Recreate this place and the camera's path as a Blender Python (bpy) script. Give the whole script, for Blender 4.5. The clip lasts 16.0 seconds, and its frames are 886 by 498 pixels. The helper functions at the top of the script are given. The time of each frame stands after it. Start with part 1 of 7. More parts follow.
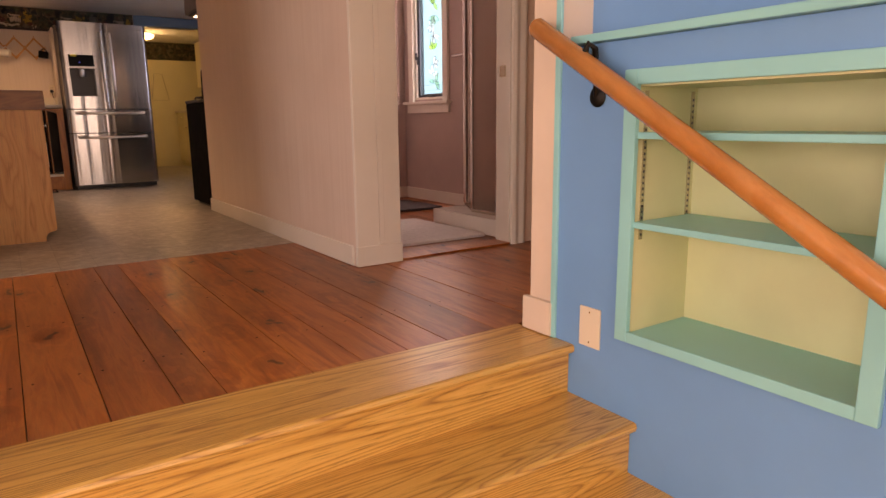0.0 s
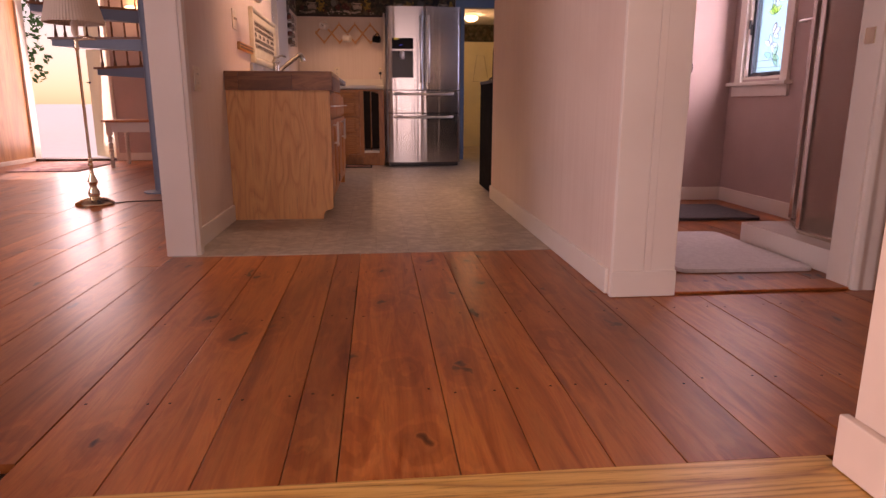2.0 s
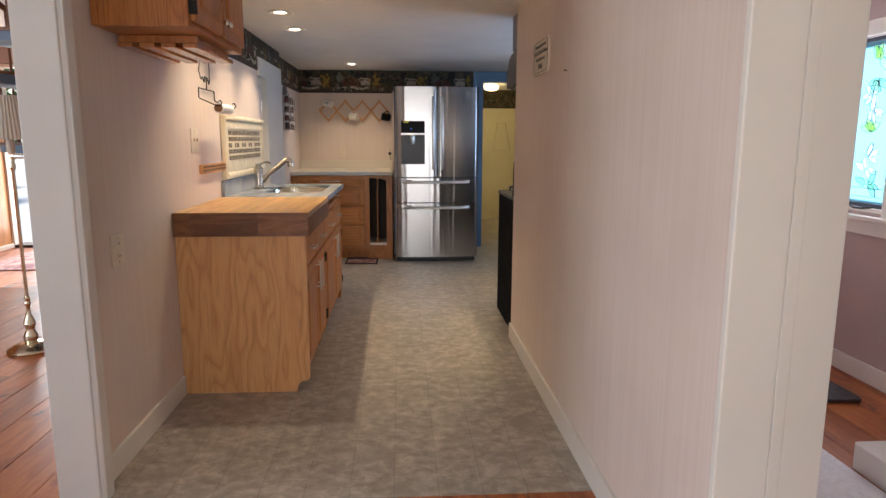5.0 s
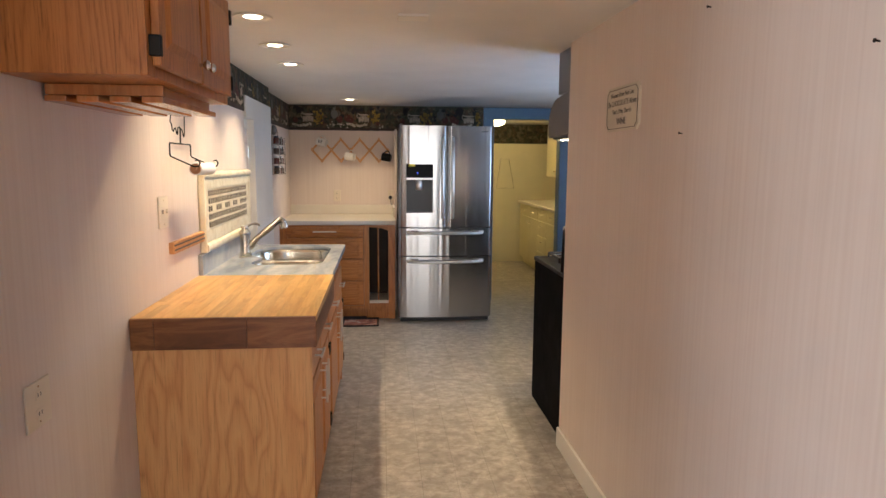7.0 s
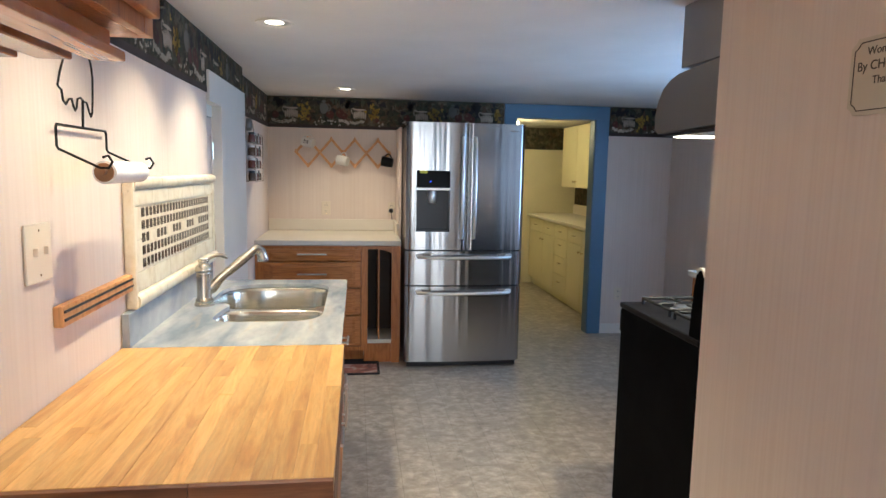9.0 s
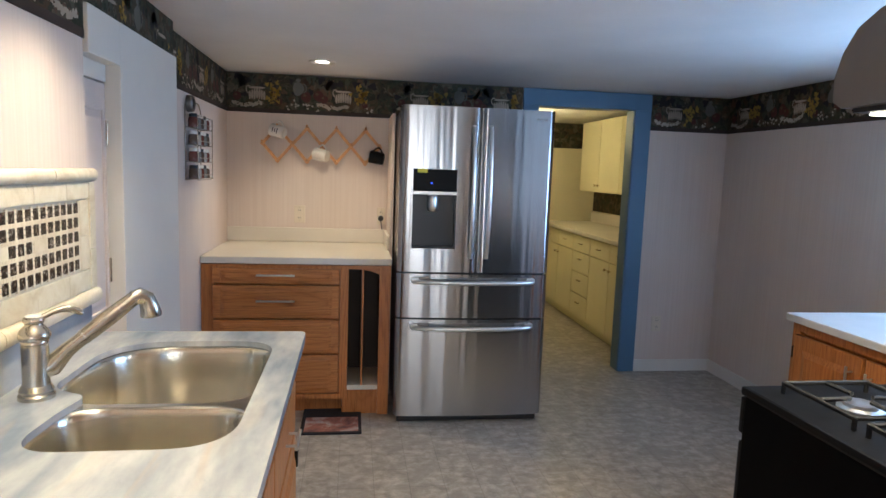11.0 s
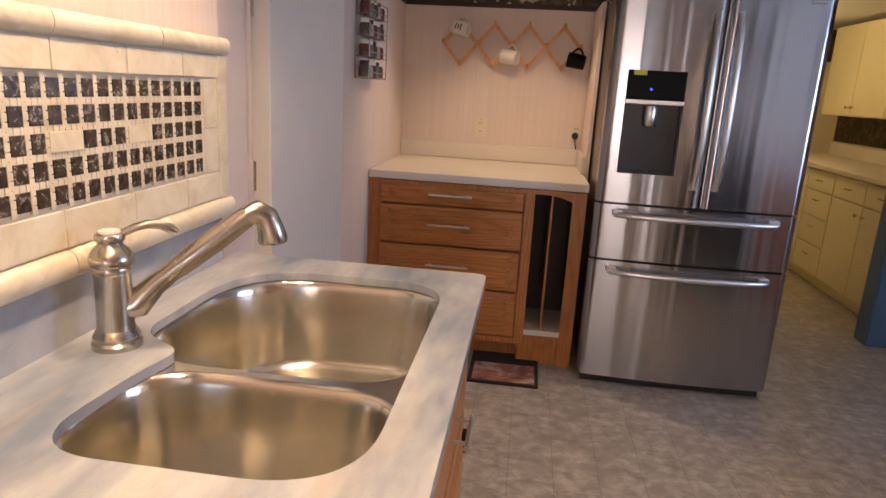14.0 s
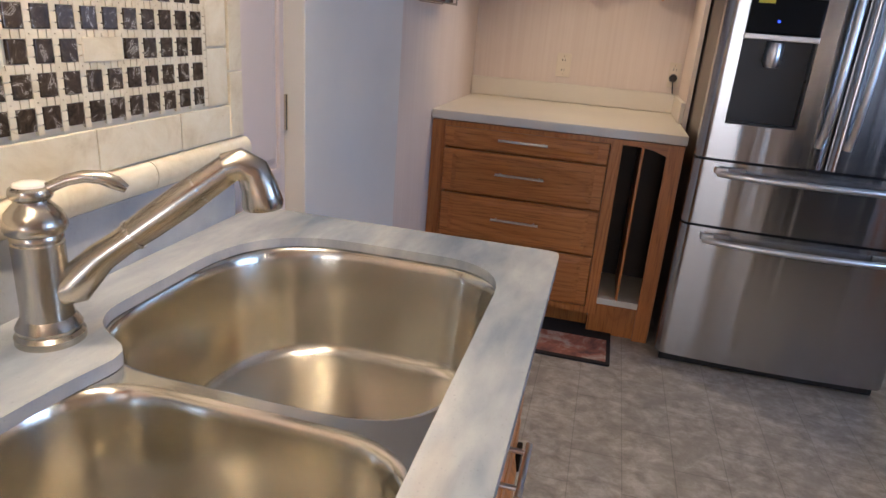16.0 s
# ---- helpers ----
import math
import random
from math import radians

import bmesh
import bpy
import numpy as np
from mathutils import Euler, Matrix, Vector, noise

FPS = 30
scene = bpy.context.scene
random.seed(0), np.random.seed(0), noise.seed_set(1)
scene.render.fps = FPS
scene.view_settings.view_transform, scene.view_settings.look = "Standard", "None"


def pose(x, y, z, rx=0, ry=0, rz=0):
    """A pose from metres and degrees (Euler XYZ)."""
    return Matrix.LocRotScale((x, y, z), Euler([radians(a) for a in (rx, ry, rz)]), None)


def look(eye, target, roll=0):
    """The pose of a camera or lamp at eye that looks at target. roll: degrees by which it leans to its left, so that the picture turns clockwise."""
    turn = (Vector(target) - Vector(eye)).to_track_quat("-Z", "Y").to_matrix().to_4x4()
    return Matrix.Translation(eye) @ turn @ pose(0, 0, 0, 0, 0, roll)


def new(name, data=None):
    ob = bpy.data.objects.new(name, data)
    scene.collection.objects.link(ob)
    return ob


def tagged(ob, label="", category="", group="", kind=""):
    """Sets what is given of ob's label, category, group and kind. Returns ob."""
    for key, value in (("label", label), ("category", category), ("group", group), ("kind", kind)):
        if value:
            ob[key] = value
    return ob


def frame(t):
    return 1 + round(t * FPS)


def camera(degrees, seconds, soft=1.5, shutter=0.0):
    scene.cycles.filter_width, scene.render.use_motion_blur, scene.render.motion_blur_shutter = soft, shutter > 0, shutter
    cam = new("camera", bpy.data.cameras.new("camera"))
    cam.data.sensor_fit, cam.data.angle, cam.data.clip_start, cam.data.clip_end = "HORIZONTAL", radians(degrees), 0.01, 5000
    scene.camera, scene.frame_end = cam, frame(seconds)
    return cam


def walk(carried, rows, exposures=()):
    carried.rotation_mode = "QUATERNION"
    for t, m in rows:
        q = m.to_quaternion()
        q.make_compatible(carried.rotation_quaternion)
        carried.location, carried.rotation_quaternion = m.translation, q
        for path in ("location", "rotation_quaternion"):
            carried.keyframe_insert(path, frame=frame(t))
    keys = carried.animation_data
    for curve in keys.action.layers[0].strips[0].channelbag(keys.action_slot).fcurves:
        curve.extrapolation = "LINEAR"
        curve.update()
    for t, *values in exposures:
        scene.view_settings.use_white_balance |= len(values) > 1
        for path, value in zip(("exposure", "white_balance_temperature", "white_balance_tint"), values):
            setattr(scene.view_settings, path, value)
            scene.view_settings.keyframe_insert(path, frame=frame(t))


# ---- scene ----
cam = camera(69.3, 16.0)
METRES, EYE, TILT, LEAN, TURN = 5.95, 0.79, 0.0, 0.0, -35.8
PATH = [
    (0, (0.311, 0.042, 0.698), (1.411, 1.665, 0.305), -0.7),
    (0.5, (0.46, 0.046, 0.699), (1.126, 1.882, 0.268), -1.7),
    (1, (0.574, 0.198, 0.694), (1.105, 2.083, 0.285), 0.4),
    (1.5, (0.681, 0.403, 0.688), (1.088, 2.313, 0.255), 1.1),
    (2, (0.817, 0.555, 0.709), (1.014, 2.496, 0.268), 0.1),
    (2.5, (0.856, 0.771, 0.752), (0.965, 2.727, 0.349), -0.5),
    (3, (0.864, 0.946, 0.9), (0.993, 2.907, 0.528), -0.3),
    (3.5, (0.914, 1.054, 0.936), (1.051, 3.017, 0.577), -0.4),
    (4, (0.999, 1.203, 1.05), (1.129, 3.168, 0.703), -0.1),
    (6.5, (0.881, 2.099, 1.401), (1.03, 4.07, 1.095), 0.8),
    (7, (0.786, 2.354, 1.436), (0.975, 4.328, 1.17), 0.4),
    (7.5, (0.742, 2.666, 1.423), (0.943, 4.642, 1.184), 1.0),
    (8, (0.685, 2.981, 1.423), (0.897, 4.954, 1.171), 1.0),
    (8.5, (0.612, 3.259, 1.443), (0.874, 5.226, 1.191), 1.0),
    (9, (0.59, 3.54, 1.422), (0.856, 5.508, 1.181), 1.1),
    (11.5, (0.695, 4.812, 1.411), (0.987, 6.776, 1.172), 2.4),
    (12, (0.66, 4.987, 1.403), (0.982, 6.946, 1.167), 2.5),
    (12.5, (0.653, 5.035, 1.383), (1.007, 6.99, 1.154), 2.6),
    (13, (0.637, 5.059, 1.357), (0.928, 7.018, 1.079), 2.8),
    (13.5, (0.613, 5.123, 1.341), (0.665, 7.088, 0.974), 3.0),
    (14, (0.615, 5.182, 1.31), (0.379, 7.108, 0.822), 3.2),
    (14.5, (0.621, 5.231, 1.276), (0.128, 7.087, 0.719), 3.1),
    (15, (0.628, 5.331, 1.254), (-0.011, 7.12, 0.628), 3.9),
    (15.5, (0.592, 5.443, 1.262), (-0.024, 7.227, 0.599), 4.6),
    (16, (0.588, 5.503, 1.273), (0.158, 7.337, 0.6), 4.5),
]
# stops, kelvin and tint: the clip's camera opens up and cools as it leaves the sunny landing
TONE = [(0.0, -0.66, 9700, 39), (0.5, -0.52, 11300, 45), (1.0, -0.6, 10800, 47), (1.5, -0.68, 10200, 54), (2.0, -0.65, 8100, 58), (2.5, -0.5, 7800, 55), (3.0, -0.22, 7200, 29), (3.5, -0.15, 6500, 18),
        (4.0, -0.2, 5900, 11), (6.5, 0.1, 6200, 11), (7.0, 0.17, 6100, 10), (8.0, 0.22, 6150, 10), (8.6, 0.27, 5850, 8), (9.0, 0.33, 5300, 4), (11.5, 0.22, 5500, 8), (12.0, 0.15, 6500, 18), (12.5, 0.07, 7000, 25), (13.5, 0.06, 7500, 31), (14.5, -0.12, 5700, 17), (15.2, -0.28, 5550, 14), (16.0, -0.05, 5550, 15)]
walk(cam, [(t, look(eye, target, roll)) for t, eye, target, roll in PATH], TONE)
scene.view_settings.exposure = 0.0

# ---- world and large lights ----
world = bpy.data.worlds.new("sky")
scene.world = world
world.use_nodes = True
_nt = world.node_tree
_sky = _nt.nodes.new("ShaderNodeTexSky")
_sky.sky_type, _sky.sun_disc = "NISHITA", False
_sky.sun_elevation, _sky.sun_rotation = radians(41), radians(-15)
_nt.links.new(_sky.outputs[0], _nt.nodes["Background"].inputs[0])
_nt.nodes["Background"].inputs[1].default_value = 0.15


def lamp(name, kind, place, target, power, colour, size=0.5, size_y=None, spot=None):
    data = bpy.data.lights.new(name, kind)
    data.energy, data.color = power, colour
    if kind == "AREA":
        data.shape, data.size, data.size_y = "RECTANGLE", size, size_y or size
    elif kind == "SUN":
        data.angle = radians(0.5)
    else:
        data.shadow_soft_size = size
    if spot:
        data.spot_size, data.spot_blend = radians(spot), 0.8
    ob = new(name, data)
    ob.matrix_world = look(place, target)
    return ob


DAY = (0.72, 0.86, 1.0)
WARM = (1.0, 0.77, 0.48)
lamp("sun", "SUN", (-9, 30, 20), (-2.9, 8, 0), 5.0, (1, 0.94, 0.85))
lamp("window_light_kitchen", "AREA", (3.33, 6.4, 1.365), (0, 6.4, 1.2), 25, (0.48, 0.68, 1.0), 1.1, 0.75)
lamp("window_light_hall", "AREA", (0.55, -2.65, 1.175), (0.6, 3, 0.4), 72, (1, 0.92, 0.84), 2.1, 1.4)
lamp("window_light_lower", "AREA", (-1.66, -0.2, 0.75), (1.7, 0.3, 0.2), 95, (0.92, 0.97, 1.0), 2.0, 1.5)
lamp("window_light_parlor", "AREA", (-3.45, 3.05, 1.27), (1.7, 3.3, 0.9), 62, (0.86, 0.93, 1.0), 1.6, 1.25)
lamp("window_light_bath", "AREA", (3.475, 4.79, 1.33), (2, 4.79, 1.33), 30, (0.95, 0.95, 1.0), 0.36, 0.8)
lamp("door_light_parlor", "AREA", (-2.95, 9.35, 1.1), (-2.6, 5, 0.3), 45, (1, 0.95, 0.9), 0.8, 1.9)
CANS = [(0.285, 5.03), (0.27, 5.655), (0.26, 6.266), (0.50, 8.35)]
for _x, _y in CANS:
    lamp("can_light_beam", "SPOT", (_x, _y, 1.985), (_x, _y, 0), 34 if _y < 8 else 26, WARM, 0.014, spot=112)
lamp("hood_light", "SPOT", (1.83, 5.80, 1.560), (1.83, 5.80, 0), 50, WARM, 0.010, spot=150)
lamp("sconce_light", "POINT", (-2.10, 9.02, 1.80), (-2.10, 9.02, 0), 9, (1.0, 0.76, 0.45), 0.05)
lamp("globe_light", "POINT", (2.24, 10.49, 1.86), (2.24, 10.49, 0), 12, (1.0, 0.76, 0.36), 0.08)


# ---- materials ----
def material(name, rough=0.5, metal=0.0, spec=0.5):
    m = bpy.data.materials.new(name)
    m.use_nodes = True
    b = m.node_tree.nodes["Principled BSDF"]
    b.inputs["Roughness"].default_value = rough
    b.inputs["Metallic"].default_value = metal
    b.inputs["Specular IOR Level"].default_value = spec
    return m, m.node_tree, b


def node(nt, kind, **values):
    n = nt.nodes.new("ShaderNode" + kind)
    for k, v in values.items():
        n.inputs[k.replace("_", " ")].default_value = v
    return n


def coords(nt, scale=(1, 1, 1), rand=0.0):
    """Object coordinates, scaled, shifted per object by Random."""
    tc = nt.nodes.new("ShaderNodeTexCoord")
    mp = nt.nodes.new("ShaderNodeMapping")
    mp.inputs["Scale"].default_value = scale
    nt.links.new(tc.outputs["Object"], mp.inputs["Vector"])
    if rand:
        info = nt.nodes.new("ShaderNodeObjectInfo")
        mul = nt.nodes.new("ShaderNodeMath")
        mul.operation = "MULTIPLY"
        mul.inputs[1].default_value = rand
        nt.links.new(info.outputs["Random"], mul.inputs[0])
        nt.links.new(mul.outputs[0], mp.inputs["Location"])
    return mp.outputs[0]


def ramp(nt, fac, stops):
    r = nt.nodes.new("ShaderNodeValToRGB")
    e = r.color_ramp.elements
    while len(e) < len(stops):
        e.new(0.5)
    for el, (p, c) in zip(e, stops):
        el.position, el.color = p, (*c, 1)
    nt.links.new(fac, r.inputs[0])
    return r.outputs[0]


def mix(nt, fac, a, b, blend="MIX"):
    m = nt.nodes.new("ShaderNodeMix")
    m.data_type, m.blend_type = "RGBA", blend
    for sock, v in ((m.inputs[0], fac), (m.inputs[6], a), (m.inputs[7], b)):
        if isinstance(v, (int, float)):
            sock.default_value = v
        elif isinstance(v, tuple):
            sock.default_value = (*v, 1)
        else:
            nt.links.new(v, sock)
    return m.outputs[2]


def noisy(nt, vec, scale, detail=4, rough=0.55, distort=0.0):
    n = node(nt, "TexNoise", Scale=scale, Detail=detail, Roughness=rough, Distortion=distort)
    nt.links.new(vec, n.inputs["Vector"])
    return n.outputs["Fac"]


def bump(nt, b, height, strength=0.2, distance=0.005):
    n = node(nt, "Bump", Strength=strength, Distance=distance)
    nt.links.new(height, n.inputs["Height"])
    nt.links.new(n.outputs[0], b.inputs["Normal"])


def paint(name, colour, rough=0.5, vary=0.06, grain=90, relief=0.08, metal=0.0):
    """Plain paint or plastic with a faint cloud, fine orange peel and scuffed gloss."""
    m, nt, b = material(name, rough, metal)
    v = coords(nt)
    big = noisy(nt, v, 2.3, 5)
    dark = tuple(c * (1 - vary * 2) for c in colour)
    light = tuple(min(1, c * (1 + vary)) for c in colour)
    nt.links.new(ramp(nt, big, [(0.3, dark), (0.7, light)]), b.inputs["Base Color"])
    fine = noisy(nt, v, grain, 3)
    bump(nt, b, fine, relief, 0.002)
    r = nt.nodes.new("ShaderNodeMapRange")
    r.inputs[3].default_value, r.inputs[4].default_value = max(0.02, rough - 0.1), min(1, rough + 0.12)
    nt.links.new(noisy(nt, v, 9, 4), r.inputs[0])
    nt.links.new(r.outputs[0], b.inputs["Roughness"])
    return m


def wood(name, dark, mid, light, scale=(1, 1, 1), ring=9.0, rough=0.35, rand=30.0, vary=0.25, knots=0.0, coat=0.0):
    """Grain runs along the axis whose scale is smallest."""
    m, nt, b = material(name, rough)
    v = coords(nt, scale, rand)
    w = node(nt, "TexNoise", Scale=ring, Detail=6, Roughness=0.62, Distortion=1.2)
    nt.links.new(v, w.inputs["Vector"])
    pores = noisy(nt, v, ring * 9, 3, 0.7)
    col = ramp(nt, w.outputs["Fac"], [(0.28, dark), (0.45, mid), (0.56, light), (0.64, mid), (0.78, dark)])
    col = mix(nt, 0.22, col, ramp(nt, pores, [(0.35, tuple(c * 0.45 for c in dark)), (0.6, light)]), "MULTIPLY")
    info = nt.nodes.new("ShaderNodeObjectInfo")
    lo, hi = tuple([1 - vary] * 3), tuple([1 + vary * 0.35] * 3)
    col = mix(nt, 1.0, col, ramp(nt, info.outputs["Random"], [(0.0, lo), (1.0, hi)]), "MULTIPLY")
    blot = noisy(nt, coords(nt, tuple(max(0.35, c * 0.35) for c in scale), rand), 2.2, 4, 0.6, 0.8)
    col = mix(nt, 0.8, col, ramp(nt, blot, [(0.34, (0.66, 0.60, 0.56)), (0.5, (0.98, 0.98, 0.98)), (0.64, (1.15, 1.18, 1.2))]), "MULTIPLY")
    if knots:
        tc = nt.nodes.new("ShaderNodeTexCoord")
        mp = nt.nodes.new("ShaderNodeMapping")
        s = scale
        k = min(s)
        mp.inputs["Scale"].default_value = tuple(0.55 if c == k else 1.0 for c in s)
        nt.links.new(tc.outputs["Object"], mp.inputs["Vector"])
        mul = nt.nodes.new("ShaderNodeMath")
        mul.operation = "MULTIPLY"
        mul.inputs[1].default_value = 71.0
        nt.links.new(info.outputs["Random"], mul.inputs[0])
        nt.links.new(mul.outputs[0], mp.inputs["Location"])
        vo = node(nt, "TexVoronoi", Scale=knots, Randomness=1.0)
        vo.voronoi_dimensions = "2D"
        warp = node(nt, "TexNoise", Scale=18.0, Detail=2.0)
        nt.links.new(mp.outputs[0], warp.inputs["Vector"])
        nt.links.new(mix(nt, 0.10, mp.outputs[0], warp.outputs["Color"], "ADD"), vo.inputs["Vector"])
        few = ramp(nt, noisy(nt, mp.outputs[0], 2.3, 1), [(0.43, (0, 0, 0)), (0.50, (1, 1, 1))])
        swirl = nt.nodes.new("ShaderNodeMath")
        swirl.operation = "MULTIPLY_ADD"
        swirl.inputs[1].default_value, swirl.inputs[2].default_value = 34.0, 0.0
        nt.links.new(vo.outputs["Distance"], swirl.inputs[0])
        wig = nt.nodes.new("ShaderNodeMath")
        wig.operation = "SINE"
        nt.links.new(swirl.outputs[0], wig.inputs[0])
        rings = ramp(nt, wig.outputs[0], [(0.0, (0.80, 0.72, 0.66)), (0.75, (1.05, 1.06, 1.08))])
        near = ramp(nt, vo.outputs["Distance"], [(0.10, (1, 1, 1)), (0.42, (0, 0, 0))])
        col = mix(nt, near, col, mix(nt, 1.0, col, rings, "MULTIPLY"))
        halo = ramp(nt, vo.outputs["Distance"], [(0.05, (0.6, 0.6, 0.6)), (0.13, (0, 0, 0))])
        col = mix(nt, mix(nt, 1.0, halo, few, "MULTIPLY"), col, (0.17, 0.036, 0.008))
        spot = ramp(nt, vo.outputs["Distance"], [(0.02, (1, 1, 1)), (0.042, (0.7, 0.7, 0.7)), (0.065, (0, 0, 0))])
        col = mix(nt, mix(nt, 1.0, spot, few, "MULTIPLY"), col, (0.045, 0.011, 0.004))
    nt.links.new(col, b.inputs["Base Color"])
    bump(nt, b, pores, 0.12, 0.001)
    if coat:
        b.inputs["Coat Weight"].default_value = coat
        b.inputs["Coat Roughness"].default_value = 0.18
    return m


def oak(name, dark, mid, light, across, along, rough=0.34, vary=0.1, bands=5.0, coat=0.0, swirl=0.10, poremix=0.45, figure=3.2, pit=0.55):
    """Oak or fir with cathedral figure: across, along are axis letters."""
    m, nt, b = material(name, rough)
    s = {"x": 1.0, "y": 1.0, "z": 1.0}
    s[along] = swirl
    v = coords(nt, (s["x"], s["y"], s["z"]), 13.0)
    warp = node(nt, "TexNoise", Scale=figure, Detail=2.0, Roughness=0.5)
    nt.links.new(v, warp.inputs["Vector"])
    fine = coords(nt, tuple(1.2 if k == along else 26.0 for k in "xyz"), 13.0)
    pores = noisy(nt, fine, 7, 4, 0.7)
    mul = nt.nodes.new("ShaderNodeMath")
    mul.operation = "MULTIPLY"
    mul.inputs[1].default_value = bands * 9
    nt.links.new(warp.outputs["Fac"], mul.inputs[0])
    fr = nt.nodes.new("ShaderNodeMath")
    fr.operation = "FRACT"
    nt.links.new(mul.outputs[0], fr.inputs[0])
    col = ramp(nt, fr.outputs[0], [(0.0, dark), (0.10, mid), (0.35, light), (0.8, mid), (1.0, dark)])
    col = mix(nt, poremix, col, ramp(nt, pores, [(0.38, tuple(c * 0.7 for c in mid)), (0.55, light)]))
    dark_pores = ramp(nt, pores, [(0.30, tuple([pit] * 3)), (0.42, (1, 1, 1))])
    col = mix(nt, 1.0, col, dark_pores, "MULTIPLY")
    info = nt.nodes.new("ShaderNodeObjectInfo")
    col = mix(nt, 1.0, col, ramp(nt, info.outputs["Random"], [(0.0, tuple([1 - vary] * 3)), (1.0, tuple([1 + vary * 0.4] * 3))]), "MULTIPLY")
    nt.links.new(col, b.inputs["Base Color"])
    bump(nt, b, pores, 0.12, 0.001)
    if coat:
        b.inputs["Coat Weight"].default_value = coat
        b.inputs["Coat Roughness"].default_value = 0.2
    return m


def metal(name, colour, rough=0.28, brush=(1, 1, 1), streak=0.1, stretch=0.0, relief=0.03, wave=0.0):
    m, nt, b = material(name, rough, 1.0)
    v = coords(nt, brush)
    f = noisy(nt, v, 30, 3, 0.6)
    if stretch:
        tg = nt.nodes.new("ShaderNodeTangent")
        tg.direction_type, tg.axis = "RADIAL", "Z"
        nt.links.new(tg.outputs[0], b.inputs["Tangent"])
        b.inputs["Anisotropic"].default_value = stretch
        b.inputs["Anisotropic Rotation"].default_value = 0.25
    r = nt.nodes.new("ShaderNodeMapRange")
    r.inputs[3].default_value, r.inputs[4].default_value = max(0.03, rough - streak), rough + streak
    nt.links.new(f, r.inputs[0])
    nt.links.new(r.outputs[0], b.inputs["Roughness"])
    nt.links.new(ramp(nt, f, [(0.2, tuple(c * 0.88 for c in colour)), (0.8, colour)]), b.inputs["Base Color"])
    if relief:
        bump(nt, b, f, relief, 0.0003)
    if wave:
        bump(nt, b, noisy(nt, coords(nt, (9, 9, 0.25)), 1.0, 2, 0.4), 1.0, wave)
    return m


def wallpaper(name, base, stripe, line):
    """Paper with soft vertical stripes of about 7 mm along the wall."""
    m, nt, b = material(name, 0.75, spec=0.25)
    tc = nt.nodes.new("ShaderNodeTexCoord")
    sp = nt.nodes.new("ShaderNodeSeparateXYZ")
    nt.links.new(tc.outputs["Object"], sp.inputs[0])
    add = nt.nodes.new("ShaderNodeMath")
    nt.links.new(sp.outputs[0], add.inputs[0])
    nt.links.new(sp.outputs[1], add.inputs[1])
    cb = nt.nodes.new("ShaderNodeCombineXYZ")
    nt.links.new(add.outputs[0], cb.inputs[0])
    sq = nt.nodes.new("ShaderNodeMath")
    sq.operation = "MULTIPLY"
    sq.inputs[1].default_value = 0.012
    nt.links.new(sp.outputs[2], sq.inputs[0])
    nt.links.new(sq.outputs[0], cb.inputs[1])
    fine = noisy(nt, cb.outputs[0], 95, 2, 0.5)
    wide = noisy(nt, cb.outputs[0], 17, 2, 0.5)
    col = ramp(nt, fine, [(0.36, stripe), (0.52, base), (0.7, line)])
    col = mix(nt, 0.35, col, ramp(nt, wide, [(0.35, stripe), (0.65, base)]))
    dirt = noisy(nt, tc.outputs["Object"], 1.7, 5)
    col = mix(nt, 0.5, col, ramp(nt, dirt, [(0.3, (0.86, 0.84, 0.82)), (0.6, (1, 1, 1))]), "MULTIPLY")
    nt.links.new(col, b.inputs["Base Color"])
    bump(nt, b, noisy(nt, tc.outputs["Object"], 260, 2), 0.06, 0.001)
    return m


def patchy(name, stops, scale, rough, second=None, relief=0.1, stretch=(1, 1, 1), distort=0.6):
    m, nt, b = material(name, rough)
    v = coords(nt, stretch, 9.0)
    a = noisy(nt, v, scale, 7, 0.68, distort)
    col = ramp(nt, a, stops)
    if second:
        fac = ramp(nt, noisy(nt, v, second[0], 5, 0.6, distort * 2), [(second[2], (0, 0, 0)), (second[3], (1, 1, 1))])
        col = mix(nt, fac, col, second[1])
    nt.links.new(col, b.inputs["Base Color"])
    bump(nt, b, noisy(nt, v, scale * 14, 3), relief, 0.001)
    r = nt.nodes.new("ShaderNodeMapRange")
    r.inputs[3].default_value, r.inputs[4].default_value = max(0.03, rough - 0.1), rough + 0.12
    nt.links.new(a, r.inputs[0])
    nt.links.new(r.outputs[0], b.inputs["Roughness"])
    return m


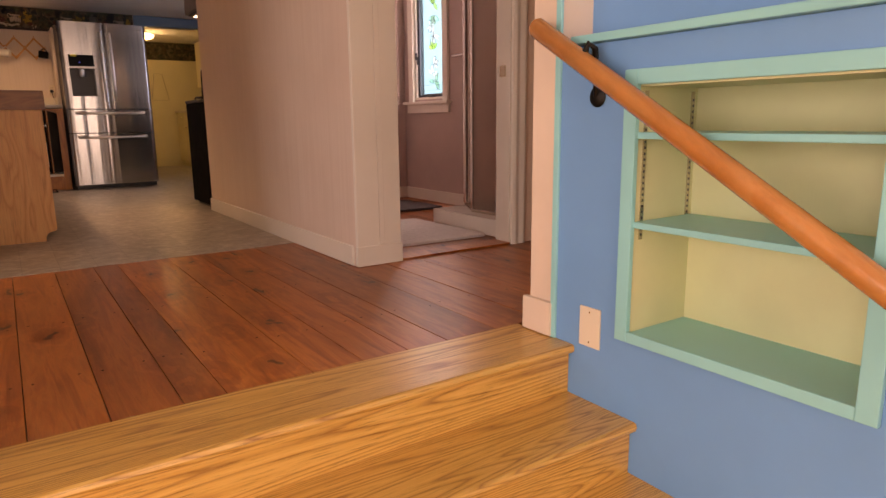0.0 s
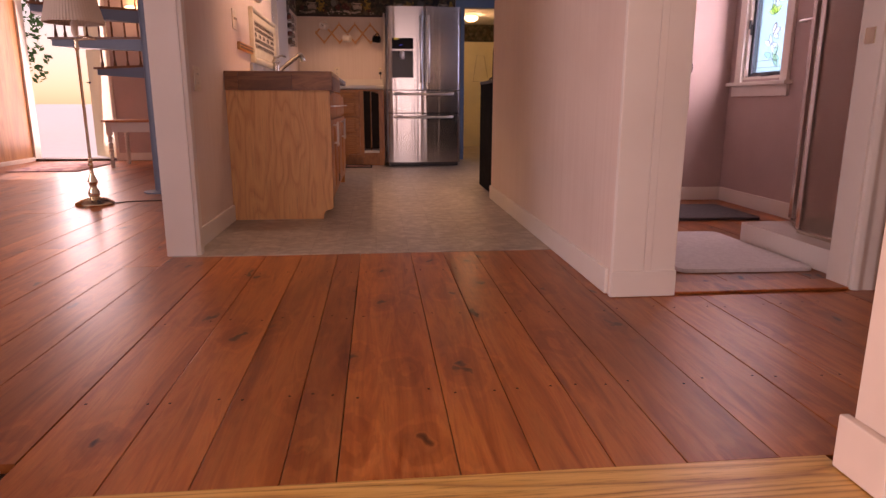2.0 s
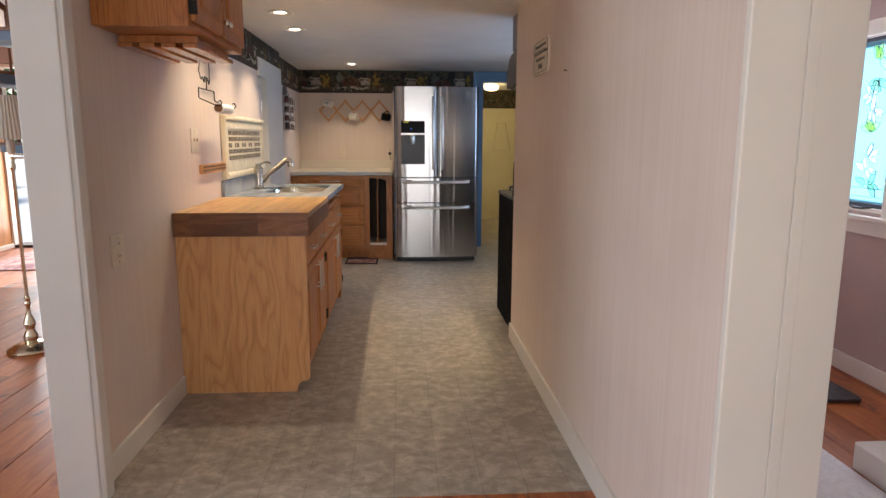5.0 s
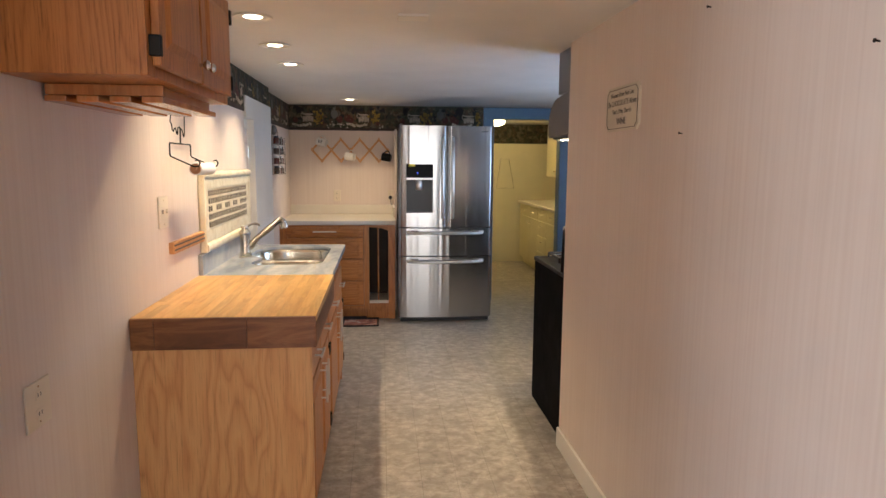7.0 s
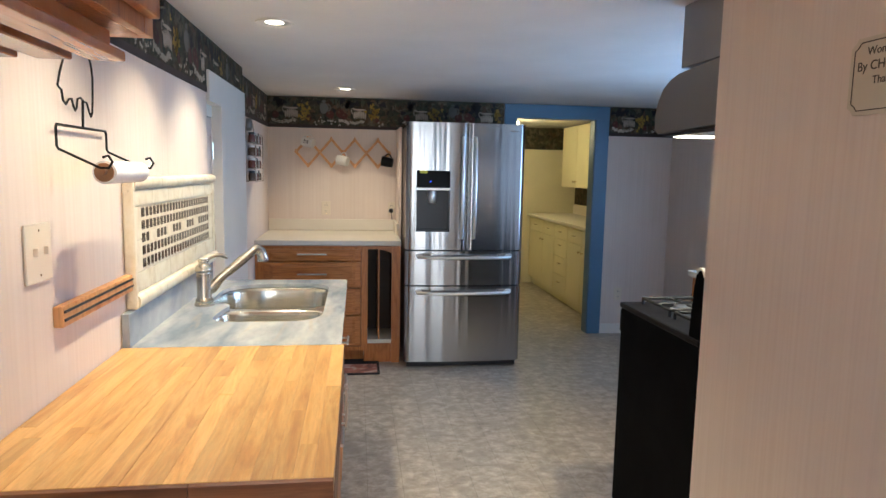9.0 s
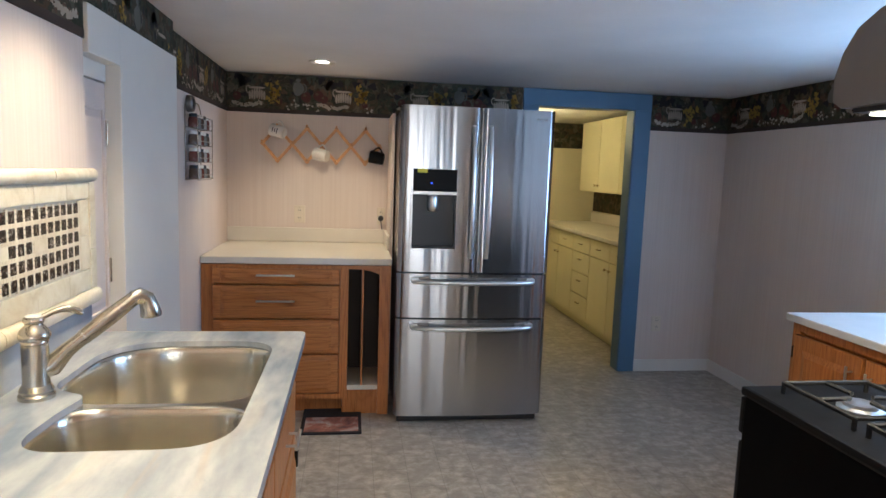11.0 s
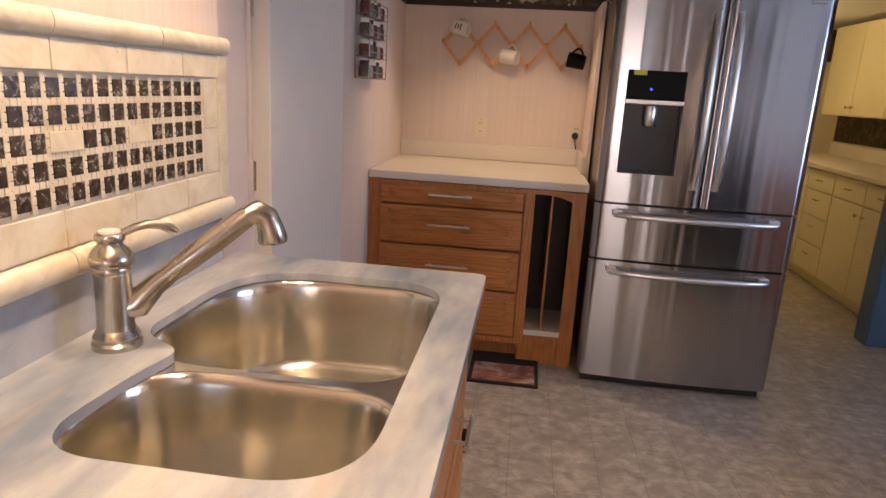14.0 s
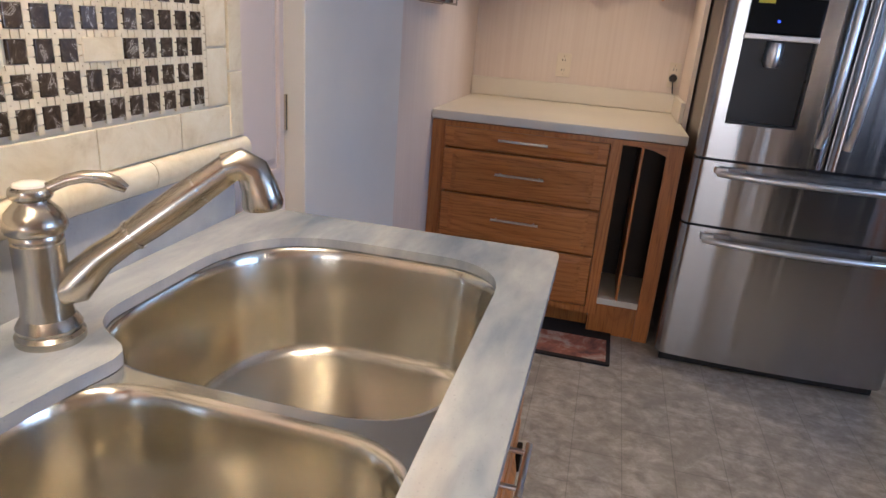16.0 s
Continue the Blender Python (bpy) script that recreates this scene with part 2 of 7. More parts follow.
def veined(name):
    """Grey-blue stone with soft drifting veins, faint amber streaks and fine dark specks."""
    m, nt, b = material(name, 0.25)
    v = coords(nt, (2.6, 0.8, 1.0))
    drift = noisy(nt, v, 3.0, 3, 0.5, 0.3)
    col = ramp(nt, drift, [(0.34, (0.21, 0.245, 0.31)), (0.50, (0.37, 0.39, 0.42)), (0.66, (0.52, 0.52, 0.52))])
    fine = noisy(nt, v, 14.0, 5, 0.6, 0.2)
    col = mix(nt, 0.45, col, ramp(nt, fine, [(0.3, (0.60, 0.63, 0.68)), (0.7, (1.12, 1.11, 1.08))]), "MULTIPLY")
    amber = ramp(nt, noisy(nt, coords(nt, (5.0, 0.9, 1.0)), 2.6, 3, 0.5, 0.4), [(0.60, (0, 0, 0)), (0.76, (0.55, 0.55, 0.55))])
    col = mix(nt, amber, col, (0.50, 0.38, 0.25))
    speck = ramp(nt, noisy(nt, coords(nt), 330.0, 2, 0.5), [(0.26, (0.5, 0.5, 0.5)), (0.34, (1, 1, 1))])
    col = mix(nt, 0.4, col, speck, "MULTIPLY")
    nt.links.new(col, b.inputs["Base Color"])
    bump(nt, b, fine, 0.03, 0.001)
    return m


def glow(name, colour, strength):
    m, nt, b = material(name, 0.4)
    b.inputs["Base Color"].default_value = (*colour, 1)
    b.inputs["Emission Color"].default_value = (*colour, 1)
    b.inputs["Emission Strength"].default_value = strength
    return m


def glass(name, tint=(1, 1, 1), rough=0.02):
    m, nt, b = material(name, rough)
    b.inputs["Base Color"].default_value = (*tint, 1)
    b.inputs["Transmission Weight"].default_value = 1.0
    b.inputs["IOR"].default_value = 1.1
    return m


def print_border(name):
    """The dark fruit-and-flower paper border: leaf-green and brown patches."""
    m, nt, b = material(name, 0.7, spec=0.2)
    v = coords(nt)
    vo = node(nt, "TexVoronoi", Scale=26.0, Randomness=1.0)
    n = node(nt, "TexNoise", Scale=14.0, Detail=5.0, Roughness=0.7, Distortion=1.5)
    nt.links.new(v, n.inputs["Vector"])
    nt.links.new(mix(nt, 0.12, v, n.outputs["Color"], "ADD"), vo.inputs["Vector"])
    base = ramp(nt, n.outputs["Fac"], [(0.25, (0.008, 0.008, 0.008)), (0.42, (0.026, 0.024, 0.016)), (0.5, (0.060, 0.056, 0.036)),
                                       (0.56, (0.05, 0.032, 0.02)), (0.66, (0.16, 0.13, 0.08)), (0.8, (0.03, 0.035, 0.04))])
    sep = nt.nodes.new("ShaderNodeSeparateColor")
    nt.links.new(vo.outputs["Color"], sep.inputs[0])
    cell = ramp(nt, sep.outputs[0], [(0.0, (0.02, 0.02, 0.02)), (0.4, (0.05, 0.07, 0.04)), (0.7, (0.12, 0.06, 0.03)), (0.9, (0.2, 0.17, 0.12))])
    col = mix(nt, 0.4, base, cell)
    nt.links.new(col, b.inputs["Base Color"])
    return m


M_PINE = wood("pine_floor_varnish", (0.30, 0.070, 0.012), (0.47, 0.132, 0.025), (0.57, 0.19, 0.042), (6, 0.5, 6), 3.0, 0.36, 40, 0.30, 3.6, 0.10)
M_OAK = oak("oak_step", (0.28, 0.092, 0.016), (0.65, 0.33, 0.072), (0.80, 0.46, 0.135), "y", "x", 0.34, 0.08, 6.0, 0.2, 0.06, 0.35, 3.6)
M_LINO = patchy("vinyl_floor", [(0.32, (0.25, 0.215, 0.17)), (0.46, (0.35, 0.305, 0.25)), (0.55, (0.43, 0.38, 0.32)), (0.68, (0.55, 0.50, 0.43))], 17, 0.40, (6, (0.30, 0.262, 0.215), 0.5, 0.7), 0.06, (1, 1.15, 1), 0.3)


def printed_tiles(m, width, length, strength):
    """A faint staggered tile print over a vinyl sheet, long side along y."""
    nt = m.node_tree
    b = nt.nodes["Principled BSDF"]
    old = b.inputs["Base Color"].links[0].from_socket
    tc = nt.nodes.new("ShaderNodeTexCoord")
    mp = nt.nodes.new("ShaderNodeMapping")
    mp.inputs["Rotation"].default_value = (0, 0, radians(90))
    nt.links.new(tc.outputs["Object"], mp.inputs["Vector"])
    br = node(nt, "TexBrick", Scale=1.0, Mortar_Size=0.0022, Mortar_Smooth=0.6, Brick_Width=length, Row_Height=width)
    br.inputs["Color1"].default_value = (1.04, 1.04, 1.04, 1)
    br.inputs["Color2"].default_value = (0.95, 0.95, 0.96, 1)
    br.inputs["Mortar"].default_value = (strength, strength, strength, 1)
    nt.links.new(mp.outputs[0], br.inputs["Vector"])
    nt.links.new(mix(nt, 1.0, old, br.outputs["Color"], "MULTIPLY"), b.inputs["Base Color"])


printed_tiles(M_LINO, 0.16, 0.34, 0.72)
M_PAPER = wallpaper("striped_wallpaper", (0.76, 0.65, 0.57), (0.725, 0.61, 0.53), (0.785, 0.68, 0.60))
M_CREAM = paint("cream_wall_paint", (0.78, 0.62, 0.50), 0.6)
M_WHITE = paint("white_trim_paint", (0.80, 0.76, 0.69), 0.38, 0.03)
M_CEIL = paint("ceiling_paint", (0.78, 0.76, 0.73), 0.8, 0.03, 140, 0.2)
M_MAUVE = paint("mauve_bath_wall", (0.52, 0.40, 0.37), 0.7, 0.06, 160, 0.3)
M_LILAC = paint("periwinkle_wall_paint", (0.135, 0.36, 0.68), 0.5, 0.03)
M_TEAL = paint("aqua_trim_paint", (0.25, 0.65, 0.68), 0.35, 0.04)
M_LIME = paint("pale_green_shelf_paint", (0.70, 0.71, 0.43), 0.45, 0.06)
M_BLUEDOOR = paint("slate_blue_trim_paint", (0.10, 0.19, 0.30), 0.42, 0.06)
M_ORANGEWALL = wood("pine_panelling", (0.40, 0.16, 0.05), (0.55, 0.25, 0.08), (0.62, 0.31, 0.11), (6, 6, 0.5), 3.0, 0.4, 20, 0.1)
M_BORDER = print_border("paper_border_print")
M_CAB = oak("oak_cabinet", (0.34, 0.102, 0.021), (0.48, 0.165, 0.036), (0.55, 0.21, 0.052), "x", "z", 0.36, 0.1, 3.5)
M_CABH = oak("oak_cabinet_across", (0.34, 0.102, 0.021), (0.48, 0.165, 0.036), (0.55, 0.21, 0.052), "z", "x", 0.36, 0.1, 3.5)
M_PLY = oak("fir_plywood", (0.56, 0.24, 0.078), (0.66, 0.32, 0.112), (0.72, 0.38, 0.145), "x", "z", 0.45, 0.05, 1.3, 0.0, 0.22, 0.25, 5.5, 0.75)
M_BUTCHER = wood("maple_butcher_block", (0.54, 0.26, 0.066), (0.70, 0.40, 0.122), (0.78, 0.50, 0.18), (9, 0.9, 9), 2.4, 0.32, 60, 0.2, 0, 0.15)
M_BUTEND = wood("dark_block_end", (0.14, 0.044, 0.012), (0.27, 0.094, 0.025), (0.37, 0.15, 0.045), (1.2, 4, 8), 2.2, 0.42, 60, 0.35)
M_STEEL = metal("brushed_steel", (0.43, 0.43, 0.435), 0.19, (0.3, 0.3, 12), 0.04, 0.85, 0.0, 0.0075)
M_STEELH = metal("brushed_steel_handle", (0.80, 0.79, 0.77), 0.30, (1, 30, 30), 0.06)
M_SINK = metal("satin_sink_steel", (0.80, 0.76, 0.66), 0.20, (0.2, 0.2, 0.2), 0.03, 0.7, 0.0)
M_NICKEL = metal("brushed_nickel", (0.58, 0.53, 0.45), 0.24, (30, 30, 4), 0.06)
M_BRASS = metal("polished_brass", (0.80, 0.71, 0.53), 0.18, (4, 4, 4), 0.06)
M_IRON = metal("black_wrought_iron", (0.03, 0.028, 0.026), 0.5, (8, 8, 8), 0.1)
M_CHROME = metal("chrome", (0.75, 0.74, 0.72), 0.12, (4, 4, 4), 0.03)
M_STONE = veined("grey_stone_counter")
M_TRAV = patchy("travertine_tile", [(0.3, (0.60, 0.50, 0.34)), (0.5, (0.74, 0.66, 0.50)), (0.7, (0.82, 0.76, 0.62))], 12, 0.5, (40, (0.45, 0.36, 0.22), 0.68, 0.78), 0.25)
M_GROUT = paint("pale_grout", (0.66, 0.61, 0.50), 0.8, 0.06, 200, 0.3)
M_MARBLE = patchy("dark_marble_tile", [(0.30, (0.020, 0.014, 0.010)), (0.50, (0.060, 0.042, 0.028)), (0.575, (0.10, 0.075, 0.05)), (0.60, (0.55, 0.50, 0.43)), (0.625, (0.07, 0.05, 0.035)), (0.8, (0.03, 0.022, 0.016))], 30, 0.18, None, 0.05, (1, 1, 1), 2.2)
M_LAMINATE = paint("cream_laminate", (0.74, 0.67, 0.56), 0.4, 0.04)
M_BLACK = paint("black_enamel", (0.006, 0.006, 0.0065), 0.34, 0.1, 90, 0.02)
M_BLACK.node_tree.nodes["Principled BSDF"].inputs["Specular IOR Level"].default_value = 0.1
M_STOVE = paint("black_stove_side", (0.0045, 0.0045, 0.005), 0.6, 0.1, 90, 0.02)
M_STOVE.node_tree.nodes["Principled BSDF"].inputs["Specular IOR Level"].default_value = 0.03
M_DARK = paint("dark_plastic", (0.018, 0.018, 0.02), 0.3, 0.1)
M_CASTIRON = paint("cast_iron", (0.012, 0.012, 0.012), 0.6, 0.2, 150, 0.3)
# dark brown for subfloor, step carcass and sill; also the tray slot's painted shade
M_DARKVOID = paint("dark_wood_and_slot_shade", (0.05, 0.028, 0.016), 0.6, 0.2)
M_HOOD = metal("grey_hood_metal", (0.30, 0.27, 0.245), 0.42, (1, 30, 1), 0.08)
M_PANTRY = paint("cream_cabinet_paint", (0.76, 0.68, 0.42), 0.45, 0.04)
M_PANTRYWALL = paint("cream_pantry_wall", (0.74, 0.67, 0.44), 0.6, 0.04)
M_SHADE = paint("pleated_shade_cloth", (0.60, 0.52, 0.42), 0.85, 0.05, 200, 0.3)
M_STAIRBLUE = paint("slate_blue_steel_paint", (0.13, 0.18, 0.25), 0.45, 0.08)
M_TREAD = wood("dark_oak_tread", (0.14, 0.05, 0.02), (0.22, 0.085, 0.035), (0.28, 0.12, 0.05), (4, 4, 4), 4, 0.4, 20, 0.1)
M_RAIL = wood("oak_handrail", (0.42, 0.15, 0.045), (0.56, 0.22, 0.065), (0.62, 0.27, 0.09), (7, 0.6, 0.6), 3, 0.26, 20, 0.05, 0, 0.4)
M_PLATE = paint("ivory_plastic_plate", (0.76, 0.66, 0.52), 0.4, 0.02)
M_PAPERROLL = paint("white_paper", (0.82, 0.80, 0.77), 0.9, 0.02, 200, 0.3)
M_CARD = paint("brown_card", (0.30, 0.16, 0.08), 0.8, 0.1)
M_PORCELAIN = paint("white_porcelain", (0.80, 0.76, 0.70), 0.15, 0.02)
M_RUGWHITE = patchy("white_bath_rug_pile", [(0.3, (0.68, 0.64, 0.64)), (0.7, (0.84, 0.81, 0.80))], 40, 0.95, None, 0.9)
M_RUGGREY = patchy("grey_bath_rug_pile", [(0.3, (0.05, 0.045, 0.05)), (0.7, (0.12, 0.11, 0.115))], 40, 0.95, None, 0.9)
M_RUGPINK = patchy("faded_pink_rug", [(0.3, (0.45, 0.16, 0.16)), (0.5, (0.55, 0.36, 0.34)), (0.7, (0.62, 0.52, 0.48))], 7, 0.95, (5, (0.3, 0.16, 0.2), 0.5, 0.6), 0.6)
M_GLASS = glass("clear_glass")
M_FROST = glass("frosted_shower_glass", (0.86, 0.82, 0.78), 0.35)
M_CAN = glow("lit_bulb", (1.0, 0.80, 0.55), 14.0)
M_GLOBE = glow("lit_globe", (1.0, 0.80, 0.42), 8.0)
M_GRASS = patchy("lawn", [(0.3, (0.03, 0.07, 0.015)), (0.7, (0.10, 0.17, 0.05))], 20, 0.9)
M_PAVE = patchy("pale_concrete", [(0.3, (0.78, 0.77, 0.75)), (0.7, (0.86, 0.85, 0.83))], 6, 0.85)
M_LEAF = patchy("leaf_green", [(0.3, (0.03, 0.10, 0.02)), (0.7, (0.10, 0.24, 0.05))], 8, 0.6)
M_BARK = patchy("bark", [(0.3, (0.06, 0.04, 0.03)), (0.7, (0.14, 0.1, 0.07))], 12, 0.9)


# ---- building helpers ----
ORIGIN = {}


def thing(name, place, label, category, group="", kind=""):
    ob = new(name)
    ob.empty_display_size = 0.05
    ob.location = place
    ORIGIN[ob] = Vector(place)
    return tagged(ob, label, category, group, kind)


def part(name, bm, mat, parent=None, label="", smooth=None, kind=""):
    """Link bm, given in world metres, as one mesh under its thing or part."""
    if smooth is not None:
        for f in bm.faces:
            f.smooth = True
        for e in bm.edges:
            if len(e.link_faces) == 2 and e.calc_face_angle(0) > radians(smooth):
                e.smooth = False
    me = bpy.data.meshes.new(name)
    base = ORIGIN.get(parent, Vector((0, 0, 0)))
    bm.transform(Matrix.Translation(-base))
    bm.to_mesh(me)
    bm.free()
    me.materials.append(mat)
    ob = new(name, me)
    ob.parent = parent
    ORIGIN[ob] = base.copy()
    return tagged(ob, label, kind=kind)


def setting(name, bm, mat, label, category):
    return tagged(part(name, bm, mat), label, category, "", "structure")


def box(x0, x1, y0, y1, z0, z1, bevel=0.0, bm=None):
    out = bmesh.new()
    r = bmesh.ops.create_cube(out, size=1.0)
    for v in r["verts"]:
        v.co = Vector((x0 + (v.co.x + 0.5) * (x1 - x0), y0 + (v.co.y + 0.5) * (y1 - y0), z0 + (v.co.z + 0.5) * (z1 - z0)))
    if bevel:
        bevel = min(bevel, 0.45 * min(abs(x1 - x0), abs(y1 - y0), abs(z1 - z0)))
        bmesh.ops.bevel(out, geom=out.edges[:], offset=bevel, segments=2, affect="EDGES", profile=0.6)
    return join(out, bm) if bm else out


def join(src, dst):
    me = bpy.data.meshes.new("tmp")
    src.to_mesh(me)
    src.free()
    dst.from_mesh(me)
    bpy.data.meshes.remove(me)
    return dst


def boxes(*rows, bevel=0.0):
    bm = bmesh.new()
    for r in rows:
        join(box(*r, bevel=bevel), bm)
    return bm


def lathe(profile, place, seg=24, axis=None):
    """Turn (radius, height) pairs round an upright axis, or round axis, from place."""
    bm = bmesh.new()
    rings = []
    for r, h in profile:
        rings.append([bm.verts.new((r * math.cos(2 * math.pi * i / seg), r * math.sin(2 * math.pi * i / seg), h)) for i in range(seg)])
    for a, b in zip(rings, rings[1:]):
        for i in range(seg):
            bm.faces.new((a[i], a[(i + 1) % seg], b[(i + 1) % seg], b[i]))
    bm.faces.new(rings[0][::-1])
    bm.faces.new(rings[-1])
    m = Matrix.Translation(place)
    if axis is not None:
        m = m @ Vector((0, 0, 1)).rotation_difference(Vector(axis)).to_matrix().to_4x4()
    bm.transform(m)
    bmesh.ops.recalc_face_normals(bm, faces=bm.faces[:])
    return bm


def tube(points, radius, seg=10, bm=None, closed=False):
    """A round bar through points; radius may be a list."""
    out = bmesh.new()
    pts = [Vector(p) for p in points]
    n = len(pts)
    rad = radius if isinstance(radius, (list, tuple)) else [radius] * n
    rings, up = [], None
    for i, p in enumerate(pts):
        if closed:
            d = pts[(i + 1) % n] - pts[i - 1]
        else:
            d = pts[min(i + 1, n - 1)] - pts[max(i - 1, 0)]
        d.normalize()
        if up is None:
            up = d.orthogonal().normalized()
        up = (up - d * up.dot(d)).normalized()
        side = d.cross(up)
        rings.append([out.verts.new(p + rad[i] * (math.cos(2 * math.pi * k / seg) * up + math.sin(2 * math.pi * k / seg) * side)) for k in range(seg)])
    pairs = list(zip(rings, rings[1:])) + ([(rings[-1], rings[0])] if closed else [])
    for a, b in pairs:
        for i in range(seg):
            out.faces.new((a[i], a[(i + 1) % seg], b[(i + 1) % seg], b[i]))
    if not closed:
        out.faces.new(rings[0][::-1])
        out.faces.new(rings[-1])
    bmesh.ops.recalc_face_normals(out, faces=out.faces[:])
    return join(out, bm) if bm else out


def rod(a, b, radius, seg=10, bm=None):
    return tube([a, b], radius, seg, bm)


def prism(outline, axis, lo, hi, bevel=0.0):
    """Sweep a closed 2D outline along axis 'x', 'y' or 'z' from lo to hi. The outline's two numbers are the other axes in order."""
    bm = bmesh.new()

    def at(p, h):
        return {"x": (h, p[0], p[1]), "y": (p[0], h, p[1]), "z": (p[0], p[1], h)}[axis]
    a = [bm.verts.new(at(p, lo)) for p in outline]
    b = [bm.verts.new(at(p, hi)) for p in outline]
    bm.faces.new(a)
    bm.faces.new(b)
    for i in range(len(a)):
        j = (i + 1) % len(a)
        bm.faces.new((a[i], a[j], b[j], b[i]))
    bmesh.ops.recalc_face_normals(bm, faces=bm.faces[:])
    if bevel:
        bmesh.ops.bevel(bm, geom=bm.edges[:], offset=bevel, segments=2, affect="EDGES", profile=0.6)
    return bm


def rounded(corners, steps=7):
    """A closed outline through corners (x, y, radius), rounded."""
    out = []
    n = len(corners)
    for i, (x, y, r) in enumerate(corners):
        p = Vector((x, y))
        a = (Vector(corners[i - 1][:2]) - p)
        b = (Vector(corners[(i + 1) % n][:2]) - p)
        r = min(r, 0.48 * a.length, 0.48 * b.length)
        a, b = p + a.normalized() * r, p + b.normalized() * r
        for k in range(steps + 1):
            t = k / steps
            out.append(tuple((1 - t) ** 2 * a + 2 * t * (1 - t) * p + t * t * b))
    return out


def slab_with_holes(outer, holes, z0, z1):
    """A flat slab between z0 and z1 with openings cut through."""
    bm = bmesh.new()
    loops = []
    for loop in (outer, *holes):
        vs = [bm.verts.new((p[0], p[1], z1)) for p in loop]
        for i in range(len(vs)):
            bm.edges.new((vs[i - 1], vs[i]))
        loops.append(vs)
    bmesh.ops.triangle_fill(bm, use_beauty=True, edges=bm.edges[:])
    ext = bmesh.ops.extrude_face_region(bm, geom=bm.faces[:])
    bmesh.ops.translate(bm, vec=(0, 0, z0 - z1), verts=[g for g in ext["geom"] if isinstance(g, bmesh.types.BMVert)])
    bmesh.ops.recalc_face_normals(bm, faces=bm.faces[:])
    return bm


def plane_panel(x0, x1, z0, z1, y, raise_by=0.012, inset=0.05):
    """A raised-and-fielded panel facing -y, its flat at y."""
    bm = bmesh.new()
    o = [(x0, z0), (x1, z0), (x1, z1), (x0, z1)]
    i = [(x0 + inset, z0 + inset), (x1 - inset, z0 + inset), (x1 - inset, z1 - inset), (x0 + inset, z1 - inset)]
    a = [bm.verts.new((p[0], y, p[1])) for p in o]
    b = [bm.verts.new((p[0], y - raise_by, p[1])) for p in i]
    bm.faces.new(b)
    for k in range(4):
        bm.faces.new((a[k], a[(k + 1) % 4], b[(k + 1) % 4], b[k]))
    bmesh.ops.recalc_face_normals(bm, faces=bm.faces[:])
    for f in bm.faces:
        if f.normal.y > 0:
            f.normal_flip()
    return bm


def turned(bm, m):
    bm.transform(m)
    return bm


def copies(name, mesh_bm, mat, parent, places, label=""):
    """Alike pieces that share one mesh, at the given places under parent."""
    me = bpy.data.meshes.new(name)
    mesh_bm.to_mesh(me)
    mesh_bm.free()
    me.materials.append(mat)
    base = ORIGIN.get(parent, Vector((0, 0, 0)))
    for p in places:
        ob = new(name, me)
        ob.parent = parent
        if isinstance(p, Matrix):
            ob.matrix_local = Matrix.Translation(-base) @ p
        else:
            ob.location = Vector(p) - base
        if label:
            ob["label"] = label


# ---- structure ----
LOW = -0.66          # lower room floor
CEIL = 2.0           # kitchen ceiling
HIGH = 2.35          # other ceilings
WX, EX = -0.08, 1.683  # kitchen side walls
BACK = 8.94

lower_floor = setting("floor_lower", box(-1.7, 1.73, -2.7, 1.2, LOW - 0.1, LOW), M_OAK, "golden oak floor of the sunken room", "floor")
subfloor = setting("floor", boxes((-3.6, -0.05, 1.66, 9.25, -0.12, -0.022), (-0.05, 3.6, 1.66, 3.612, -0.12, -0.022),
                                  (1.70, 3.6, 3.612, 5.4, -0.12, -0.022)), M_DARKVOID, "wide pine plank floor, red-brown varnish", "floor")
lino = setting("floor_kitchen", prism([(-0.16, 3.612), (1.683, 3.612), (1.683, 5.40), (3.36, 5.40), (3.36, 8.99), (-0.16, 8.99)], "z", -0.12, 0.002), M_LINO, "mottled grey-beige vinyl kitchen floor", "floor")
lino2 = setting("floor_pantry", box(1.3, 3.4, 8.99, 12.2, -0.12, 0.002), M_LINO, "mottled grey-beige vinyl pantry floor", "floor")

# kitchen west wall, with the narrow closet door's opening
wall_west = setting("wall_west", boxes((-0.18, WX, 3.66, 6.58, 0, CEIL), (-0.18, -0.152, 6.58, 7.505, 0, CEIL), (-0.152, WX, 6.58, 7.505, 1.855, CEIL),
                                       (-0.23, -0.13, 7.505, BACK + 0.1, 0, CEIL)), M_PAPER, "cream and pink striped wallpaper on the kitchen wall", "wall")
wall_back = setting("wall_north", boxes((-0.13, 1.915, BACK, BACK + 0.1, 0, CEIL), (1.915, 2.64, BACK, BACK + 0.1, 1.90, CEIL), (2.64, 3.44, BACK, BACK + 0.1, 0, CEIL)),
                    M_PAPER, "cream striped wallpaper on the kitchen back wall", "wall")
wall_stub = setting("wall_stub", box(0.912, 0.93, 8.52, BACK, 0, 1.75), M_PAPER, "narrow papered panel beside the refrigerator", "wall")
wall_east = setting("wall_east", boxes((3.34, 3.44, 5.42, 5.8, 0, CEIL), (3.34, 3.44, 7.0, BACK, 0, CEIL), (3.34, 3.44, 5.8, 7.0, 0, 0.95), (3.34, 3.44, 5.8, 7.0, 1.78, CEIL)),
                    M_PAPER, "cream striped wallpaper on the far side of the kitchen", "wall")
divider = setting("wall_divider", boxes((EX, 1.91, 2.815, 5.42, 0, HIGH), (1.91, 3.52, 5.2, 5.42, 0, HIGH)), M_PAPER, "cream striped wallpaper on the dividing wall", "wall")
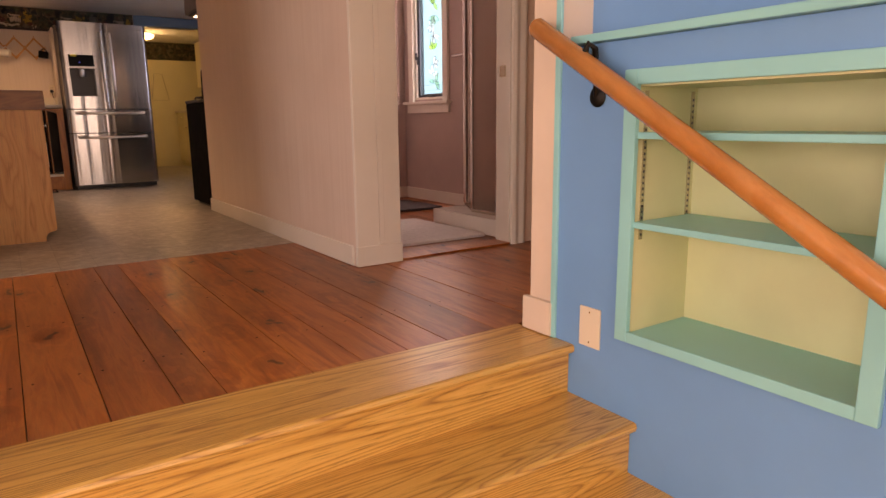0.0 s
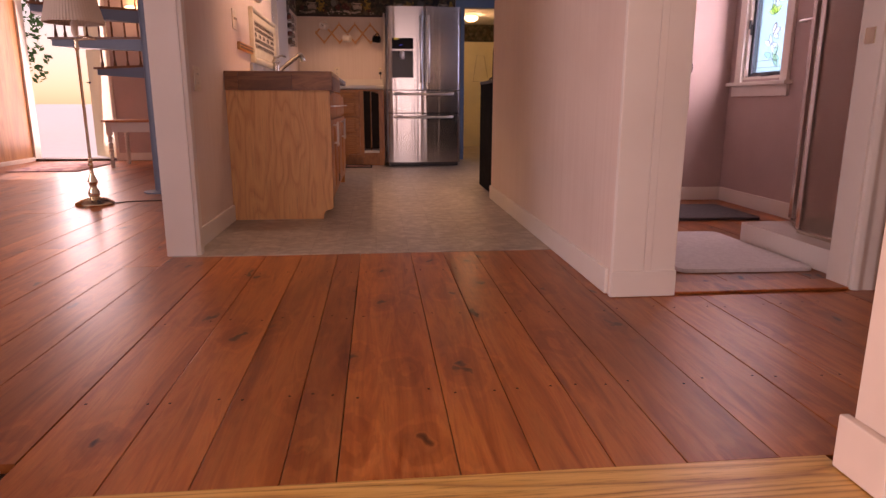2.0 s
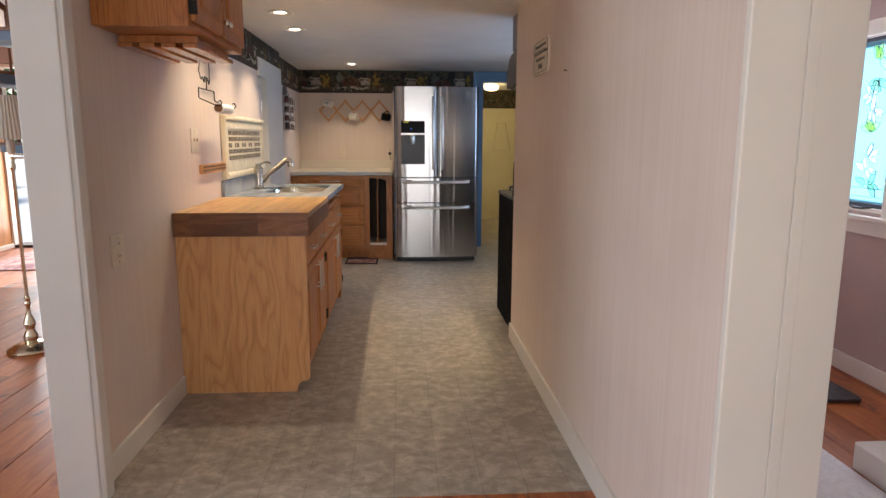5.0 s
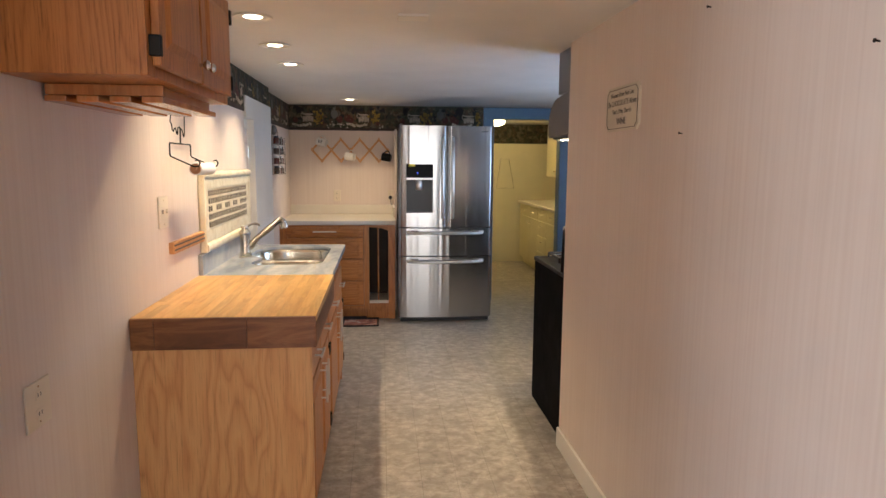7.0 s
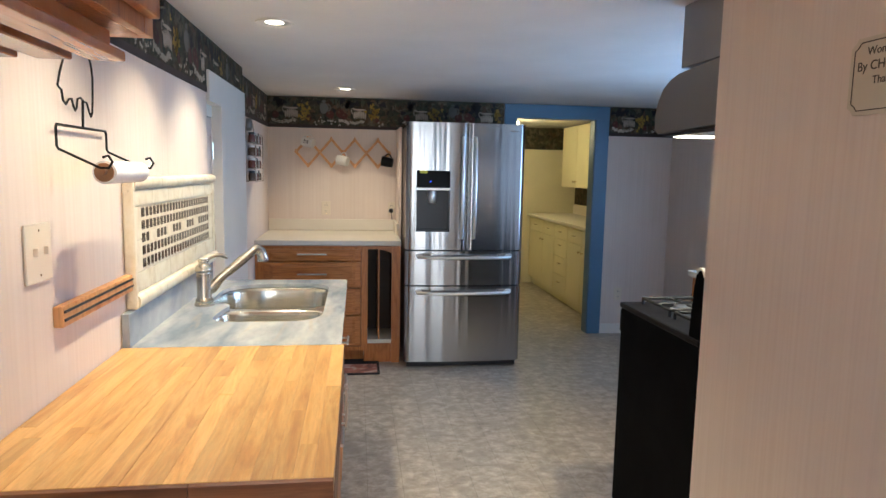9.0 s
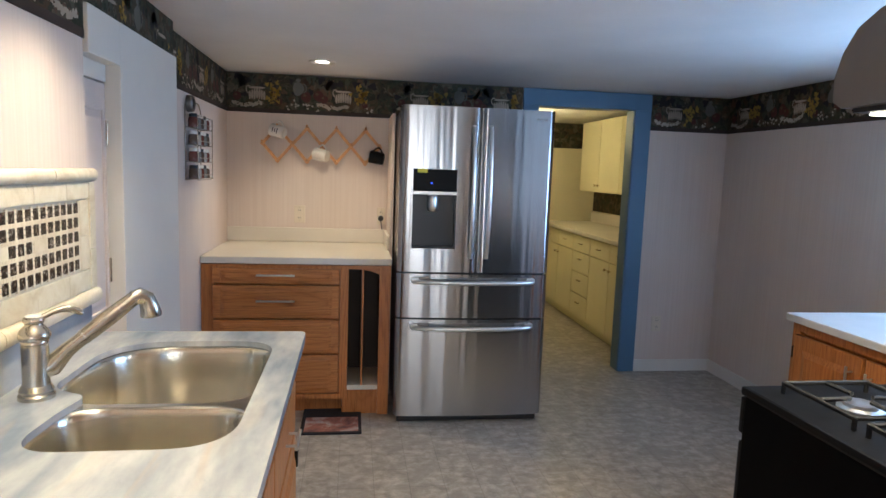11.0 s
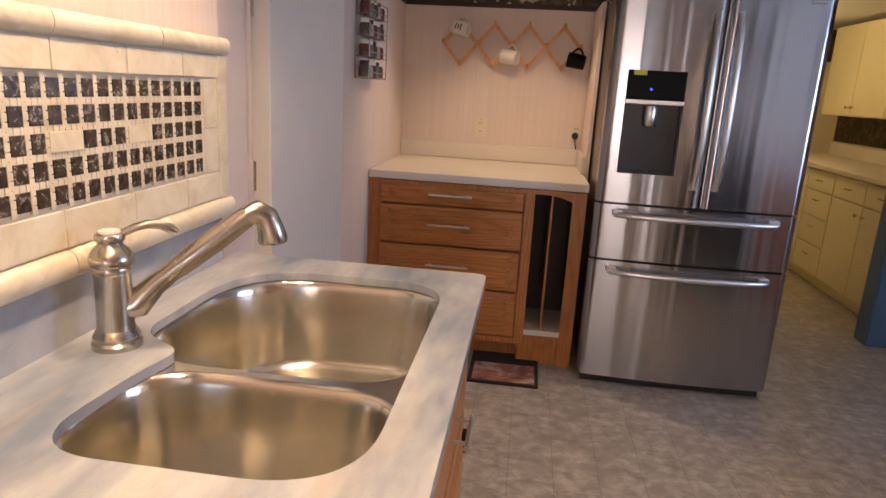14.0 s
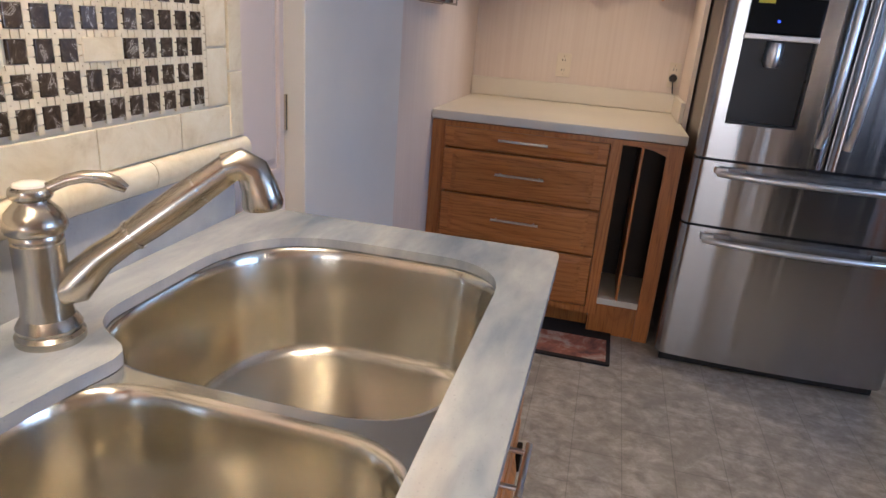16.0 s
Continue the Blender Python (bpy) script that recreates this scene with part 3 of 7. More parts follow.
wall_header = setting("wall_header", box(-0.08, EX, 3.66, 3.76, CEIL + 0.006, HIGH), M_CREAM, "cream painted wall above the kitchen opening", "wall")
wall_bath = setting("wall_bath", boxes((2.66, 3.52, 2.82, 2.93, 0, HIGH), (1.91, 2.66, 2.82, 2.93, 2.02, HIGH)), M_CREAM, "cream wall with the bathroom doorway", "wall")
wall_bath_east = setting("wall_bath_east", boxes((3.41, 3.52, 2.93, 4.56, 0, HIGH), (3.41, 3.52, 5.03, 5.2, 0, HIGH), (3.41, 3.52, 4.56, 5.03, 0, 0.88), (3.41, 3.52, 4.56, 5.03, 1.78, HIGH)),
                         M_MAUVE, "mauve-grey bathroom wall with a window", "wall")
bath_skin = setting("wall_bath_lining", boxes((1.913, 1.918, 2.935, 5.195, 0, HIGH), (1.918, 3.405, 5.19, 5.197, 0, HIGH)), M_MAUVE, "mauve-grey bathroom wall", "wall")
wall_hall = setting("wall_hall", boxes((1.74, 3.6, 1.50, 1.615, -0.1, HIGH), (3.52, 3.6, 1.615, 2.82, 0, HIGH)), M_CREAM, "peach-cream hall wall", "wall")
# blue wall with the recessed shelves: opening y 0.57 to 1.205, z 0.09 to 0.79
SY0, SY1, SZ0, SZ1 = 0.575, 1.205, 0.085, 0.790
wall_blue = setting("wall_blue", boxes((1.73, 2.05, 1.205, 1.49, LOW, 0.905), (1.73, 2.05, -2.7, 0.575, LOW, 0.905), (1.73, 2.05, 0.575, 1.205, LOW, 0.085), (1.73, 2.05, 0.575, 1.205, 0.79, 0.905)),
                    M_LILAC, "periwinkle blue painted half wall with built-in shelves", "wall")
wall_blue_upper = setting("wall_blue_upper", boxes((1.86, 2.05, -2.7, 1.49, 0.905, HIGH)), M_LILAC, "periwinkle blue wall above the ledge", "wall")
wall_end = setting("wall_end", boxes((1.733, 2.05, 1.49, 1.615, LOW, HIGH)), M_CREAM, "peach-cream end of the blue wall", "wall")
wall_left_end = setting("wall_landing", boxes((-3.6, 0.046, 1.44, 1.80, LOW, HIGH)), M_WHITE, "white painted wall end beside the steps", "wall")
wall_lower = setting("wall_lower", boxes((-1.8, -1.7, -2.7, -1.25, LOW, HIGH), (-1.8, -1.7, 0.85, 1.44, LOW, HIGH), (-1.8, -1.7, -1.25, 0.85, LOW, -0.05), (-1.8, -1.7, -1.25, 0.85, 1.55, HIGH), (-1.8, -0.6, -2.8, -2.7, LOW, HIGH), (1.7, 2.05, -2.8, -2.7, LOW, HIGH), (-0.6, 1.7, -2.8, -2.7, LOW, 0.4), (-0.6, 1.7, -2.8, -2.7, 1.95, HIGH)),
                     M_CREAM, "cream walls of the sunken room with a wide window", "wall")
wall_parlor_west = setting("wall_parlor_west", boxes((-3.6, -3.47, 1.80, 2.15, 0, HIGH), (-3.6, -3.47, 3.95, 9.3, 0, HIGH), (-3.6, -3.47, 2.15, 3.95, 0, 0.6), (-3.6, -3.47, 2.15, 3.95, 1.95, HIGH)),
                           M_ORANGEWALL, "orange pine panelled wall of the parlor", "wall")
wall_parlor_north = setting("wall_parlor_north", boxes((-2.46, -0.18, 9.14, 9.26, 0, HIGH), (-3.47, -2.46, 9.14, 9.26, 2.06, HIGH)), M_MAUVE, "pinkish wall beside the garden door", "wall")
wall_parlor_east = setting("wall_parlor_east", box(-0.1845, -0.181, 3.672, 9.14, 0, HIGH), M_CREAM, "cream parlor side of the kitchen wall", "wall")
wall_pantry = setting("wall_pantry", boxes((1.3, 1.4, BACK + 0.1, 11.7, 0, CEIL), (1.3, 3.5, 11.6, 11.7, 0, CEIL), (3.4, 3.5, BACK + 0.1, 11.7, 0, CEIL)), M_PANTRYWALL, "cream pantry walls", "wall")
ceiling_kitchen = setting("ceiling", boxes((-0.24, 3.5, 3.66, 12.2, CEIL + 0.004, CEIL + 0.1)), M_CEIL, "white kitchen ceiling with recessed lights", "ceiling")
ceiling_high = setting("ceiling_parlor", boxes((-3.6, -0.24, 1.4, 5.0, HIGH + 0.004, HIGH + 0.1), (-3.6, -1.95, 5.0, 9.3, HIGH + 0.004, HIGH + 0.1), (-1.95, -0.24, 7.0, 9.3, HIGH + 0.004, HIGH + 0.1),
                                               (-0.24, 3.6, 1.4, 5.45, HIGH + 0.004, HIGH + 0.1), (-1.8, 2.1, -2.8, 1.4, HIGH + 0.004, HIGH + 0.1)), M_CEIL, "white ceiling of the parlor and landing", "ceiling")
stairwell = setting("ceiling_stairwell", boxes((-2.0, -1.95, 5.0, 7.0, HIGH, 3.6), (-0.24, -0.19, 5.0, 7.0, HIGH, 3.6), (-2.0, -0.2, 4.95, 5.0, HIGH, 3.6), (-2.0, -0.2, 7.0, 7.05, HIGH, 3.6), (-2.0, -0.2, 4.95, 7.05, 3.6, 3.65)),
                    M_CEIL, "white stairwell above the spiral stair", "ceiling")

# trim
baseboard = setting("baseboard", boxes((EX - 0.014, EX, 2.84, 5.42, 0.002, 0.10), (WX, WX + 0.014, 3.68, 4.59, 0.003, 0.10), (2.745, 3.33, BACK - 0.013, BACK, 0.003, 0.09),
                                       (3.327, 3.34, 7.0, BACK, 0.003, 0.09), (1.926, 3.40, 5.176, 5.19, 0.002, 0.10), (3.396, 3.41, 3.9, 5.176, 0.002, 0.10),
                                       (-2.45, -0.26, 9.126, 9.14, 0.002, 0.10), (-3.468, -3.44, 5.3, 9.1, 0.002, 0.05), bevel=0.003), M_WHITE, "low white painted baseboard", "baseboard")
end_base = setting("baseboard_wall_end", boxes((1.712, 1.733, 1.50, 1.632, 0.003, 0.115), bevel=0.004), M_CREAM, "peach baseboard at the wall end", "baseboard")
teal_edge = setting("trim_aqua", boxes((1.720, 1.7305, 1.484, 1.506, 0.0, HIGH), bevel=0.003), M_TEAL, "aqua corner bead on the blue wall", "trim")
ledge = setting("ledge", box(1.705, 1.86, -2.6, 1.43, 0.907, 0.930, 0.004), M_TEAL, "aqua painted ledge on the half wall", "ledge")
shelf_frame = setting("trim_shelf", boxes((1.712, 1.7295, 1.19, 1.232, 0.072, 0.825), (1.712, 1.7295, 0.545, 0.59, 0.072, 0.825), (1.712, 1.7295, 0.59, 1.19, 0.072, 0.103), (1.712, 1.7295, 0.59, 1.19, 0.785, 0.825), bevel=0.003),
                      M_TEAL, "aqua painted frame round the shelves", "trim")
post = thing("door_casing", (-0.1, 3.65, 0), "white painted casing on the end of the kitchen wall", "trim", kind="structure")
part("casing_board", box(-0.186, -0.048, 3.630, 3.668, 0, HIGH, 0.004), M_WHITE, post)
part("bead", box(-0.062, -0.030, 3.640, 3.70, 0, HIGH, 0.006), M_WHITE, post)
pil = thing("door_casing", (1.8, 2.8, 0), "white painted casing of the bathroom doorway", "trim", kind="structure")
part("casing_board", box(1.678, 1.800, 2.794, 2.816, 0.0, HIGH, 0.004), M_WHITE, pil)
part("bead", box(1.8005, 1.826, 2.793, 2.816, 0.0, HIGH, 0.0015), M_WHITE, pil)
part("jamb", box(1.8265, 1.924, 2.797, 2.94, 0.0, 2.02, 0.004), M_WHITE, pil)
part("plinth", box(1.674, 1.926, 2.786, 2.81, 0.002, 0.10, 0.003), M_WHITE, pil)
jam = thing("door_casing", (2.7, 2.87, 0), "white fluted jamb with a brass strike plate", "trim", kind="structure")
part("jamb", box(2.645, 2.662, 2.815, 2.935, 0, 2.02, 0.003), M_WHITE, jam)
part("casing_board", prism(rounded([(2.655, 2.80, 0.004), (2.675, 2.79, 0.006), (2.70, 2.798, 0.006), (2.735, 2.788, 0.012), (2.755, 2.80, 0.006), (2.755, 2.82, 0.002), (2.655, 2.82, 0.002)], 4), "z", 0, 2.1), M_WHITE, jam)
part("strike_plate", box(2.640, 2.646, 2.85, 2.90, 0.93, 0.99, 0.002), M_BRASS, jam, "brass strike plate")
bluef = thing("door_casing", (2.3, 8.93, 0), "slate blue painted casing of the pantry doorway", "trim", kind="structure")
part("casing_side", box(2.628, 2.745, BACK - 0.02, BACK - 0.001, 0.004, 1.885, 0.003), M_BLUEDOOR, bluef)
part("casing_side", box(1.82, 1.93, BACK - 0.02, BACK - 0.001, 0.004, 1.885, 0.003), M_BLUEDOOR, bluef)
part("casing_head", box(1.82, 2.745, BACK - 0.022, BACK - 0.001, 1.885, 1.998, 0.003), M_BLUEDOOR, bluef)
part("jamb", box(2.622, 2.639, BACK - 0.012, BACK + 0.115, 0.004, 1.9, 0.003), M_BLUEDOOR, bluef)
part("jamb", box(1.916, 1.932, BACK - 0.012, BACK + 0.115, 0.004, 1.9, 0.003), M_BLUEDOOR, bluef)
part("jamb_head", box(1.932, 2.622, BACK - 0.012, BACK + 0.115, 1.883, 1.899, 0.003), M_BLUEDOOR, bluef)

# windows that let the daylight in
for wname, (a, b) in {"window_kitchen": ((3.36, 3.41, 5.8, 7.0), (0.95, 1.78)), "window_lower_west": ((-1.78, -1.73, -1.25, 0.85), (-0.05, 1.55)), "window_lower": ((-0.6, 1.7, -2.78, -2.73), (0.4, 1.95)), "window_parlor": ((-3.57, -3.52, 2.15, 3.95), (0.6, 1.95))}.items():
    x0, x1, y0, y1 = a
    w = thing(wname, ((x0 + x1) / 2, (y0 + y1) / 2, b[0]), "white framed window letting in daylight", "window", kind="structure")
    along = x1 - x0 > y1 - y0
    f = 0.05
    rows = [(x0, x1, y0, y1, b[0], b[0] + f), (x0, x1, y0, y1, b[1] - f, b[1])]
    if along:
        rows += [(x0, x0 + f, y0, y1, b[0] + f, b[1] - f), (x1 - f, x1, y0, y1, b[0] + f, b[1] - f)]
    else:
        rows += [(x0, x1, y0, y0 + f, b[0] + f, b[1] - f), (x0, x1, y1 - f, y1, b[0] + f, b[1] - f)]
    part("window_frame", boxes(*rows), M_WHITE, w)

# ---- the oak steps ----
steps = thing("steps", (0.9, 1.0, LOW), "golden oak steps with rounded nosings", "stairs")
NOSE = [(1.40, 0.0), (1.147, -0.165), (0.894, -0.33), (0.641, -0.495)]
for k, (y, z) in enumerate(NOSE):
    back = 1.672 if k == 0 else NOSE[k - 1][0] + 0.03
    x0 = 0.0 if k == 0 else -0.9
    out = [(y + 0.012, z - 0.028), (y + 0.003, z - 0.024), (y, z - 0.014), (y + 0.003, z - 0.004), (y + 0.012, z), (back, z), (back, z - 0.028)]
    part("tread", prism(out, "x", x0 - 0.03 if k else 0.0, 1.728), M_OAK, steps)
    part("riser", box(-0.9, 1.728, y + 0.025, y + 0.045, z - 0.165, z - 0.028), M_OAK, steps)
part("carcass", boxes((-0.9, 1.728, 1.447, 1.66, LOW, -0.03), (-0.9, 1.728, 1.194, 1.44, LOW, -0.195), (-0.9, 1.728, 0.941, 1.19, LOW, -0.36), (-0.9, 1.728, 0.688, 0.93, LOW, -0.525)), M_DARKVOID, steps)

# ---- built-in shelves ----
case = thing("bookshelf", (1.9, 0.89, 0.085), "empty built-in shelves, lime inside with aqua boards", "shelf")
part("back_panel", box(1.985, 1.995, SY0, SY1, SZ0, SZ1), M_LIME, case)
part("side_panel", box(1.731, 1.985, SY1 - 0.01, SY1 - 0.001, SZ0, SZ1), M_LIME, case)
part("side_panel", box(1.731, 1.985, SY0 + 0.001, SY0 + 0.01, SZ0, SZ1), M_LIME, case)
part("top_panel", box(1.731, 1.985, SY0 + 0.01, SY1 - 0.01, SZ1 - 0.01, SZ1 - 0.001), M_LIME, case)
part("bottom_board", box(1.728, 1.985, SY0 + 0.01, SY1 - 0.01, SZ0 + 0.001, SZ0 + 0.012), M_TEAL, case)
for z in (0.418, 0.661):
    part("shelf_board", box(1.725, 1.984, SY0 + 0.012, SY1 - 0.012, z - 0.018, z, 0.003), M_TEAL, case, "aqua shelf board")
for y in (SY1 - 0.013, SY0 + 0.011):
    for x in (1.752, 1.955):
        st = part("shelf_standard", box(x, x + 0.014, y, y + 0.003, SZ0 + 0.28, SZ1 - 0.02), M_NICKEL, case, "slotted metal shelf standard")
        part("slots", boxes(*[(x + 0.004, x + 0.010, y - 0.0006, y + 0.0036, SZ0 + 0.29 + 0.016 * i, SZ0 + 0.297 + 0.016 * i) for i in range(24)]), M_DARK, st, "dark slots")

# ---- handrail ----
rail = thing("handrail", (1.66, 1.2, 0.6), "polished oak handrail on a black bracket", "handrail")
A, B = Vector((1.655, 1.518, 0.962)), Vector((1.655, -0.55, -0.278))
d = (B - A).normalized()
q = Vector((1, 0, 0)).cross(d).normalized()
prof = [(0.026 * math.cos(2 * math.pi * i / 16), 0.030 * math.sin(2 * math.pi * i / 16)) for i in range(16)]
bm = bmesh.new()
ra = [[bm.verts.new(c + Vector((u * s, 0, 0)) + q * v * s) for u, v in prof] for c, s in ((A - d * 0.012, 0.75), (A, 1.0), (B, 1.0), (B + d * 0.012, 0.75))]
for r0, r1 in zip(ra, ra[1:]):
    for i in range(16):
        bm.faces.new((r0[i], r0[(i + 1) % 16], r1[(i + 1) % 16], r1[i]))
bm.faces.new(ra[0])
bm.faces.new(ra[-1])
bmesh.ops.recalc_face_normals(bm, faces=bm.faces[:])
part("rail", bm, M_RAIL, rail, smooth=40)
C = A + d * 0.21
part("bracket", tube([C - q * 0.028, C - q * 0.05, C - q * 0.06 + Vector((0.02, 0, -0.02)), C + Vector((0.066, 0, -0.095))], 0.009), M_IRON, rail, "black iron bracket", 60)
part("rosette", lathe([(0.001, 0), (0.026, 0.0), (0.03, 0.004), (0.022, 0.012), (0.001, 0.015)], C + Vector((0.074, 0, -0.095)), 20, (-1, 0, 0)), M_IRON, rail, "black iron rosette", 50)


# ---- electrical plates ----
def plate(place, facing, label, kind="switch", w=0.072, h=0.115, mat=None):
    """A wall plate at place, facing (nx, ny)."""
    mat = mat or M_PLATE
    th = thing("wall_plate", place, label, "switch" if kind == "switch" else "outlet")
    turn = Vector((0, -1, 0)).rotation_difference(Vector((*facing, 0))).to_matrix().to_4x4()
    m = Matrix.Translation(place) @ turn

    def put(n, bm, mt, lb=""):
        bm.transform(m)
        part(n, bm, mt, th, lb)
    put("cover", box(-w / 2, w / 2, -0.007, -0.0005, -h / 2, h / 2, 0.003), mat)
    if kind == "switch":
        for dx in ((-0.023, 0.023) if w > 0.09 else (0.0,)):
            put("toggle", box(dx - 0.005, dx + 0.005, -0.017, -0.007, -0.006, 0.012, 0.002), mat)
    elif kind == "outlet":
        for s in (-1, 1):
            put("socket", box(-0.016, 0.016, -0.009, -0.0065, s * 0.024 - 0.013, s * 0.024 + 0.013, 0.003), mat)
            put("slots", boxes((-0.008, -0.005, -0.0095, -0.0088, s * 0.024 - 0.004, s * 0.024 + 0.006), (0.005, 0.008, -0.0095, -0.0088, s * 0.024 - 0.004, s * 0.024 + 0.006)), M_DARK)
    for s in ((-1, 1) if kind != "blank" else (-1, 1)):
        put("screw", lathe([(0.003, 0), (0.003, 0.001), (0.001, 0.0015)], (0, -0.007, s * h * 0.38), 8, (0, -1, 0)), M_BRASS)
    return th


plate((1.73, 1.338, 0.075), (-1, 0), "ivory blank wall plate on the blue wall", "blank", 0.082, 0.125)
plate((WX, 3.985, 0.83), (1, 0), "ivory two-gang outlet plate on the wallpaper", "outlet", 0.115, 0.12)
plate((WX, 4.98, 1.235), (1, 0), "ivory light switch plate by the counter", "switch", 0.112, 0.125)
plate((0.335, BACK, 1.10), (0, -1), "ivory outlet plate above the laminate counter", "outlet")
plate((0.875, BACK, 1.10), (0, -1), "ivory outlet plate with a black plug", "outlet", 0.055)
plate((2.905, BACK, 0.36), (0, -1), "ivory outlet plate low on the back wall", "outlet")
plug = thing("plug", (0.872, BACK - 0.03, 1.09), "black plug in the outlet", "plug")
part("body", lathe([(0.001, 0), (0.018, 0.0), (0.02, 0.01), (0.017, 0.026), (0.001, 0.03)], (0.872, BACK - 0.006, 1.085), 16, (0, -1, 0)), M_DARK, plug, smooth=50)
part("cord", tube([(0.872, BACK - 0.025, 1.075), (0.876, BACK - 0.02, 1.04), (0.89, BACK - 0.012, 0.97), (0.895, BACK - 0.012, 0.92)], 0.003, 6), M_DARK, plug)


# ---- kitchen: counter run along the west wall ----
TOP = 0.900
run = thing("base_cabinet", (0.2, 5.5, 0), "oak base cabinet with a fir plywood end", "cabinet")
end = [(-0.078, 0.0), (0.470, 0.0), (0.474, 0.03), (0.486, 0.05), (0.505, 0.058), (0.525, 0.062), (0.535, 0.075), (0.535, 0.792), (-0.078, 0.792)]
part("end_panel", prism(end, "y", 4.600, 4.618), M_PLY, run, "fir plywood end panel with wild grain")
part("carcass", box(-0.078, 0.50, 4.618, 5.62, 0.075, 0.79), M_CAB, run)
part("sink_base", box(-0.078, 0.50, 5.62, 6.53, 0.075, 0.60), M_CAB, run)
part("front_rail", box(0.485, 0.50, 5.62, 6.53, 0.60, 0.79), M_CAB, run)
part("toe_kick", box(-0.078, 0.455, 4.618, 6.53, 0.0, 0.075), M_CAB, run)
part("far_end_panel", box(-0.078, 0.512, 6.53, 6.548, 0.0, 0.79), M_CAB, run)


def front(parent, y0, y1, z0, z1, x=0.502, mat=None, drawer=False):
    """A door or drawer front on the +x face."""
    fr = part("drawer_front" if drawer else "door", box(x, x + 0.02, y0, y1, z0, z1, 0.004), mat or M_CAB, parent)
    pan = plane_panel(0, y1 - y0 - 0.09, 0, z1 - z0 - 0.09, 0, 0.008, 0.02)
    pan.transform(Matrix.Translation((x + 0.02, y0 + 0.045, z0 + 0.045)) @ Matrix.Rotation(radians(90), 4, "Z"))
    if z1 - z0 > 0.2:
        part("raised_panel", pan, mat or M_CAB, fr)
    else:
        pan.free()
    return fr


def bar(parent, a, b, out, radius=0.005, mat=None, label="brushed steel bar handle"):
    """A bar handle between a and b, held off by two posts along out."""
    a, b, out = Vector(a), Vector(b), Vector(out)
    d = (b - a).normalized()
    bm = rod(a + out, b + out, radius)
    for p in (a + d * 0.02, b - d * 0.02):
        rod(p, p + out, radius * 0.8, 8, bm)
    return part("handle", bm, mat or M_STEELH, parent, label, 50)


for y0, y1 in ((4.64, 5.03), (5.045, 5.44), (5.46, 5.98), (5.99, 6.51)):
    dr = front(run, y0, y1, 0.62, 0.77, drawer=True)
    bar(dr, (0.524, (y0 + y1) / 2 - 0.06, 0.695), (0.524, (y0 + y1) / 2 + 0.06, 0.695), (0.028, 0, 0))
    dr = front(run, y0, y1, 0.10, 0.605)
    yh = y1 - 0.04 if y0 in (4.64, 5.46) else y0 + 0.04
    bar(dr, (0.524, yh, 0.43), (0.524, yh, 0.59), (0.028, 0, 0))
    yk = y0 + 0.012 if y0 in (4.64, 5.46) else y1 - 0.012
    for z in (0.17, 0.53):
        part("hinge", box(0.518, 0.532, yk - 0.012, yk + 0.012, z - 0.025, z + 0.025, 0.003), M_IRON, dr, "black hinge")

# butcher block: maple strips over a dark end
block = thing("butcher_block", (0.23, 5.0, 0.79), "maple butcher block top, honey coloured and stained", "countertop")
BX0, BX1, BY0, BY1 = -0.078, 0.552, 4.582, 5.438
part("core", box(BX0 + 0.002, BX1 - 0.004, BY0 + 0.012, BY1, 0.792, TOP - 0.004), M_BUTCHER, block)
rng = random.Random(4)
nstrip = 18
wst = (BX1 - BX0) / nstrip
for i in range(nstrip):
    cuts = sorted([BY0 + 0.0135] + [BY0 + rng.uniform(0.12, 0.8) for _ in range(1)] + [BY1])
    for a, b in zip(cuts, cuts[1:]):
        part("strip", box(BX0 + i * wst + 0.0001, BX0 + (i + 1) * wst - 0.0001, a + 0.0001, b - 0.0001, TOP - 0.025, TOP + rng.uniform(-0.0003, 0.0003), 0.0007), M_BUTCHER, block)
xs = [BX0, 0.002, 0.315, BX1]
for a, b in zip(xs, xs[1:]):
    part("end_block", box(a + 0.0005, b - 0.0005, BY0, BY0 + 0.013, 0.788, TOP - 0.0006, 0.0012), M_BUTEND, block, "dark stained end grain")
part("side_block", box(BX1 - 0.005, BX1 + 0.001, BY0 + 0.013, BY1, 0.788, TOP - 0.026, 0.001), M_BUTEND, block, "dark stained side")

# stone top with the sink's opening
stone = thing("stone_countertop", (0.23, 6.0, 0.86), "grey-blue veined stone countertop with amber streaks", "countertop")
hole = rounded([(0.468, 5.746, 0.13), (0.468, 6.484, 0.12), (0.020, 6.484, 0.21), (0.020, 6.085, 0.15), (0.116, 6.034, 0.03), (0.098, 5.94, 0.07), (0.086, 5.746, 0.11)], 9)
outer = rounded([(0.545, 5.440, 0.002), (0.545, 6.598, 0.022), (-0.056, 6.598, 0.002), (-0.056, 5.440, 0.002)], 4)
part("slab", slab_with_holes(outer, [hole], TOP - 0.016, TOP), M_STONE, stone)
part("front_edge", box(0.520, 0.544, 5.441, 6.575, TOP - 0.034, TOP - 0.0165, 0.004), M_STONE, stone)
part("end_edge", box(-0.056, 0.518, 6.572, 6.597, TOP - 0.034, TOP - 0.0165, 0.004), M_STONE, stone)
part("backsplash", box(-0.079, -0.057, 5.442, 6.530, TOP - 0.03, 0.998, 0.003), M_STONE, stone)

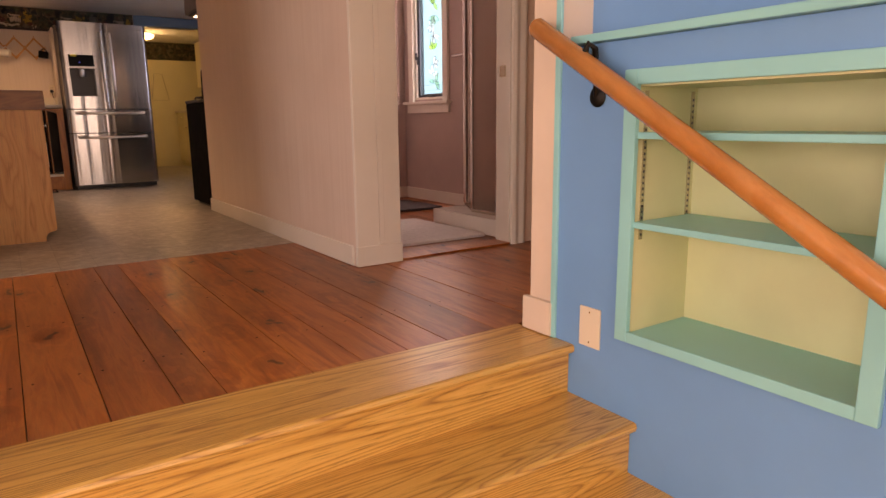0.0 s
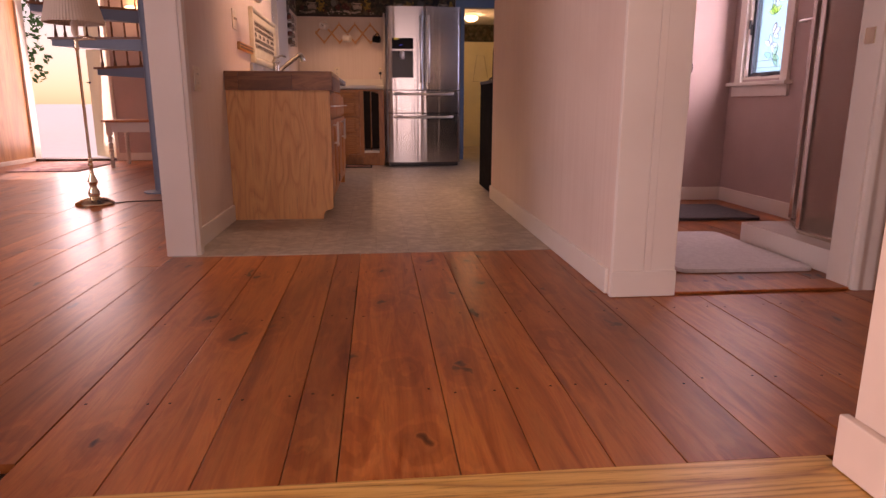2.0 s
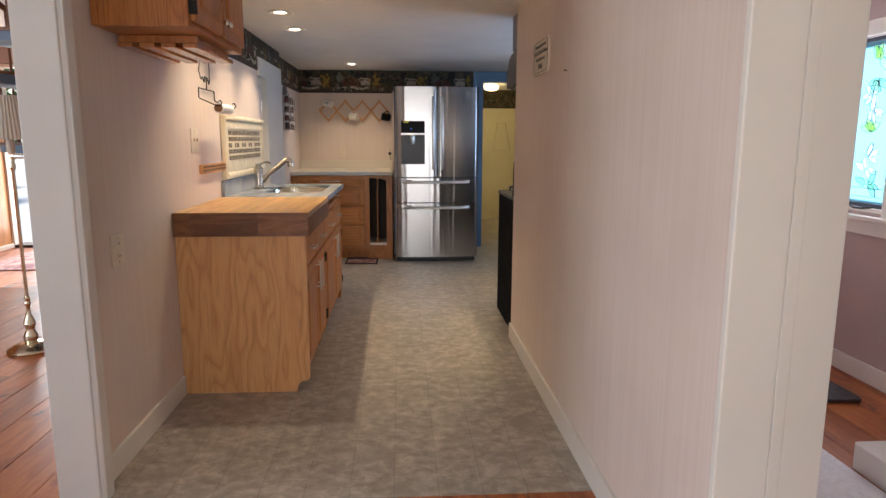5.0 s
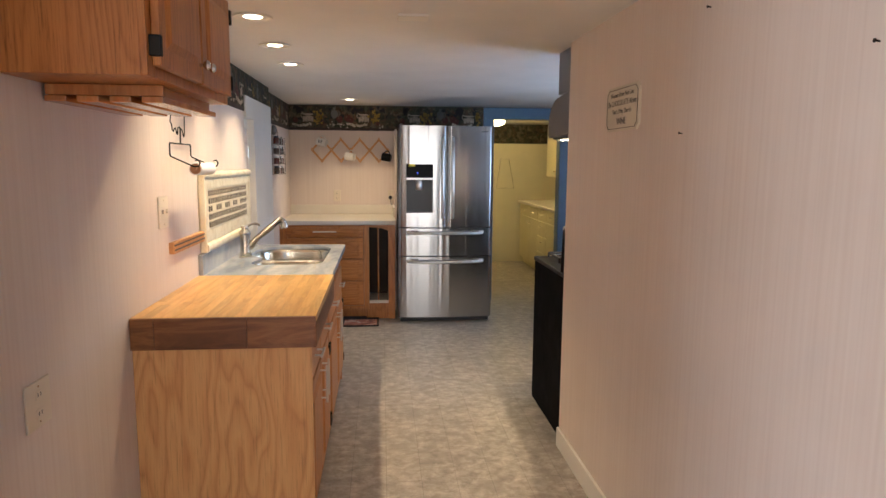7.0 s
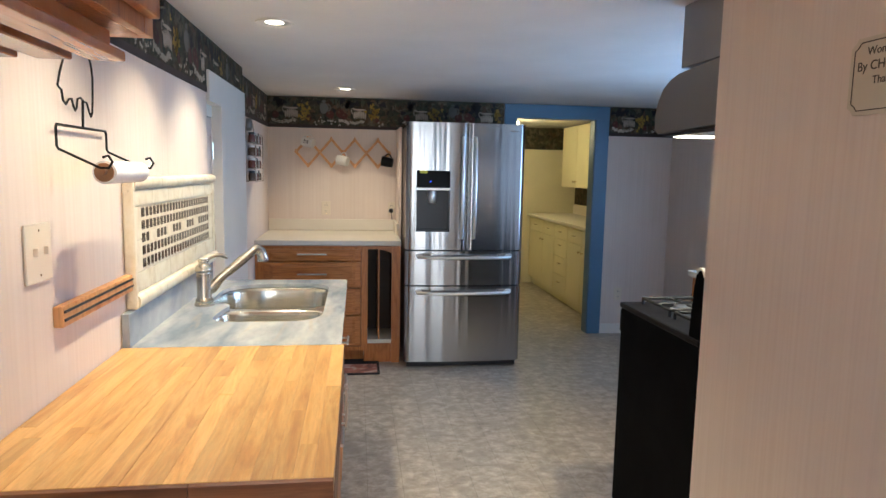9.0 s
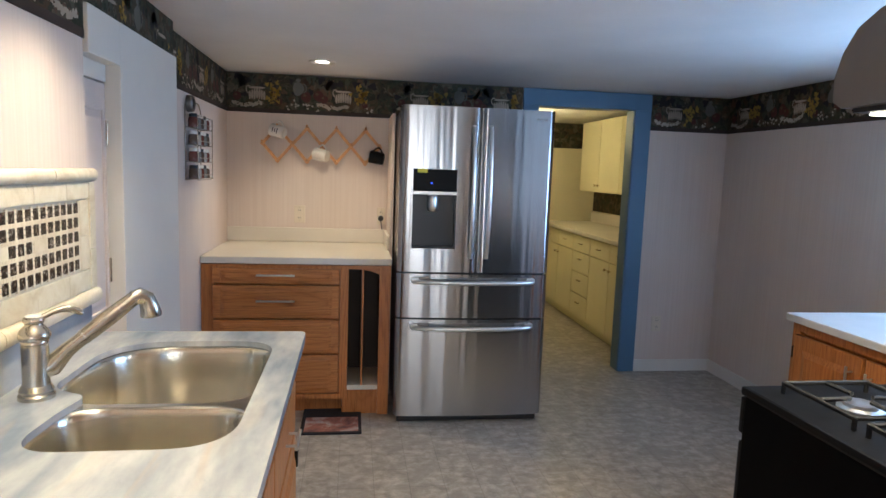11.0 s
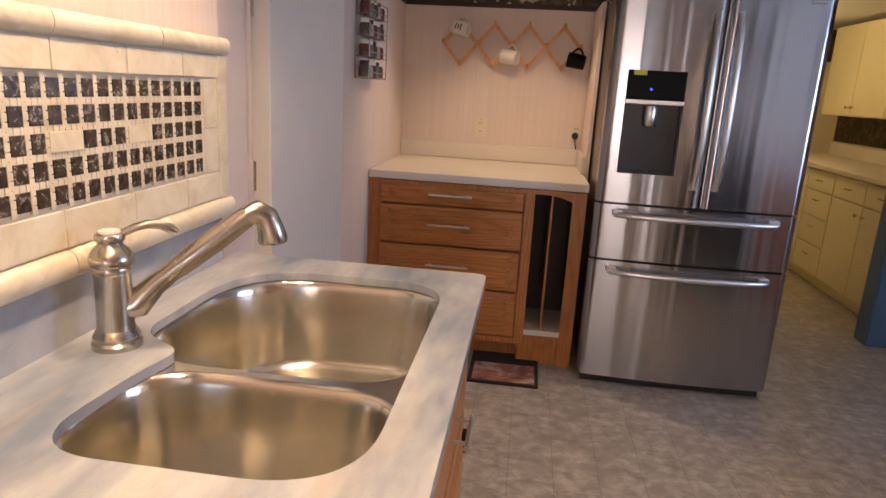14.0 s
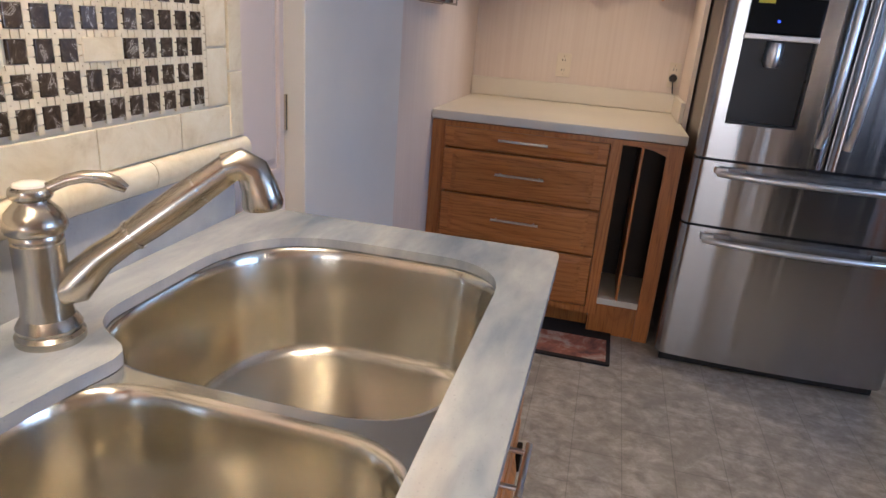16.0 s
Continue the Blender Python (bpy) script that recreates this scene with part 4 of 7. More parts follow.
sink = thing("sink", (0.26, 6.06, 0.7), "double bowl undermount sink in satin stainless steel", "sink")
B1 = [(0.471, 6.030, 0.13), (0.471, 6.488, 0.126), (0.017, 6.488, 0.221), (0.017, 6.030, 0.16)]
B2 = [(0.471, 5.743, 0.136), (0.471, 6.000, 0.11), (0.083, 6.000, 0.11), (0.083, 5.743, 0.116)]


def bowl(corners, z_top, depth):
    cx = sum(c[0] for c in corners) / 4
    cy = sum(c[1] for c in corners) / 4
    loops = []
    for inset, z in ((-0.007, 0.0), (-0.0035, -0.0008), (-0.001, -0.003), (0.001, -0.007), (0.004, -0.02), (0.009, -depth * 0.6), (0.012, -depth * 0.86), (0.015, -depth * 0.92), (0.022, -depth * 0.965), (0.034, -depth * 0.99), (0.06, -depth), (0.14, -depth - 0.003)):
        cs = [(cx + (c[0] - cx) * (1 - inset / abs(c[0] - cx) if abs(c[0] - cx) > inset else 0.05), cy + (c[1] - cy) * max(0.1, 1 - inset / abs(c[1] - cy)), c[2] * 0.95) for c in corners]
        loops.append([(x, y, z_top + z) for x, y in rounded(cs, 9)])
    bm = bmesh.new()
    vs = [[bm.verts.new(p) for p in lp] for lp in loops]
    for a, b in zip(vs, vs[1:]):
        for i in range(len(a)):
            j = (i + 1) % len(a)
            bm.faces.new((a[i], a[j], b[j], b[i]))
    bm.faces.new(vs[-1])
    bmesh.ops.recalc_face_normals(bm, faces=bm.faces[:])
    return bm


def widened(corners, by=0.007):
    """The bowl's outline at the top of its rolled lip."""
    cx = sum(c[0] for c in corners) / 4
    cy = sum(c[1] for c in corners) / 4
    return [(c[0] + math.copysign(by, c[0] - cx), c[1] + math.copysign(by, c[1] - cy), c[2] * 0.95) for c in corners]


part("flange", slab_with_holes([(0.515, 5.70), (0.515, 6.53), (-0.02, 6.53), (-0.02, 5.70)], [rounded(widened(B1), 9), rounded(widened(B2), 9)], 0.877, 0.883), M_SINK, sink)
for nm, bb, cc in (("bowl", B1, (0.20, 6.16)), ("bowl", B2, (0.24, 5.84))):
    ob = part(nm, bowl(bb, 0.883, 0.20), M_SINK, sink, "deep rounded steel bowl", 35)
    part("drain", lathe([(0.001, 0.0005), (0.028, 0.0005), (0.04, 0.003), (0.044, 0.0045), (0.046, 0.002), (0.046, 0.0), (0.001, 0)], (*cc, 0.6808), 24), M_CHROME, ob, "chrome drain", 50)

tap = thing("faucet", (0.017, 6.028, TOP), "brushed nickel pull-out faucet with a lever handle", "faucet")
F = Vector((0.017, 6.028, TOP))
part("base", lathe([(0.001, 0), (0.036, 0), (0.036, 0.008), (0.032, 0.012), (0.034, 0.018), (0.030, 0.026), (0.027, 0.03), (0.001, 0.03)], F, 28), M_NICKEL, tap, smooth=40)
part("body", lathe([(0.0275, 0.028), (0.0262, 0.04), (0.0262, 0.116), (0.0245, 0.1175), (0.0245, 0.119), (0.0262, 0.1205), (0.0262, 0.126), (0.025, 0.128)], F, 28), M_NICKEL, tap, smooth=40)
part("cap", lathe([(0.025, 0.126), (0.0295, 0.129), (0.0315, 0.134), (0.0310, 0.141), (0.0275, 0.149), (0.0215, 0.156), (0.0178, 0.160), (0.0172, 0.163), (0.0205, 0.166), (0.0215, 0.170), (0.0205, 0.175), (0.0165, 0.178), (0.001, 0.178)], F, 28), M_NICKEL, tap, smooth=40)
part("button", lathe([(0.0165, 0.1775), (0.0155, 0.1805), (0.009, 0.1825), (0.001, 0.183)], F, 24), M_PORCELAIN, tap, "white button on the cap", 50)
g = Vector((0.85, 0.52, 0)).normalized()
lv = [F + Vector((0, 0, 0.170)) + g * a + Vector((0, 0, h)) for a, h in ((0.0, 0.0), (0.018, 0.006), (0.035, 0.014), (0.052, 0.018), (0.068, 0.017), (0.082, 0.011), (0.092, 0.004))]
part("lever", tube(lv, [0.006, 0.0062, 0.0064, 0.0070, 0.0078, 0.0080, 0.0050], 12), M_NICKEL, tap, smooth=50)
hd = Vector((0.187, 6.130, 1.098))
root = F + Vector((0, 0, 0.052))
sp = [root, root + g * 0.030 + Vector((0, 0, 0.012)), root.lerp(hd, 0.30), root.lerp(hd, 0.42), root.lerp(hd, 0.55), root.lerp(hd, 0.75), root.lerp(hd, 0.92), hd]
part("spout", tube(sp, [0.016, 0.0225, 0.0170, 0.0155, 0.0178, 0.0188, 0.0170, 0.0165], 18), M_NICKEL, tap, smooth=50)
part("ring", tube([root.lerp(hd, 0.47), root.lerp(hd, 0.485)], 0.0185, 18), M_CHROME, tap, smooth=50)
part("ring", tube([root.lerp(hd, 0.835), root.lerp(hd, 0.845)], 0.0186, 18), M_CHROME, tap, smooth=50)
part("spray_head", tube([hd - g * 0.004, hd + g * 0.012 + Vector((0, 0, 0.005)), hd + g * 0.026 - Vector((0, 0, 0.004)), hd + g * 0.033 - Vector((0, 0, 0.022)), hd + g * 0.036 - Vector((0, 0, 0.040)), hd + g * 0.0365 - Vector((0, 0, 0.046))], [0.017, 0.019, 0.020, 0.021, 0.024, 0.0225], 20), M_NICKEL, tap, smooth=50)

# ---- tile panel behind the sink ----
PX = -0.079
panel = thing("tile_panel", (PX, 6.05, 1.0), "travertine and dark marble mosaic panel behind the sink", "tile panel")
part("grout_bed", box(PX, PX + 0.020, 5.50, 6.556, 1.0, 1.375), M_GROUT, panel)
MY0, MY1, MZ0, MZ1 = 5.572, 6.452, 1.108, 1.300
xt = PX + 0.020


def bullnose(y0, y1, z0, z1, depth):
    n = 8
    out = [(xt - 0.012, z0)] + [(xt + depth * math.sin(math.pi * k / n) ** 0.7, z0 + (z1 - z0) * (0.5 - 0.5 * math.cos(math.pi * k / n))) for k in range(n + 1)] + [(xt - 0.012, z1)]
    return prism(out, "y", y0, y1)


for z0, z1, dd in ((1.0, 1.044, 0.020), (1.352, 1.388, 0.016)):
    for a, b in ((5.495, 5.76), (5.762, 6.03), (6.032, 6.30), (6.302, 6.562)):
        part("moulding", bullnose(a, b, z0, z1, dd), M_TRAV, panel, smooth=50)
part("moulding", box(PX, xt + 0.012, 5.486, 5.506, 1.0, 1.388, 0.006), M_TRAV, panel, "peach travertine edge strip")
for z0, z1 in ((1.047, 1.104), (1.304, 1.349)):
    ys = [5.508, 5.68, 5.855, 6.03, 6.205, 6.38, 6.554]
    for a, b in zip(ys, ys[1:]):
        part("field_tile", box(xt - 0.002, xt + 0.006, a + 0.001, b - 0.001, z0, z1, 0.0015), M_TRAV, panel)
for a, b in ((5.508, 5.569), (6.456, 6.514)):
    for z0, z1 in ((1.107, 1.20), (1.203, 1.301)):
        part("field_tile", box(xt - 0.002, xt + 0.006, a, b - 0.001, z0, z1, 0.0015), M_TRAV, panel)
for z0, z1 in ((1.047, 1.16), (1.163, 1.349)):
    part("field_tile", box(xt - 0.002, xt + 0.009, 6.516, 6.555, z0, z1, 0.0015), M_TRAV, panel)
NC, NR = 24, 5
pw, ph = (MY1 - MY0) / NC, (MZ1 - MZ0) / NR
light_at = {2, 3, 7, 8, 12, 13, 17, 18}
dark_places, small = [], bmesh.new()
for c in range(NC):
    for r in range(NR):
        yc, zc = MY0 + (c + 0.5) * pw, MZ0 + (r + 0.5) * ph
        if not (r == 2 and c in light_at):
            dark_places.append((xt - 0.001, yc, zc))
            for k in range(3):
                dz = (k - 1) * ph / 3
                box(xt - 0.002, xt + 0.0045, yc + 0.0132, yc + 0.0132 + pw - 0.0275, zc + dz - ph / 6 + 0.0008, zc + dz + ph / 6 - 0.0008, bm=small)
        if r < NR - 1:
            for k in range(3):
                dy = (k - 1) * pw / 3
                box(xt - 0.002, xt + 0.0042, yc + dy - pw / 6 + 0.0008, yc + dy + pw / 6 - 0.0008, zc + 0.0142, zc + ph - 0.0142, bm=small)
for c in sorted(light_at)[::2]:
    yc, zc = MY0 + (c + 1.0) * pw, MZ0 + 2.5 * ph
    part("light_tile", box(xt - 0.002, xt + 0.006, yc - pw * 0.95, yc + pw * 0.95, zc - 0.0155, zc + 0.0155, 0.002), M_TRAV, panel, "smooth travertine tile")
copies("dark_tile", box(0, 0.006, -0.0122, 0.0122, -0.0135, 0.0135, 0.0012), M_MARBLE, panel, dark_places)
part("small_tiles", small, M_TRAV, panel, "small pale mosaic pieces", kind="stuff")

# ---- things on the west wall ----
strip = thing("knife_rack", (WX, 5.29, 1.08), "wooden knife rack with two black magnet bars", "knife rack")
part("board", box(WX, WX + 0.022, 5.038, 5.494, 1.058, 1.106, 0.003), M_PLY, strip)
for z in (1.071, 1.090):
    part("magnet_bar", box(WX + 0.020, WX + 0.025, 5.042, 5.490, z, z + 0.006, 0.001), M_DARK, strip)

hold = thing("paper_towel_holder", (WX, 5.1, 1.5), "black wrought iron paper towel holder with a pig-shaped outline", "paper towel holder")
xw = WX + 0.012
pig = [(5.155, 1.765), (5.105, 1.735), (5.075, 1.69), (5.062, 1.66), (5.072, 1.655), (5.08, 1.652), (5.085, 1.63), (5.10, 1.622), (5.115, 1.635), (5.13, 1.638), (5.14, 1.62), (5.148, 1.612), (5.156, 1.62), (5.162, 1.64), (5.18, 1.645), (5.20, 1.637), (5.215, 1.637), (5.228, 1.615), (5.238, 1.605), (5.246, 1.615), (5.252, 1.65), (5.257, 1.70), (5.25, 1.735), (5.235, 1.755), (5.2, 1.77)]
part("outline", tube([(xw, a + 0.03, b - 0.065) for a, b in pig], 0.0026, 8, closed=True), M_IRON, hold, smooth=60)
part("stem", rod((xw, 5.222, 1.575), (xw, 5.216, 1.509), 0.003), M_IRON, hold)
part("crossbar", tube([(xw, 5.072, 1.501), (xw, 5.076, 1.509), (xw, 5.355, 1.509), (xw, 5.36, 1.501)], 0.0032), M_IRON, hold, smooth=60)
for y in (5.072, 5.36):
    part("arm", tube([(xw, y, 1.503), (xw, y, 1.462), (xw + 0.004, y - 0.001, 1.455), (xw + 0.10, y - 0.03, 1.415), (xw + 0.118, y - 0.03, 1.415), (xw + 0.126, y - 0.03, 1.428), (xw + 0.118, y - 0.03, 1.442), (xw + 0.106, y - 0.03, 1.438)], 0.003), M_IRON, hold, smooth=60)
roll = thing("paper_towel_roll", (xw + 0.1, 5.15, 1.41), "thin white paper towel roll on a brown core", "paper roll")
part("paper", lathe([(0.019, 0.0), (0.026, 0.0), (0.026, 0.225), (0.019, 0.225)], (xw + 0.10, 5.065, 1.405), 28, (0, 1, 0)), M_PAPERROLL, roll, smooth=40)
part("core", lathe([(0.019, -0.004), (0.021, -0.004), (0.021, 0.229), (0.019, 0.229)], (xw + 0.10, 5.065, 1.405), 24, (0, 1, 0)), M_CARD, roll, "brown card core", 40)
part("dowel", rod((xw + 0.10, 5.045, 1.408), (xw + 0.10, 5.325, 1.408), 0.009), M_CARD, roll, "brown wooden dowel", 40)

# wall cabinet with the stemware rack
upper = thing("wall_cabinet", (0.08, 4.32, 1.63), "oak wall cabinet with raised-panel doors and glass knobs", "cabinet")
UY0, UY1, UZ0 = 3.925, 4.70, 1.632
part("body", box(WX + 0.002, 0.235, UY0, UY1, UZ0, CEIL - 0.002, 0.002), M_CAB, upper)
part("face_frame", boxes((0.235, 0.252, UY0, UY0 + 0.045, UZ0, CEIL - 0.002), (0.235, 0.252, UY1 - 0.045, UY1, UZ0, CEIL - 0.002), (0.235, 0.252, UY0 + 0.045, UY1 - 0.045, UZ0, UZ0 + 0.035), (0.235, 0.252, 4.295, 4.33, UZ0 + 0.035, CEIL - 0.002), bevel=0.002), M_CAB, upper)
for y0, y1, yk, yh in ((UY0 + 0.03, 4.305, 4.285, UY0 + 0.024), (4.32, UY1 - 0.03, 4.345, UY1 - 0.024)):
    dd = front(upper, y0, y1, UZ0 + 0.025, CEIL - 0.03, 0.253)
    kn = lathe([(0.001, 0.03), (0.010, 0.029), (0.014, 0.022), (0.011, 0.014), (0.005, 0.01), (0.005, 0.0), (0.001, 0)], (0.273, yk, UZ0 + 0.075), 8, (1, 0, 0))
    part("knob", kn, M_CHROME, dd, "faceted glass and chrome knob")
    for z in (UZ0 + 0.07, CEIL - 0.08):
        part("hinge", box(0.250, 0.279, yh - 0.009, yh + 0.009, z - 0.024, z + 0.024, 0.003), M_IRON, dd, "black hinge")
rack = thing("stemware_rack", (0.08, 4.38, 1.60), "reddish oak stemware rack hanging under the cabinet", "rack")
for x in (-0.045, 0.035, 0.115, 0.195):
    part("rail_web", box(x - 0.009, x + 0.009, 4.13, 4.64, 1.602, 1.631), M_RAIL, rack)
    part("rail_flange", box(x - 0.027, x + 0.027, 4.115, 4.655, 1.586, 1.602, 0.003), M_RAIL, rack)
part("cross_board", box(-0.070, 0.222, 4.118, 4.138, 1.603, 1.631, 0.002), M_RAIL, rack)

# narrow closet door and the plain white surround
M_DOORPINK = paint("warm_white_door_paint", (0.74, 0.63, 0.57), 0.4, 0.03)
dcl = thing("door_closet", (-0.14, 6.72, 0), "narrow white closet door with moulded panels", "door", kind="structure")
part("leaf", box(-0.150, -0.115, 6.584, 6.833, 0.01, 1.655, 0.002), M_DOORPINK, dcl)
for z0, z1 in ((0.12, 0.80), (0.94, 1.56)):
    part("panel_moulding", boxes((-0.116, -0.106, 6.604, 6.616, z0 - 0.02, z1 + 0.02), (-0.116, -0.106, 6.795, 6.807, z0 - 0.02, z1 + 0.02), (-0.116, -0.106, 6.616, 6.795, z0 - 0.02, z0 - 0.008), (-0.116, -0.106, 6.616, 6.795, z1 + 0.008, z1 + 0.02), bevel=0.004), M_DOORPINK, dcl)
    pn = plane_panel(0, 0.165, 0, z1 - z0, 0, 0.008, 0.018)
    pn.transform(Matrix.Translation((-0.115, 6.623, z0)) @ Matrix.Rotation(radians(90), 4, "Z"))
    part("moulded_panel", pn, M_DOORPINK, dcl)
for z in (0.25, 1.05, 1.5):
    part("hinge", rod((-0.112, 6.8345, z - 0.04), (-0.112, 6.8345, z + 0.04), 0.0045), M_BRASS, dcl, "brass hinge")
surround = thing("door_surround", (-0.07, 7.2, 0), "plain white board surround beside the closet door", "trim", kind="structure")
part("side_board", box(-0.150, -0.066, 6.837, 7.508, 0.003, 1.853, 0.003), M_WHITE, surround)
part("head_board", box(-0.150, -0.066, 6.584, 6.8365, 1.715, 1.853, 0.003), M_WHITE, surround)
part("door_stop", box(-0.150, -0.112, 6.584, 6.8365, 1.660, 1.7145, 0.002), M_WHITE, surround)

# ---- back counter ----
bc = thing("base_cabinet", (0.4, 8.5, 0), "oak drawer cabinet with a tray slot", "cabinet")
CF = 8.178
part("carcass", box(-0.128, 0.62, CF + 0.02, BACK - 0.002, 0.10, 0.872), M_CAB, bc)
part("toe_kick", box(-0.128, 0.638, CF + 0.08, BACK - 0.002, 0.003, 0.10), M_CAB, bc)
part("end_panel", box(0.885, 0.905, CF + 0.02, BACK - 0.002, 0.003, 0.872), M_CAB, bc)
part("back_panel", box(0.62, 0.885, CF + 0.35, BACK - 0.002, 0.003, 0.872), M_CAB, bc)
part("face_frame", boxes((-0.128, -0.06, CF, CF + 0.02, 0.10, 0.872), (0.622, 0.668, CF, CF + 0.02, 0.10, 0.872), (0.842, 0.905, CF, CF + 0.02, 0.003, 0.872), (-0.06, 0.622, CF, CF + 0.02, 0.85, 0.872), (-0.06, 0.622, CF, CF + 0.02, 0.10, 0.13)), M_CAB, bc)
arch = [(0.668, 0.872), (0.668, 0.852)] + [(0.668 + 0.174 * k / 10, 0.852 - 0.030 * (k / 10) ** 3) for k in range(1, 11)] + [(0.842, 0.872)]
part("arched_rail", prism(arch, "y", CF, CF + 0.02), M_CABH, bc)
part("slot_floor", box(0.640, 0.880, CF + 0.004, CF + 0.35, 0.150, 0.178, 0.003), M_LAMINATE, bc, "pale slot floor")
part("plinth", box(0.640, 0.842, CF + 0.02, CF + 0.035, 0.003, 0.150), M_CAB, bc)
# thin dark sheets over the oak: the slot's inner shade put in as colour
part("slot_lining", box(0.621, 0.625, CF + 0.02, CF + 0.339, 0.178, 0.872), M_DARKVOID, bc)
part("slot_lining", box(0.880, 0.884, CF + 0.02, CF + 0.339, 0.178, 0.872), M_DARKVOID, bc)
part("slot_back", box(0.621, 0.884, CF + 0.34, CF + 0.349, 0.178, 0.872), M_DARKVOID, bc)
part("divider", box(0.744, 0.754, CF + 0.006, CF + 0.33, 0.178, 0.87), M_CAB, bc)
for z0, z1 in ((0.768, 0.852), (0.575, 0.758), (0.372, 0.565), (0.140, 0.362)):
    dr = part("drawer_front", box(-0.065, 0.617, CF - 0.018, CF - 0.001, z0, z1, 0.004), M_CABH, bc)
    pn = plane_panel(-0.025, 0.577, z0 + 0.012, z1 - 0.012, CF - 0.018, 0.006, 0.022)
    part("raised_panel", pn, M_CABH, dr)
    zc = (z0 + z1) / 2 + 0.008
    bar(dr, (0.170, CF - 0.022, zc), (0.375, CF - 0.022, zc), (0, -0.026, 0), 0.0055)
lam = thing("laminate_countertop", (0.4, 8.55, 0.875), "cream laminate countertop with a low backsplash", "countertop")
part("top", box(-0.128, 0.909, 8.155, BACK - 0.003, 0.878, 0.916, 0.006), M_LAMINATE, lam)
part("backsplash", box(-0.128, 0.895, BACK - 0.024, BACK - 0.003, 0.917, 1.010, 0.005), M_LAMINATE, lam)
part("backsplash", box(0.893, 0.911, 8.53, BACK - 0.025, 0.917, 1.008, 0.004), M_LAMINATE, lam)


# ---- refrigerator ----
fr = thing("refrigerator", (1.34, 8.4, 0), "brushed stainless four-door refrigerator with an ice dispenser", "refrigerator")
FX0, FX1, FY = 0.928, 1.772, 8.005
part("cabinet", box(FX0 + 0.012, FX1 - 0.012, FY + 0.095, 8.86, 0.035, 1.742, 0.006), M_HOOD, fr, "grey painted sides")
part("kick_plate", box(FX0 + 0.02, FX1 - 0.02, FY + 0.05, FY + 0.09, 0.008, 0.05, 0.004), M_DARK, fr)
for x in (FX0 + 0.07, FX1 - 0.07):
    part("foot", lathe([(0.018, 0), (0.02, 0.003), (0.02, 0.03), (0.012, 0.036)], (x, FY + 0.11, 0.002), 14), M_DARK, fr)
part("hinge_cover", boxes((FX0 + 0.02, FX0 + 0.10, FY + 0.06, FY + 0.14, 1.742, 1.762), (FX1 - 0.10, FX1 - 0.02, FY + 0.06, FY + 0.14, 1.742, 1.762), bevel=0.005), M_DARK, fr)


def face_y(x, x0, x1):
    """Bowed door front, with softly rolled outer edges."""
    u = (x - FX0) / (FX1 - FX0) * 2 - 1
    bow = FY + 0.018 * u * u
    e = min(x - x0, x1 - x)
    return bow + 0.020 * (max(0.0, 1 - e / 0.030)) ** 2.2


def door_block(x0, x1, z0, z1, xa=None, xb=None, zt=0.012):
    """A slice of a door between xa and xb of the door x0..x1."""
    xa, xb = x0 if xa is None else xa, x1 if xb is None else xb
    n = max(3, int((xb - xa) / 0.008))
    front_pts = [(xa + (xb - xa) * k / n) for k in range(n + 1)]
    out = [(x, face_y(x, x0, x1)) for x in front_pts] + [(xb, FY + 0.085), (xa, FY + 0.085)]
    return prism(out, "z", z0, z1)


DX0, DX1, DZ0, DZ1 = 1.000, 1.236, 0.998, 1.425
MIDX = 1.362
left = bmesh.new()
lz0, lz1 = 0.868, 1.758
for a in ((FX0, DX0, lz0, lz1), (DX1, MIDX - 0.003, lz0, lz1), (DX0, DX1, lz0, DZ0), (DX0, DX1, DZ1, lz1)):
    join(door_block(FX0, MIDX - 0.003, a[2], a[3], a[0], a[1]), left)
ldoor = part("door", left, M_STEEL, fr, smooth=30)
rdoor = part("door", door_block(MIDX + 0.003, FX1, lz0, lz1), M_STEEL, fr, smooth=30)
d1 = part("drawer", door_block(FX0, FX1, 0.614, 0.858), M_STEEL, fr, smooth=30)
d2 = part("drawer", door_block(FX0, FX1, 0.052, 0.604), M_STEEL, fr, smooth=30)
part("gasket", boxes((FX0 + 0.015, FX1 - 0.015, FY + 0.045, FY + 0.094, 0.06, 1.75)), M_DARK, fr, "black door gasket")
yd = face_y(1.118, FX0, MIDX)
disp = part("dispenser", boxes((DX0, DX0 + 0.006, yd - 0.004, FY + 0.08, DZ0, DZ1), (DX1 - 0.006, DX1, yd - 0.002, FY + 0.08, DZ0, DZ1), (DX0, DX1, yd - 0.004, FY + 0.08, DZ0, DZ0 + 0.008), (DX0, DX1, FY + 0.066, FY + 0.08, DZ0, 1.29)), M_DARK, ldoor, "dark dispenser recess")
part("control_panel", box(DX0, DX1, yd - 0.006, FY + 0.06, 1.308, DZ1, 0.006), M_BLACK, disp, "glossy black control panel")
part("trim_bar", box(DX0 - 0.002, DX1 + 0.002, yd - 0.008, FY + 0.06, 1.288, 1.307, 0.003), M_STEELH, disp, "bright steel trim bar")
part("chute", lathe([(0.022, 0.0), (0.030, 0.018), (0.030, 0.075), (0.026, 0.085)], (1.112, yd + 0.032, 1.198), 20), M_STEELH, disp, "steel ice chute", 50)
part("sticker", box(1.022, 1.074, yd - 0.0075, yd - 0.006, 1.405, 1.425), paint("yellow_sticker", (0.75, 0.62, 0.05), 0.5), disp, "small yellow sticker")
part("indicator", box(1.095, 1.103, yd - 0.0075, yd - 0.006, 1.345, 1.353), glow("blue_indicator", (0.05, 0.1, 1.0), 2.0), disp, "blue indicator light")
